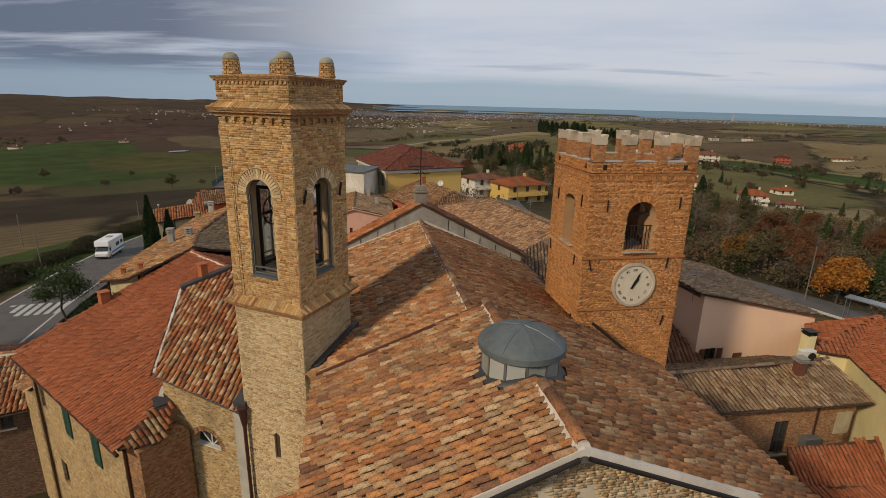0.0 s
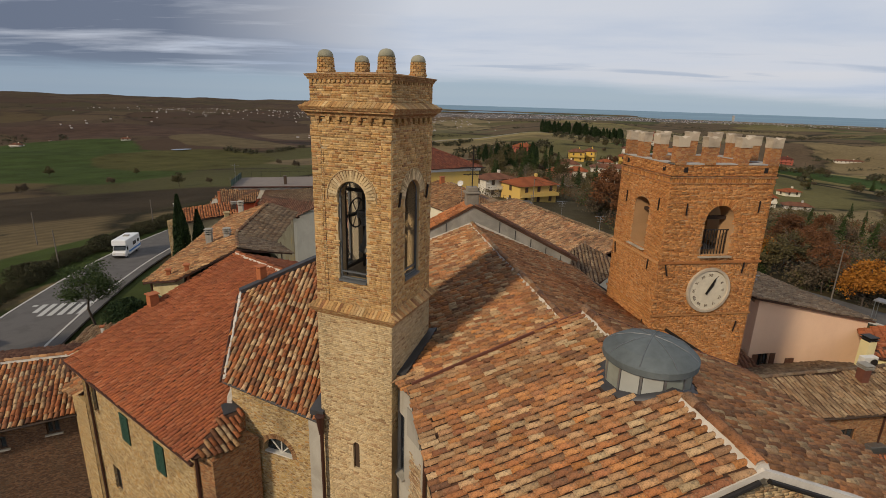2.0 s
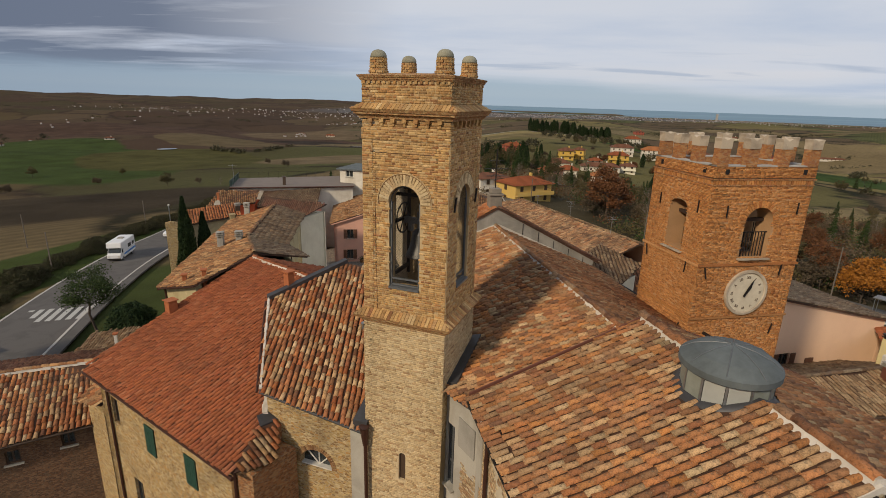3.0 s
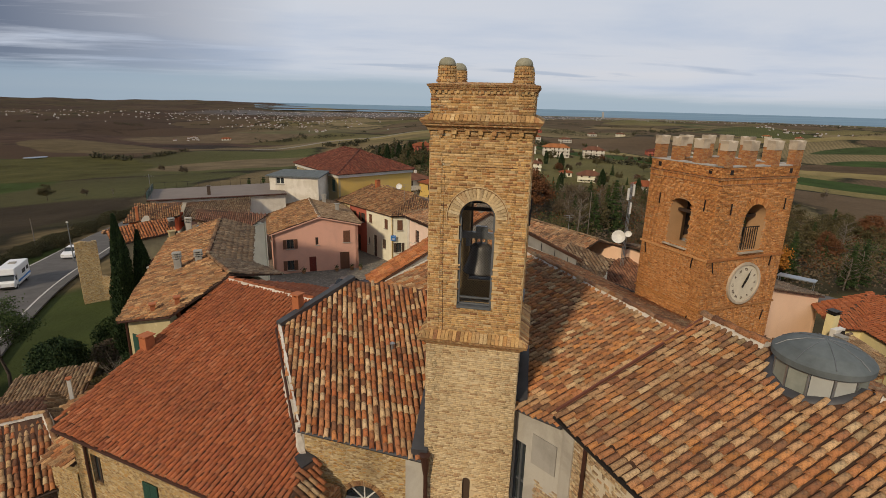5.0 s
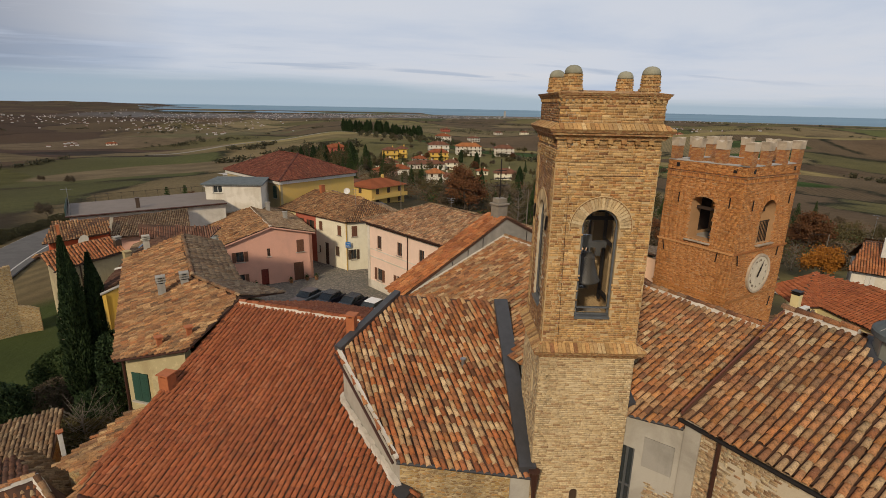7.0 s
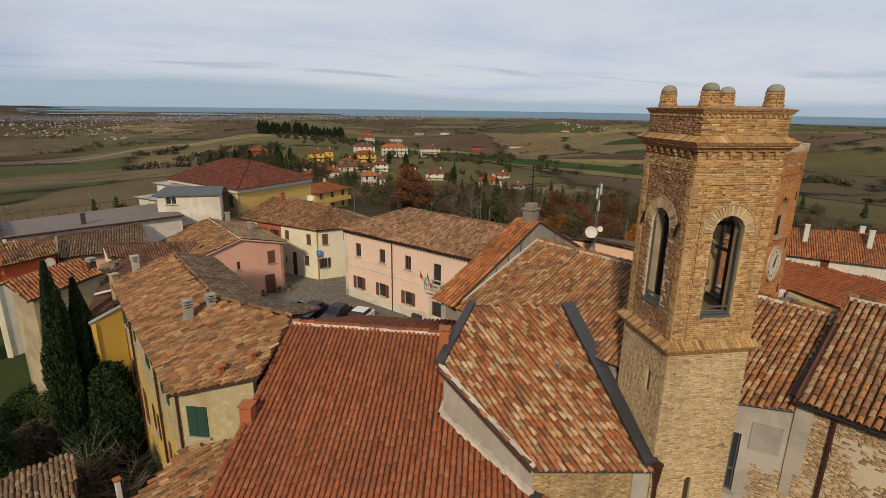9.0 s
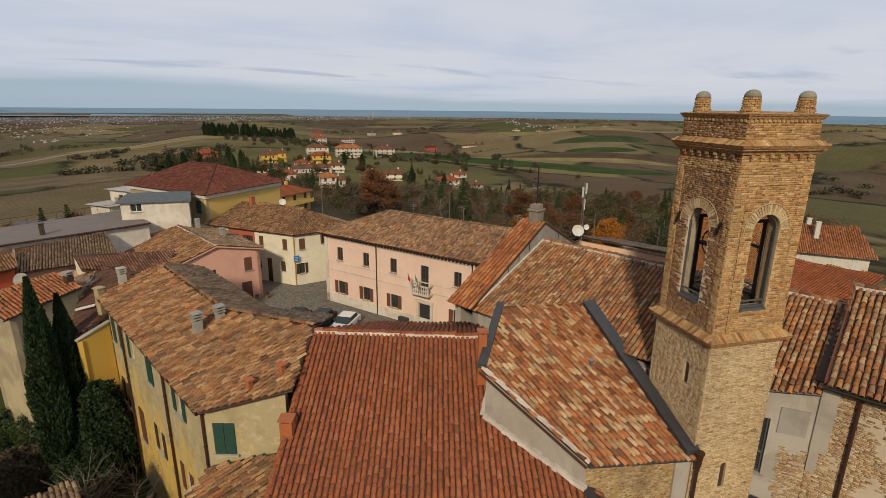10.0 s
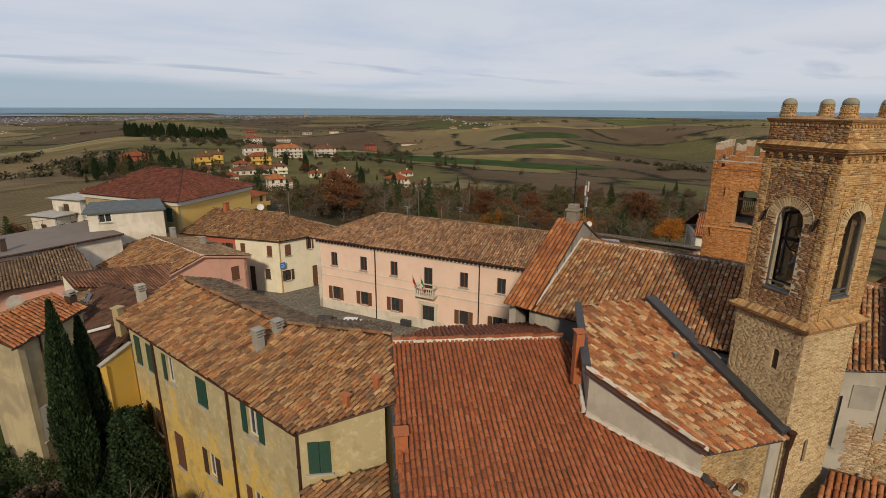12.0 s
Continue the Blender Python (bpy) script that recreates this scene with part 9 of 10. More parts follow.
bare = deciduous(15, 4.2, 2.4, "leaf_olive", 0, "bare winter shrub with many fine twigs", True, "bare_shrub", "bark_pale")
stand(bare, -22.9, 39.5, z=-3.2)
again(bare, -23.6, 36.6, 60, 0.95), again(bare, -25.6, 39.6, 160, 1.05)
oak1 = stand(deciduous(20, 6.8, 3.3, "leaf_orange", 6500, "round orange autumn tree beside the lane", size=0.17), 46.0, 77.0, 0, 0.78)
again(oak1, 50.0, 61.5, 140, 0.85)
again(oak1, 64, 50.5, 60, 0.8)
rust = stand(deciduous(21, 9.5, 4.6, "leaf_rust", 6500, "rust brown oak at the village edge", size=0.22), 33, 110)
olive_t = stand(deciduous(22, 8.0, 3.8, "leaf_olive", 3200, "nearly bare brown tree on the wooded slope", size=0.2), 40, 125)
bare_t = stand(deciduous(23, 9.5, 3.2, "leaf_olive", 250, "leafless pale-barked tree on the wooded slope", True, "bare_tree", "bark_pale"), 52, 105)
bush_t = stand(deciduous(26, 5.5, 3.4, "leaf_brush", 3600, "grey-brown scrubby tree on the wooded slope", size=0.2), 48, 118)
fir = stand(conifer(24, 11.0, 5.2, "dark green cedar on the wooded slope"), 45, 95)
far_cyp = cypress(30, 12.5, 4.4, "dark cypress in a row on the hill crest")
stand(far_cyp, 114, 648, 0, 1.3)
rg = random.Random(4)
for i in range(96):
    f = i / 95
    again(rg.choice([far_cyp, far_cyp, far_cyp, fir]), 118 + 66 * f + rg.uniform(-5, 5), 640 - 78 * f + rg.uniform(-8, 8), rg.uniform(0, 360), rg.uniform(0.7, 1.3) * (1.0 if f < 0.6 else 0.8))
W_, Y_ = "plaster_white", "plaster_ochre"
VILLAS = [(121, 201, 10.5, 8.5, 5.2, -20, W_, "red", "white villa with a red hipped roof among bare trees", 2), (133, 197, 10, 5, 2.6, -20, "concrete", "brown", "low pale outbuilding beside the villa", 1),
          (155, 236, 8.5, 6, 3.0, 10, "plaster_cream", "red", "small farmhouse with a weathered red roof", 1), (185, 370, 17, 11, 8.5, -22, W_, "brown", "large white villa with balconies on the slope", 3),
          (320, 497, 13, 9, 7.0, -10, "plaster_red", "maroon", "brick red house alone in the fields", 2), (134, 382, 17, 10, 7.5, -15, W_, "brown", "white house with a weathered brown roof in the hamlet", 2), (155, 372, 21, 11, 9.5, -18, W_, "orange", "long white apartment house with balconies in the hamlet", 3),
          (190, 510, 16, 11, 8, -10, W_, "red", "white house with a red roof at the top of the hamlet", 2), (78, 324, 9.5, 8, 7.5, -5, Y_, "brown", "yellow house at the foot of the hamlet", 2), (89, 334, 8, 8, 8, -25, Y_, "brown", "yellow house at the foot of the hamlet", 2),
          (110, 321, 13, 9, 7.0, -15, Y_, "red", "yellow house with a terrace in the hamlet", 2), (48, 346, 13, 9, 7.5, 10, "plaster_red", "red", "red brick house above the conifers", 2), (270, 605, 15, 9, 5.5, 0, W_, "brown", "white house far on the ridge", 2),
          (399, 520, 26, 6, 2.8, -20, W_, "brown", "long white farm shed far in the fields", 1), (83, 271, 21, 8, 3.8, -10, W_, "brown", "long low white house with a brown roof in the hamlet", 1), (60, 270, 13, 9, 4.0, -5, "plaster_cream", "brown", "low house with a broad brown roof in the hamlet", 1),
          (58, 240, 9.5, 8, 4.0, -15, W_, "red", "low white house with a bright red roof below the hamlet", 1), (59, 196, 6.5, 7, 6.5, -15, W_, "orange", "white house with balconies below the hamlet", 2), (99, 274, 8, 7, 5.5, -15, "plaster_cream", "brown", "small cream house in the hamlet", 2),
          (112, 234, 12, 9, 4.8, -25, "plaster_cream", "brown", "house with a brown hipped roof among trees", 2), (109, 254, 6.5, 5, 3.4, -20, "plaster_cream", "red", "small red-roofed house among trees", 1), (46, 222, 10, 7, 3.8, 0, "plaster_pink", "red", "low pink house with a red roof by the conifers", 1),
          (70, 214, 9, 7, 4.0, -15, W_, "brown", "low white house with a brown roof below the hamlet", 1), (88, 296, 8, 7, 4.5, -5, W_, "red", "small white house with a red roof in the hamlet", 2),
          (270, 700, 13, 8, 5, 0, "plaster_red", "brown", "brick farmhouse on the ridge above the hamlet", 2), (-292, 470, 8, 5, 2.4, 20, W_, "brown", "white farm in the valley", 1), (-372, 446, 9, 6, 2.8, 0, W_, "brown", "pale farmhouse among fields", 2), (-140, 690, 12, 6, 3, 10, W_, "red", "white farm buildings on the far slope", 1),
          (650, 640, 10, 7, 4.0, 10, "plaster_pink", "red", "pink farmhouse on the eastern ridge", 2), (575, 620, 12, 7, 3.6, 10, "plaster_cream", "orange", "cream farmhouse on the eastern ridge", 2), (350, 690, 12, 8, 4.5, 5, W_, "brown", "white farm beyond the hamlet", 1), (385, 675, 13, 8, 4.5, -15, "plaster_cream", "brown", "cream farmhouse beyond the hamlet", 2)]
VILLA_SPOTS = [(21, 134), (10, 139)] + [v[:2] for v in VILLAS if v[1] < 400 and v[0] > 0]
# wooded slope behind the town hall and down to the lane
kinds = [rust, olive_t, olive_t, bare_t, bare_t, fir, olive_t, bare_t, fir, bush_t, bush_t]
for i in range(210):
    a, r = radians(rg.uniform(4, 78)), rg.uniform(62, 165)
    x, y = LO[0] + r * math.sin(a), LO[1] + r * math.cos(a)
    if any(math.hypot(x - q[0], y - q[1]) < 5.5 for q in ROAD2) or math.hypot(x - 20, y - 134) < 14 or (x < 32 and y < 128) or (48 < x < 82 and 24 < y < 56):
        continue
    again(rg.choice(kinds), x, y, rg.uniform(0, 360), rg.uniform(0.4, 0.8))
for i in range(110):
    a, r = radians(rg.uniform(-2, 78)), rg.uniform(165, 300)
    x, y = LO[0] + r * math.sin(a), LO[1] + r * math.cos(a)
    if noise.noise((x / 70, y / 70, 8.0)) < 0.2:
        continue
    again(rg.choice([olive_t, fir, bush_t, bush_t, bare_t]), x, y, rg.uniform(0, 360), rg.uniform(0.4, 0.8))
for i in range(190):
    a, r = radians(rg.uniform(-60, -2)), rg.uniform(85, 300)
    x, y = LO[0] + r * math.sin(a), LO[1] + r * math.cos(a)
    if noise.noise((x / 60, y / 60, 3.0)) < 0.1 or (r > 190 and rg.random() < 0.75) or min(math.hypot(x - q[0], y - q[1]) for q in ROAD) < 7:
        continue
    again(rg.choice([olive_t, bush_t, bush_t, bare_t]), x, y, rg.uniform(0, 360), rg.uniform(0.25, 0.6))
for i in range(90):
    x, y = rg.uniform(90, 290), rg.uniform(260, 560)
    if any(math.hypot(x - v[0], y - v[1]) < 13 for v in VILLAS) or noise.noise((x / 60, y / 60, 5.0)) < -0.05:
        continue
    again(rg.choice([fir, bush_t, olive_t, olive_t]), x, y, rg.uniform(0, 360), rg.uniform(0.35, 0.75))
for i in range(34):
    x, y = rg.uniform(22, 125), rg.uniform(150, 330)
    if any(math.hypot(x - v[0], y - v[1]) < 11 for v in VILLA_SPOTS):
        continue
    again(rg.choice([fir, fir, far_cyp, bush_t]), x, y, rg.uniform(0, 360), rg.uniform(0.5, 0.9))
for i in range(46):
    x, y = rg.uniform(16, 50), rg.uniform(185, 320)
    if any(math.hypot(x - v[0], y - v[1]) < 8 for v in VILLA_SPOTS):
        continue
    again(rg.choice([fir, fir, far_cyp, olive_t]), x, y, rg.uniform(0, 360), rg.uniform(0.6, 1.0))
for x, y, s in ((-24, 112, 0.95), (-21, 108, 0.6), (-27.5, 116, 0.9), (-19.5, 112, 0.55), (-31, 112, 0.7), (-26, 110, 0.7), (-22.5, 115, 0.7), (-29, 119, 0.8), (-24.5, 106, 0.6), (-33, 118, 0.6)):
    again(fir if s > 0.85 else rg.choice([bush_t, olive_t, rust]), x, y, 40 * s, s * 0.8)
hedge_b = stand(bush(31, 5.0, 2.1, "leaf_hedge", 2600, "brown-green hedge along the far side of the road", "hedge"), -55.5, 62)
for i, (x, y) in enumerate(off(ROAD, -8.2)[16:-8:2]):
    again(hedge_b, x + rg.uniform(-1, 1), y, rg.uniform(0, 360), rg.uniform(0.55, 0.95))
for i in range(80):
    v = rg.choice([v for v in VILLAS if 150 < v[1] < 420 and 40 < v[0] < 200])
    x, y = v[0] + rg.gauss(0, 14), v[1] + rg.gauss(0, 14)
    if any(math.hypot(x - q[0], y - q[1]) < 7.5 + 0.35 * q[2] for q in VILLAS):
        continue
    again(rg.choice([fir, bush_t, bush_t, olive_t, olive_t, rust]), x, y, rg.uniform(0, 360), rg.uniform(0.35, 0.6))
# distant trees and hedges, too many to count
rng = np.random.default_rng(77)
cl = []
for i in range(4200):
    a, r = radians(rg.uniform(-58, 80)), 260 * (7.4 ** rg.random())
    x, y = LO[0] + r * math.sin(a), LO[1] + r * math.cos(a)
    if noise.noise((x / 160, y / 160, 6.0)) + 0.4 * noise.noise((x / 50, y / 50, 1.0)) < (0.24 if r > 700 else 0.42) or r > 1880 or (r < 620 and a > 0.3 and rg.random() < 0.7):
        continue
    q = rg.uniform(0, math.pi)
    run = rg.choice((0, 0, 1, 3, 6, 9))
    for j in range(run + 1):
        xx, yy = x + math.cos(q) * 5 * j + rg.uniform(-2, 2), y + math.sin(q) * 5 * j + rg.uniform(-2, 2)
        s = rg.uniform(1.2, 3.2)
        m = 46 if r < 600 else 14
        cl.append((rng.normal(0, 1, (m, 3)) * (s * 0.62, s * 0.62, s * 0.32) + (xx, yy, land(xx, yy) + s * 0.5), s))
for i in range(9):
    for j in range(14):
        xx, yy = 118 + 7 * j - 2.2 * i + rg.uniform(-1, 1), 566 - 4.5 * j - 7.5 * i + rg.uniform(-1, 1)
        cl.append((rng.normal(0, 1, (30, 3)) * (1.1, 1.1, 0.9) + (xx, yy, land(xx, yy) + 1.6), 2.2))
cen = np.concatenate([c for c, s in cl])
siz = np.concatenate([np.full(len(c), s) for c, s in cl])
a1 = rng.normal(0, 1, cen.shape)
a1 = a1 / np.linalg.norm(a1, axis=1)[:, None] * siz[:, None] * 0.3
a2 = np.cross(a1, rng.normal(0, 1, cen.shape))
a2 = a2 / np.linalg.norm(a2, axis=1)[:, None] * siz[:, None] * 0.25
v = np.stack([cen - a1, cen + a2, cen + a1, cen - a2], 1).reshape(-1, 3)
tagged(part("distant_trees", quads("distant_trees", v, np.arange(len(v)).reshape(-1, 4), "leaf_far"), "leaf_far"), "scattered trees and hedges over the far fields", "trees", kind="stuff")

# undergrowth of the wooded slopes
for mat, n, lb in (("leaf_rust", 170, "rust-coloured autumn undergrowth on the wooded slope"), ("leaf_olive", 330, "olive brown undergrowth on the wooded slope"), ("leaf_brush", 380, "grey-brown bare scrub on the wooded slope"), ("leaf_dark", 110, "dark evergreen scrub on the wooded slope")):
    cs = []
    while len(cs) < n:
        a, r = radians(rg.uniform(2, 80)), rg.uniform(60, 200)
        x, y = LO[0] + r * math.sin(a), LO[1] + r * math.cos(a)
        if any(math.hypot(x - q[0], y - q[1]) < 5 for q in ROAD2[::3]) or math.hypot(x - 19, y - 134) < 9 or (x < 30 and y < 124) or (46 < x < 84 and 22 < y < 58) or any(math.hypot(x - q[0], y - q[1]) < 10 for q in VILLA_SPOTS):
            continue
        s = rg.uniform(1.3, 2.6)
        cs.append(rng.normal(0, 1, (150, 3)) * (s * 0.75, s * 0.75, s * 0.42) + (x, y, land(x, y) + s * 0.6))
    part("undergrowth", leaves_mesh("undergrowth", np.concatenate(cs), None, 0.2, mat, rng), mat)
    tagged(bpy.data.objects[[o.name for o in bpy.data.objects if o.name.startswith("undergrowth")][-1]], lb, "undergrowth", kind="stuff")

# ---- far houses ----
def villa(x, y, w, d, h, turn, wall_m, roof_key, label, storeys=2, roof_h=None, lift=0.0, name="villa"):
    t = thing(name, label, "house")
    t.matrix_world = pose(x, y, land(x, y) - 0.6 + lift, 0, 0, turn)
    b = Build()
    b.abox(-w / 2, w / 2, -d / 2, d / 2, -3, h)
    part("wall", b, wall_m, t)
    rh = roof_h if roof_h is not None else d * 0.26
    o = 0.7
    b = Build()
    e = [(-w / 2 - o, -d / 2 - o, h), (w / 2 + o, -d / 2 - o, h), (w / 2 + o, d / 2 + o, h), (-w / 2 - o, d / 2 + o, h)]
    k = min(w, d) * 0.42
    r = [(-w / 2 + k, 0, h + rh), (w / 2 - k, 0, h + rh)]
    for f in ((e[0], e[1], r[1], r[0]), (e[2], e[3], r[0], r[1]), (e[3], e[0], r[0]), (e[1], e[2], r[1]), tuple(e[::-1])):
        b.poly(f)
    part("roof", b, roof_key, t)
    for s in range(storeys):
        z = 1.0 + s * (h / storeys)
        for side in (-1, 1):
            n = max(2, int(w / 3.2))
            for i in range(n):
                xx = -w / 2 + w * (i + 0.5) / n
                b = Build()
                b.abox(xx - 0.45, xx + 0.45, side * (d / 2 + 0.03) - 0.06, side * (d / 2 + 0.03) + 0.06, z, z + 1.3)
                part("window", b, "frame_dark", t)
            b = Build()
            b.abox(side * (w / 2 + 0.03) - 0.06, side * (w / 2 + 0.03) + 0.06, -0.5, 0.5, z, z + 1.3)
            part("window", b, "frame_dark", t)
        if s and storeys > 1:
            b = Build()
            b.abox(-w / 2 - 0.1, w / 2 + 0.1, -d / 2 - 1.1, -d / 2, z - 1.1, z - 0.95)
            b.abox(-w / 2 - 0.1, w / 2 + 0.1, -d / 2 - 1.1, -d / 2 - 1.0, z - 0.95, z - 0.15)
            part("balcony", b, wall_m, t)
    b = Build()
    b.abox(w * 0.15, w * 0.15 + 0.6, -0.3, 0.3, h, h + rh + 0.7)
    part("chimney", b, wall_m, t)
    return t


for key in ("red", "orange", "maroon", "brown"):
    pal = {"red": RED, "orange": ORANGE, "maroon": MAROON, "brown": BROWN}[key]
    g = Nodes("far_roof_" + key)
    w_ = g.n("ShaderNodeTexWave")
    g.put(w_.inputs["Scale"], 1.1), g.put(w_.inputs["Distortion"], 0.6)
    c = g.mix(0.35, tuple(0.72 * v for v in pal[0]), g.ramp(w_.outputs[1], [(0.2, 0.4), (0.7, 1.0)]), "MULTIPLY")
    c = g.mix(g.math("MULTIPLY", g.ramp(g.noise(0.7, 5, 0.65), [(0.4, 0.0), (0.65, 1.0)]), 0.6), c, tuple(0.6 * v for v in pal[2]))
    g.bump(w_.outputs[1], 0.5, 0.05)
    MATS["far_roof_" + key] = g.done(c, 0.9, 0, 0.1)
for x, y, w, d, h_, tn, wm, rk, lb, st in VILLAS:
    villa(x, y, w * 0.92, d * 0.92, h_ * 0.78, tn, wm, "far_roof_" + rk, lb, st)
villa(19, 134.5, 11.5, 8.5, 5.2, 28, "plaster_palazzo", "far_roof_red", "yellow house with a bright red roof beyond the palazzo", 2, 1.7, -0.6)
villa(10, 139, 9, 7, 5.0, 28, "plaster_white", "far_roof_brown", "small white house beside the yellow one", 2, 1.2, 0.3)
villa(-13.4, 118, 5.6, 6.0, 9.6, 30, W_, "concrete", "tall white modern house with a flat roof beyond the palazzo", 3, 0.25)
villa(-17.6, 116.5, 4.0, 5.0, 7.4, 30, W_, "concrete", "lower white wing of the modern house", 2, 0.25)
# far towns: small houses past counting
wv, rv = Build(), Build()


def far_house(a, r, big=1.0):
    x, y = LO[0] + r * math.sin(radians(a)), LO[1] + r * math.cos(radians(a))
    z = land(x, y)
    w, h_ = rg.uniform(1.4, 4.0) * big, rg.uniform(0.8, 1.9) * big
    wv.abox(x - w / 2, x + w / 2, y - w * 0.35, y + w * 0.35, z - 2, z + h_)
    o = 0.3
    p = [(x - w / 2 - o, y - w * 0.35 - o, z + h_), (x + w / 2 + o, y - w * 0.35 - o, z + h_), (x + w / 2 + o, y + w * 0.35 + o, z + h_), (x - w / 2 - o, y + w * 0.35 + o, z + h_)]
    k = [(x - w / 2 - o, y, z + h_ + w * 0.16), (x + w / 2 + o, y, z + h_ + w * 0.16)]
    for f in ((p[0], p[1], k[1], k[0]), (p[2], p[3], k[0], k[1]), (p[3], p[0], k[0]), (p[1], p[2], k[1])):
        rv.poly(f)


for ca, cr, sa, sr, n in ((-6.5, 1010, 2.4, 50, 30), (-28, 1650, 3.5, 110, 40), (-14.8, 700, 1.2, 22, 7), (-1.5, 760, 1.0, 20, 5), (-20, 1400, 6, 160, 60), (-12, 1500, 6, 200, 110), (-4, 1300, 5, 180, 90), (-2, 1600, 4, 130, 110), (8, 1660, 5, 110, 210), (20, 1700, 6, 100, 260), (33, 1720, 5, 80, 160), (47, 960, 3, 30, 22), (46, 1750, 5, 60, 50), (-38, 900, 5, 120, 8)):
    for i in range(int(n * 1.5)):
        far_house(max(-55, rg.gauss(ca, sa)), min(1880, max(640, rg.gauss(cr, sr))), 0.8 if cr > 1400 else 1.0)
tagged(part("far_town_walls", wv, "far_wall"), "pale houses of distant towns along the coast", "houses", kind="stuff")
tagged(part("far_town_roofs", rv, "far_roof_brown"), "brown roofs of distant towns along the coast", "roofs", kind="stuff")
b = Build()
b.abox(-2.5, 2.5, -2.5, 2.5, 0, 20)
tw = thing("tower_block", "pale tower block on the distant coast", "building")
part("wall", b, "concrete", tw)
tw.location = (880, 1640, -19)
# flat glossy sheet stands in for a pale farm shed in the valley
pond = thing("pond", "small pale farm pond in the valley", "pond", kind="structure")
b = Build()
b.prism([(-208 + 5.0 * math.cos(q) + 3 * math.sin(q), 402 + 6 * math.sin(q), land(-208, 402) + 0.3) for q in np.linspace(0, 2 * math.pi, 24)[:-1]], (0, 0, 0.3))
part("water", b, "glass_pond", pond)

# ---- poles, wires, masts ----
def pole(x, y, h, label, z=None, r=0.09, name="utility_pole", material="bark_pale"):
    t = thing(name, label, "pole")
    z = land(x, y) - 0.3 if z is None else z
    b = Build()
    b.tube([(x, y, z - 0.5), (x, y, z + h)], r, 8, r * 0.7)
    part("shaft", b, material, t)
    return t, V(x, y, z + h)


def wire(p, q, sag, label="thin overhead cable between poles"):
    t = thing("cable", label, "cable")
    b = Build()
    b.tube([V(*p) + (V(*q) - V(*p)) * s - V(0, 0, 4 * sag * s * (1 - s)) for s in np.linspace(0, 1, 13)], 0.02, 5, caps=False)
    part("strand", b, "iron", t)


tops = []
for x, y, h_ in ((24.5, 69.5, 8.3), (46.0, 61.5, 7.6), (66, 52, 7.6), (14.0, 98.0, 9.0), (36, 88, 9.0)):
    t, p = pole(x, y, h_, "pale concrete utility pole beside the lane")
    tops.append(p)
wire(tops[0], tops[1], 0.9), wire(tops[1], tops[2], 0.8), wire(tops[3], tops[0], 1.2), wire(tops[3], tops[4], 0.8)
t, p = pole(-47.9, 84.5, 6.3, "slim street lamp beside the road", name="street_lamp", material="steel")
b = Build()
b.lathe(p, [(0.08, 0), (0.16, 0.06), (0.16, 0.18), (0.05, 0.25)], 10)
part("lamp_head", b, "frame_white", t)
for x, y in ((-56.0, 68.0), (-58.5, 96), (-70, 82)):
    pole(x, y, 5.5, "pale concrete post beyond the road")
mast = thing("telecom_mast", "slender lattice mast with white antennas behind the church", "mast")
mx, my = 12.45, 38.0
b = Build()
for dx, dy in ((0.14, 0), (-0.07, 0.12), (-0.07, -0.12)):
    b.tube([(mx + dx, my + dy, 6.5), (mx + dx * 0.6, my + dy * 0.6, 14.2)], 0.022, 5)
for z in np.arange(7, 14.2, 0.45):
    b.tube([(mx + 0.12, my, z), (mx - 0.06, my + 0.1, z + 0.45)], 0.012, 4, caps=False)
    b.tube([(mx - 0.06, my + 0.1, z), (mx - 0.06, my - 0.1, z + 0.45)], 0.012, 4, caps=False)
part("lattice", b, "steel", mast)
for dx, z in ((0.22, 13.6), (-0.2, 13.3), (0.1, 12.2)):
    b = Build()
    b.box((mx + dx, my, z), (1, 0, 0), (0, 1, 0), (0, 0, 1), 0.14, 0.1, 0.9)
    part("antenna", b, "frame_white", mast)
for x, y, z, s in ((11.8, 37.9, 9.95, 1.15), (12.3, 37.4, 10.3, 0.55)):
    d2 = thing("satellite_dish", "white satellite dish fixed by the mast", "satellite dish")
    for o in dish.children:
        c = o.copy()
        scene.collection.objects.link(c)
        c.parent = d2
    d2.matrix_world = pose(x, y, z, 65, 0, -35) @ Matrix.Scale(s, 4)
for x, y, z, h_ in ((15.5, 30.0, 8.6, 1.5), (63.5, 45.2, 3.6, 3.2), (-0.6, 71.5, 6.9, 2.0), (8.5, 50.0, 8.9, 1.6), (6.5, 56.0, 8.6, 1.4), (10.5, 44.0, 8.9, 1.5)):
    ae = thing("tv_aerial", "thin metal television aerial on a roof", "aerial")
    b = Build()
    b.tube([(x, y, z - 0.4), (x, y, z + h_)], 0.02, 5)
    for k in range(3):
        b.tube([(x - 0.5 + 0.12 * k, y, z + h_ - 0.22 * k), (x + 0.5 - 0.12 * k, y, z + h_ - 0.22 * k)], 0.011, 4)
    b.tube([(x, y - 0.6, z + h_ - 0.1), (x, y + 0.6, z + h_ - 0.1)], 0.012, 4)
    part("aerial_rod", b, "steel", ae)
shelter = thing("bus_shelter", "small pale bus shelter beside the lane", "bus shelter")
sx, sy = 48.1, 54.6
sz_ = land(sx, sy)
b = Build()
b.box((sx, sy, sz_ + 2.7), (0.55, -0.83, 0), (0.83, 0.55, 0), (0, 0, 1), 4.2, 1.6, 0.12)
part("roof", b, "steel", shelter)
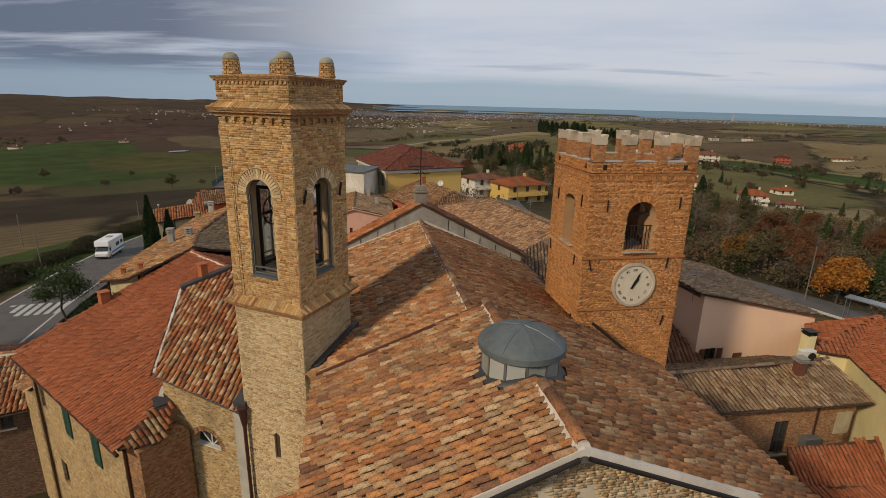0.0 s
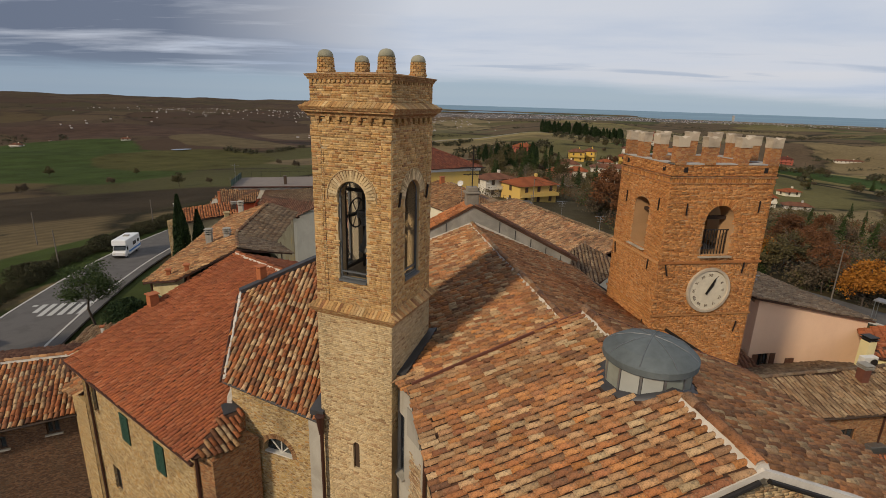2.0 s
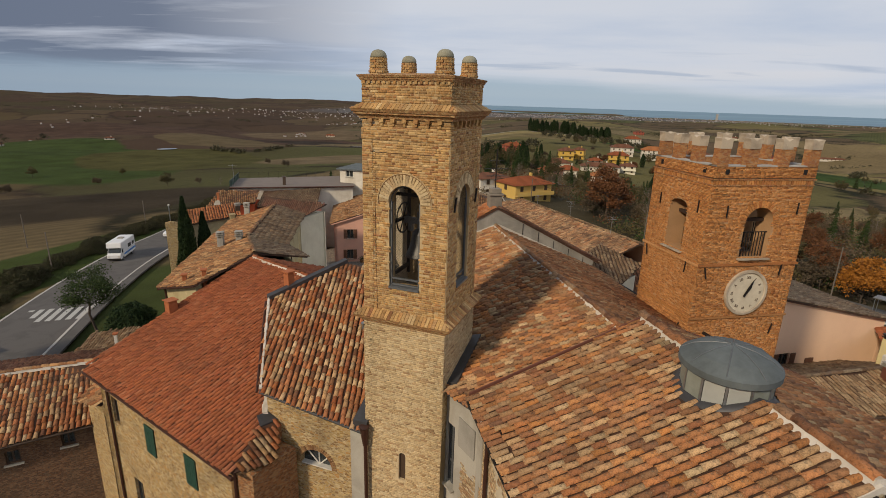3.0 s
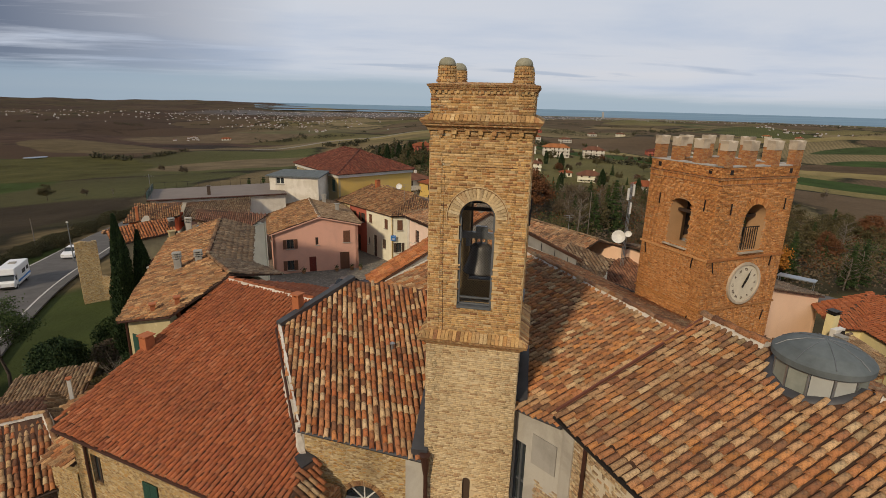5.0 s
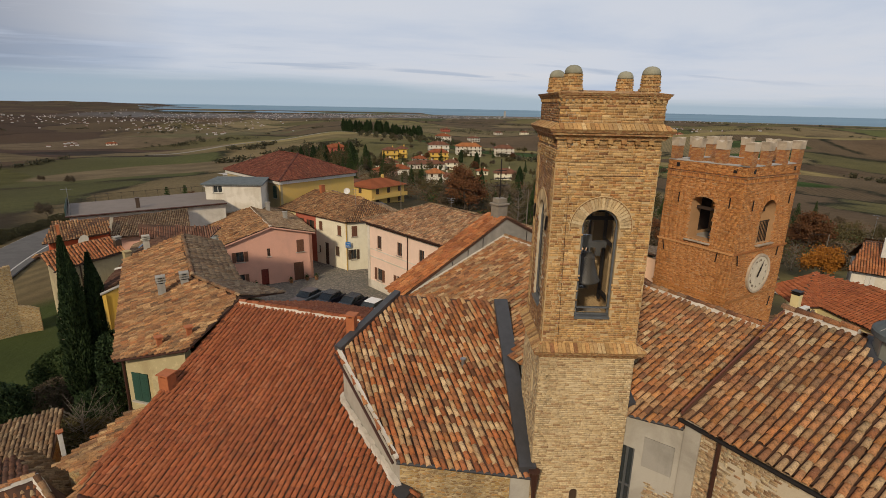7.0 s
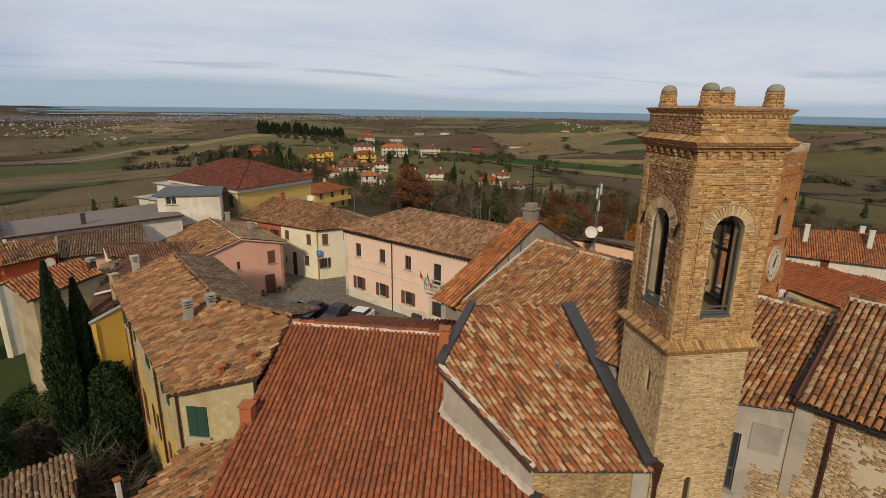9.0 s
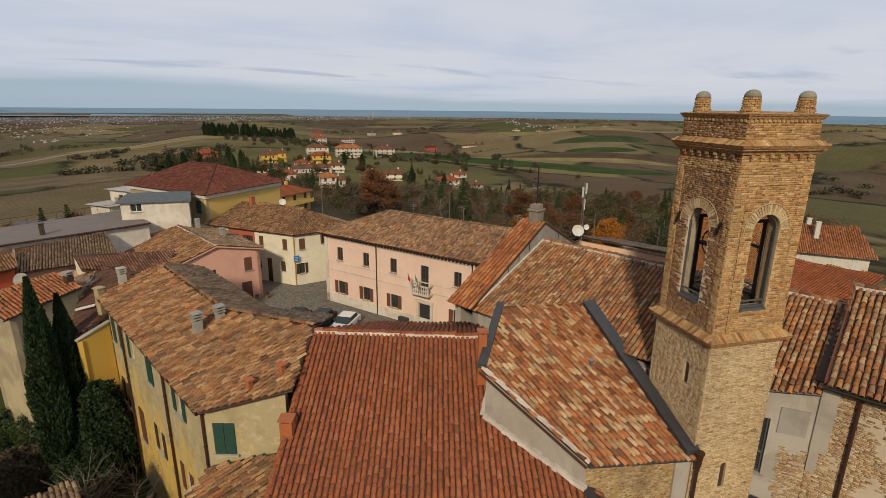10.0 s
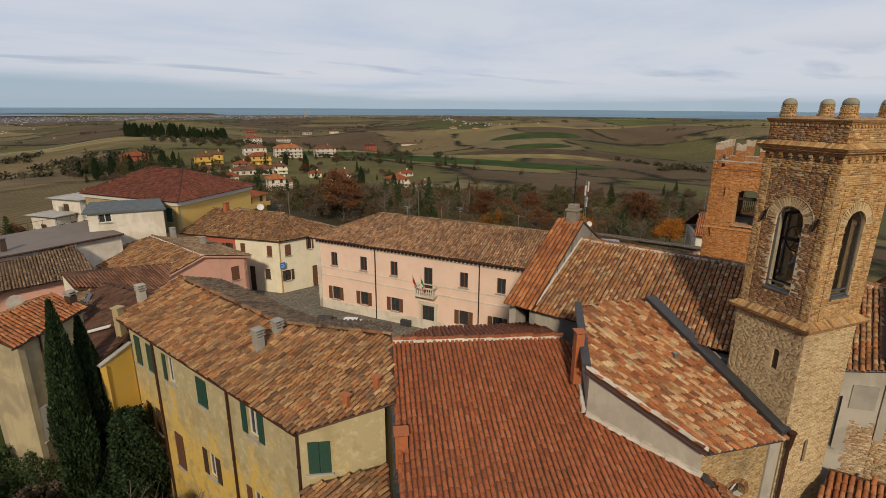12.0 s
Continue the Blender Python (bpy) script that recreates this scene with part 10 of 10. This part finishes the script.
for i in (-1, 1):
    for j in (-1, 1):
        b = Build()
        c = V(sx, sy, 0) + V(0.55, -0.83, 0) * 1.9 * i + V(0.83, 0.55, 0) * 0.7 * j
        b.tube([(c[0], c[1], sz_ - 0.4), (c[0], c[1], sz_ + 2.7)], 0.04, 6)
        part("post", b, "steel", shelter)

# ---- vehicles ----
def wheels(t, xs, y, r, w=0.2):
    for x in xs:
        for s in (-1, 1):
            b = Build()
            k = [(x + r * math.cos(q), s * y - w / 2, r + r * math.sin(q)) for q in np.linspace(0, 2 * math.pi, 17)[:-1]]
            b.prism(k, (0, w, 0))
            wh = part("wheel", b, "rubber", t)
            b = Build()
            k = [(x + 0.6 * r * math.cos(q), s * (y + w / 2 + 0.002) - 0.01, r + 0.6 * r * math.sin(q)) for q in np.linspace(0, 2 * math.pi, 13)[:-1]]
            b.prism(k, (0, 0.02, 0))
            part("rim", b, "steel", wh)


def car(label, paint, length=4.1, width=1.7, estate=False):
    t = thing("car", label, "car")
    l, w = length, width / 2
    side = [(-l / 2, 0.28), (-l / 2, 0.72), (-l * 0.47, 0.88), (-l * 0.20, 0.98), (l * 0.47 if estate else l * 0.40, 0.98), (l / 2, 0.92), (l / 2, 0.30)]
    b = Build()
    b.prism([(x, -w, z) for x, z in side], (0, 2 * w, 0))
    part("body", b, paint, t, bevel=0.07)
    cab = [(-l * 0.22, 0.97), (-l * 0.06, 1.40), (l * 0.28, 1.44), (l * (0.46 if estate else 0.40), 0.97)]
    b = Build()
    b.prism([(x, -w + 0.13, z) for x, z in cab], (0, 2 * w - 0.26, 0))
    part("cabin_glass", b, "glass", t, bevel=0.05)
    b = Build()
    b.abox(-l * 0.055, l * 0.29, -w + 0.17, w - 0.17, 1.425, 1.46)
    part("roof", b, paint, t, bevel=0.02)
    for s in (-1, 1):
        b = Build()
        b.abox(-l / 2 - 0.012, -l / 2 + 0.05, s * w * 0.68 - 0.17, s * w * 0.68 + 0.17, 0.6, 0.74)
        part("headlight", b, "frame_white", t)
        b = Build()
        b.abox(l / 2 - 0.05, l / 2 + 0.012, s * w * 0.75 - 0.12, s * w * 0.75 + 0.12, 0.62, 0.86)
        part("tail_light", b, "flag_red", t)
    wheels(t, (-l * 0.31, l * 0.30), w - 0.09, 0.31)
    return t


camper = thing("camper_van", "white camper van with an overcab driving along the road", "camper van")
b = Build()
b.prism([(x, -1.05, z) for x, z in ((-1.75, 0.45), (3.0, 0.45), (3.0, 2.85), (-2.45, 2.95), (-2.55, 2.1), (-1.75, 1.95))], (0, 2.1, 0))
part("body", b, "car_white", camper, bevel=0.1)
b = Build()
b.prism([(x, -0.95, z) for x, z in ((-2.9, 0.4), (-1.7, 0.4), (-1.7, 2.0), (-2.15, 2.0), (-2.5, 1.35), (-2.95, 1.15))], (0, 1.9, 0))
part("cab", b, "car_white", camper, bevel=0.06)
b = Build()
b.prism([(x, -0.85, z) for x, z in ((-2.55, 1.36), (-2.18, 1.98), (-2.22, 2.0), (-2.6, 1.38))], (0, 1.7, 0))
part("windscreen", b, "glass", camper)
b = Build()
b.abox(-2.98, -2.9, -0.9, 0.9, 0.4, 0.62)
part("bumper", b, "iron", camper)
for s in (-1, 1):
    b = Build()
    b.abox(0.0, 1.2, s * 1.06 - 0.015, s * 1.06 + 0.015, 1.55, 2.1)
    b.abox(1.7, 2.5, s * 1.06 - 0.015, s * 1.06 + 0.015, 1.6, 2.1)
    b.abox(-2.25, -1.8, s * 0.965 - 0.012, s * 0.965 + 0.012, 1.3, 1.85)
    part("side_window", b, "glass", camper)
    b = Build()
    b.abox(-1.7, 2.95, s * 1.057 - 0.01, s * 1.057 + 0.01, 0.85, 1.1)
    part("stripe", b, "blue_sign", camper)
    b = Build()
    b.abox(-2.99, -2.93, s * 0.7 - 0.14, s * 0.7 + 0.14, 0.78, 0.98)
    part("headlight", b, "frame_white", camper)
b = Build()
b.abox(0.2, 1.0, -0.4, 0.4, 2.9, 3.02)
part("roof_hatch", b, "cement", camper)
wheels(camper, (-2.0, 1.7), 0.88, 0.34)
camper.matrix_world = pose(-50.0, 73.8, land(-50, 73.8) + 0.17, 0, 0, 101) @ Matrix.Scale(0.93, 4)
cw = car("white hatchback parked at the roadside", "car_white")
cw.matrix_world = pose(-49.8, 88.5, land(-49.8, 88.5) + 0.17, 0, 0, 95)
for i, (x, y, tn, paint, lb, es) in enumerate(((-9.1, 58.6, 42, "car_grey", "grey estate car parked in the square", True), (-7.0, 57.2, 40, "car_dark", "dark car parked in the square", False), (-5.0, 55.5, 40, "car_dark", "dark car parked in the square", False), (-3.4, 53.3, 40, "car_white", "white car parked in the square", False),
                                               (-12.6, 49.5, 80, "car_dark", "dark car in the side lane", False),)):
    c = car(lb, paint, estate=es)
    c.matrix_world = pose(x, y, GZ, 0, 0, tn)
for x, y, tn, paint, lb in ((-44.6, 40.5, 70, "car_white", "white car parked under the pine"), (25.6, 27.8 + 12, 40, "car_grey", "grey car in the lane")):
    c = car(lb, paint)
    c.matrix_world = pose(x, y, land(x, y) + 0.12, 0, 0, tn)

# ---- single tiles and bricks ----
for name, me, rows, parent in LATE:
    for o, x, d, n in rows:
        ob = new(name, me)
        ob.parent = parent
        ob.matrix_basis = Matrix(((x[0], d[0], n[0], o[0]), (x[1], d[1], n[1], o[1]), (x[2], d[2], n[2], o[2]), (0, 0, 0, 1)))
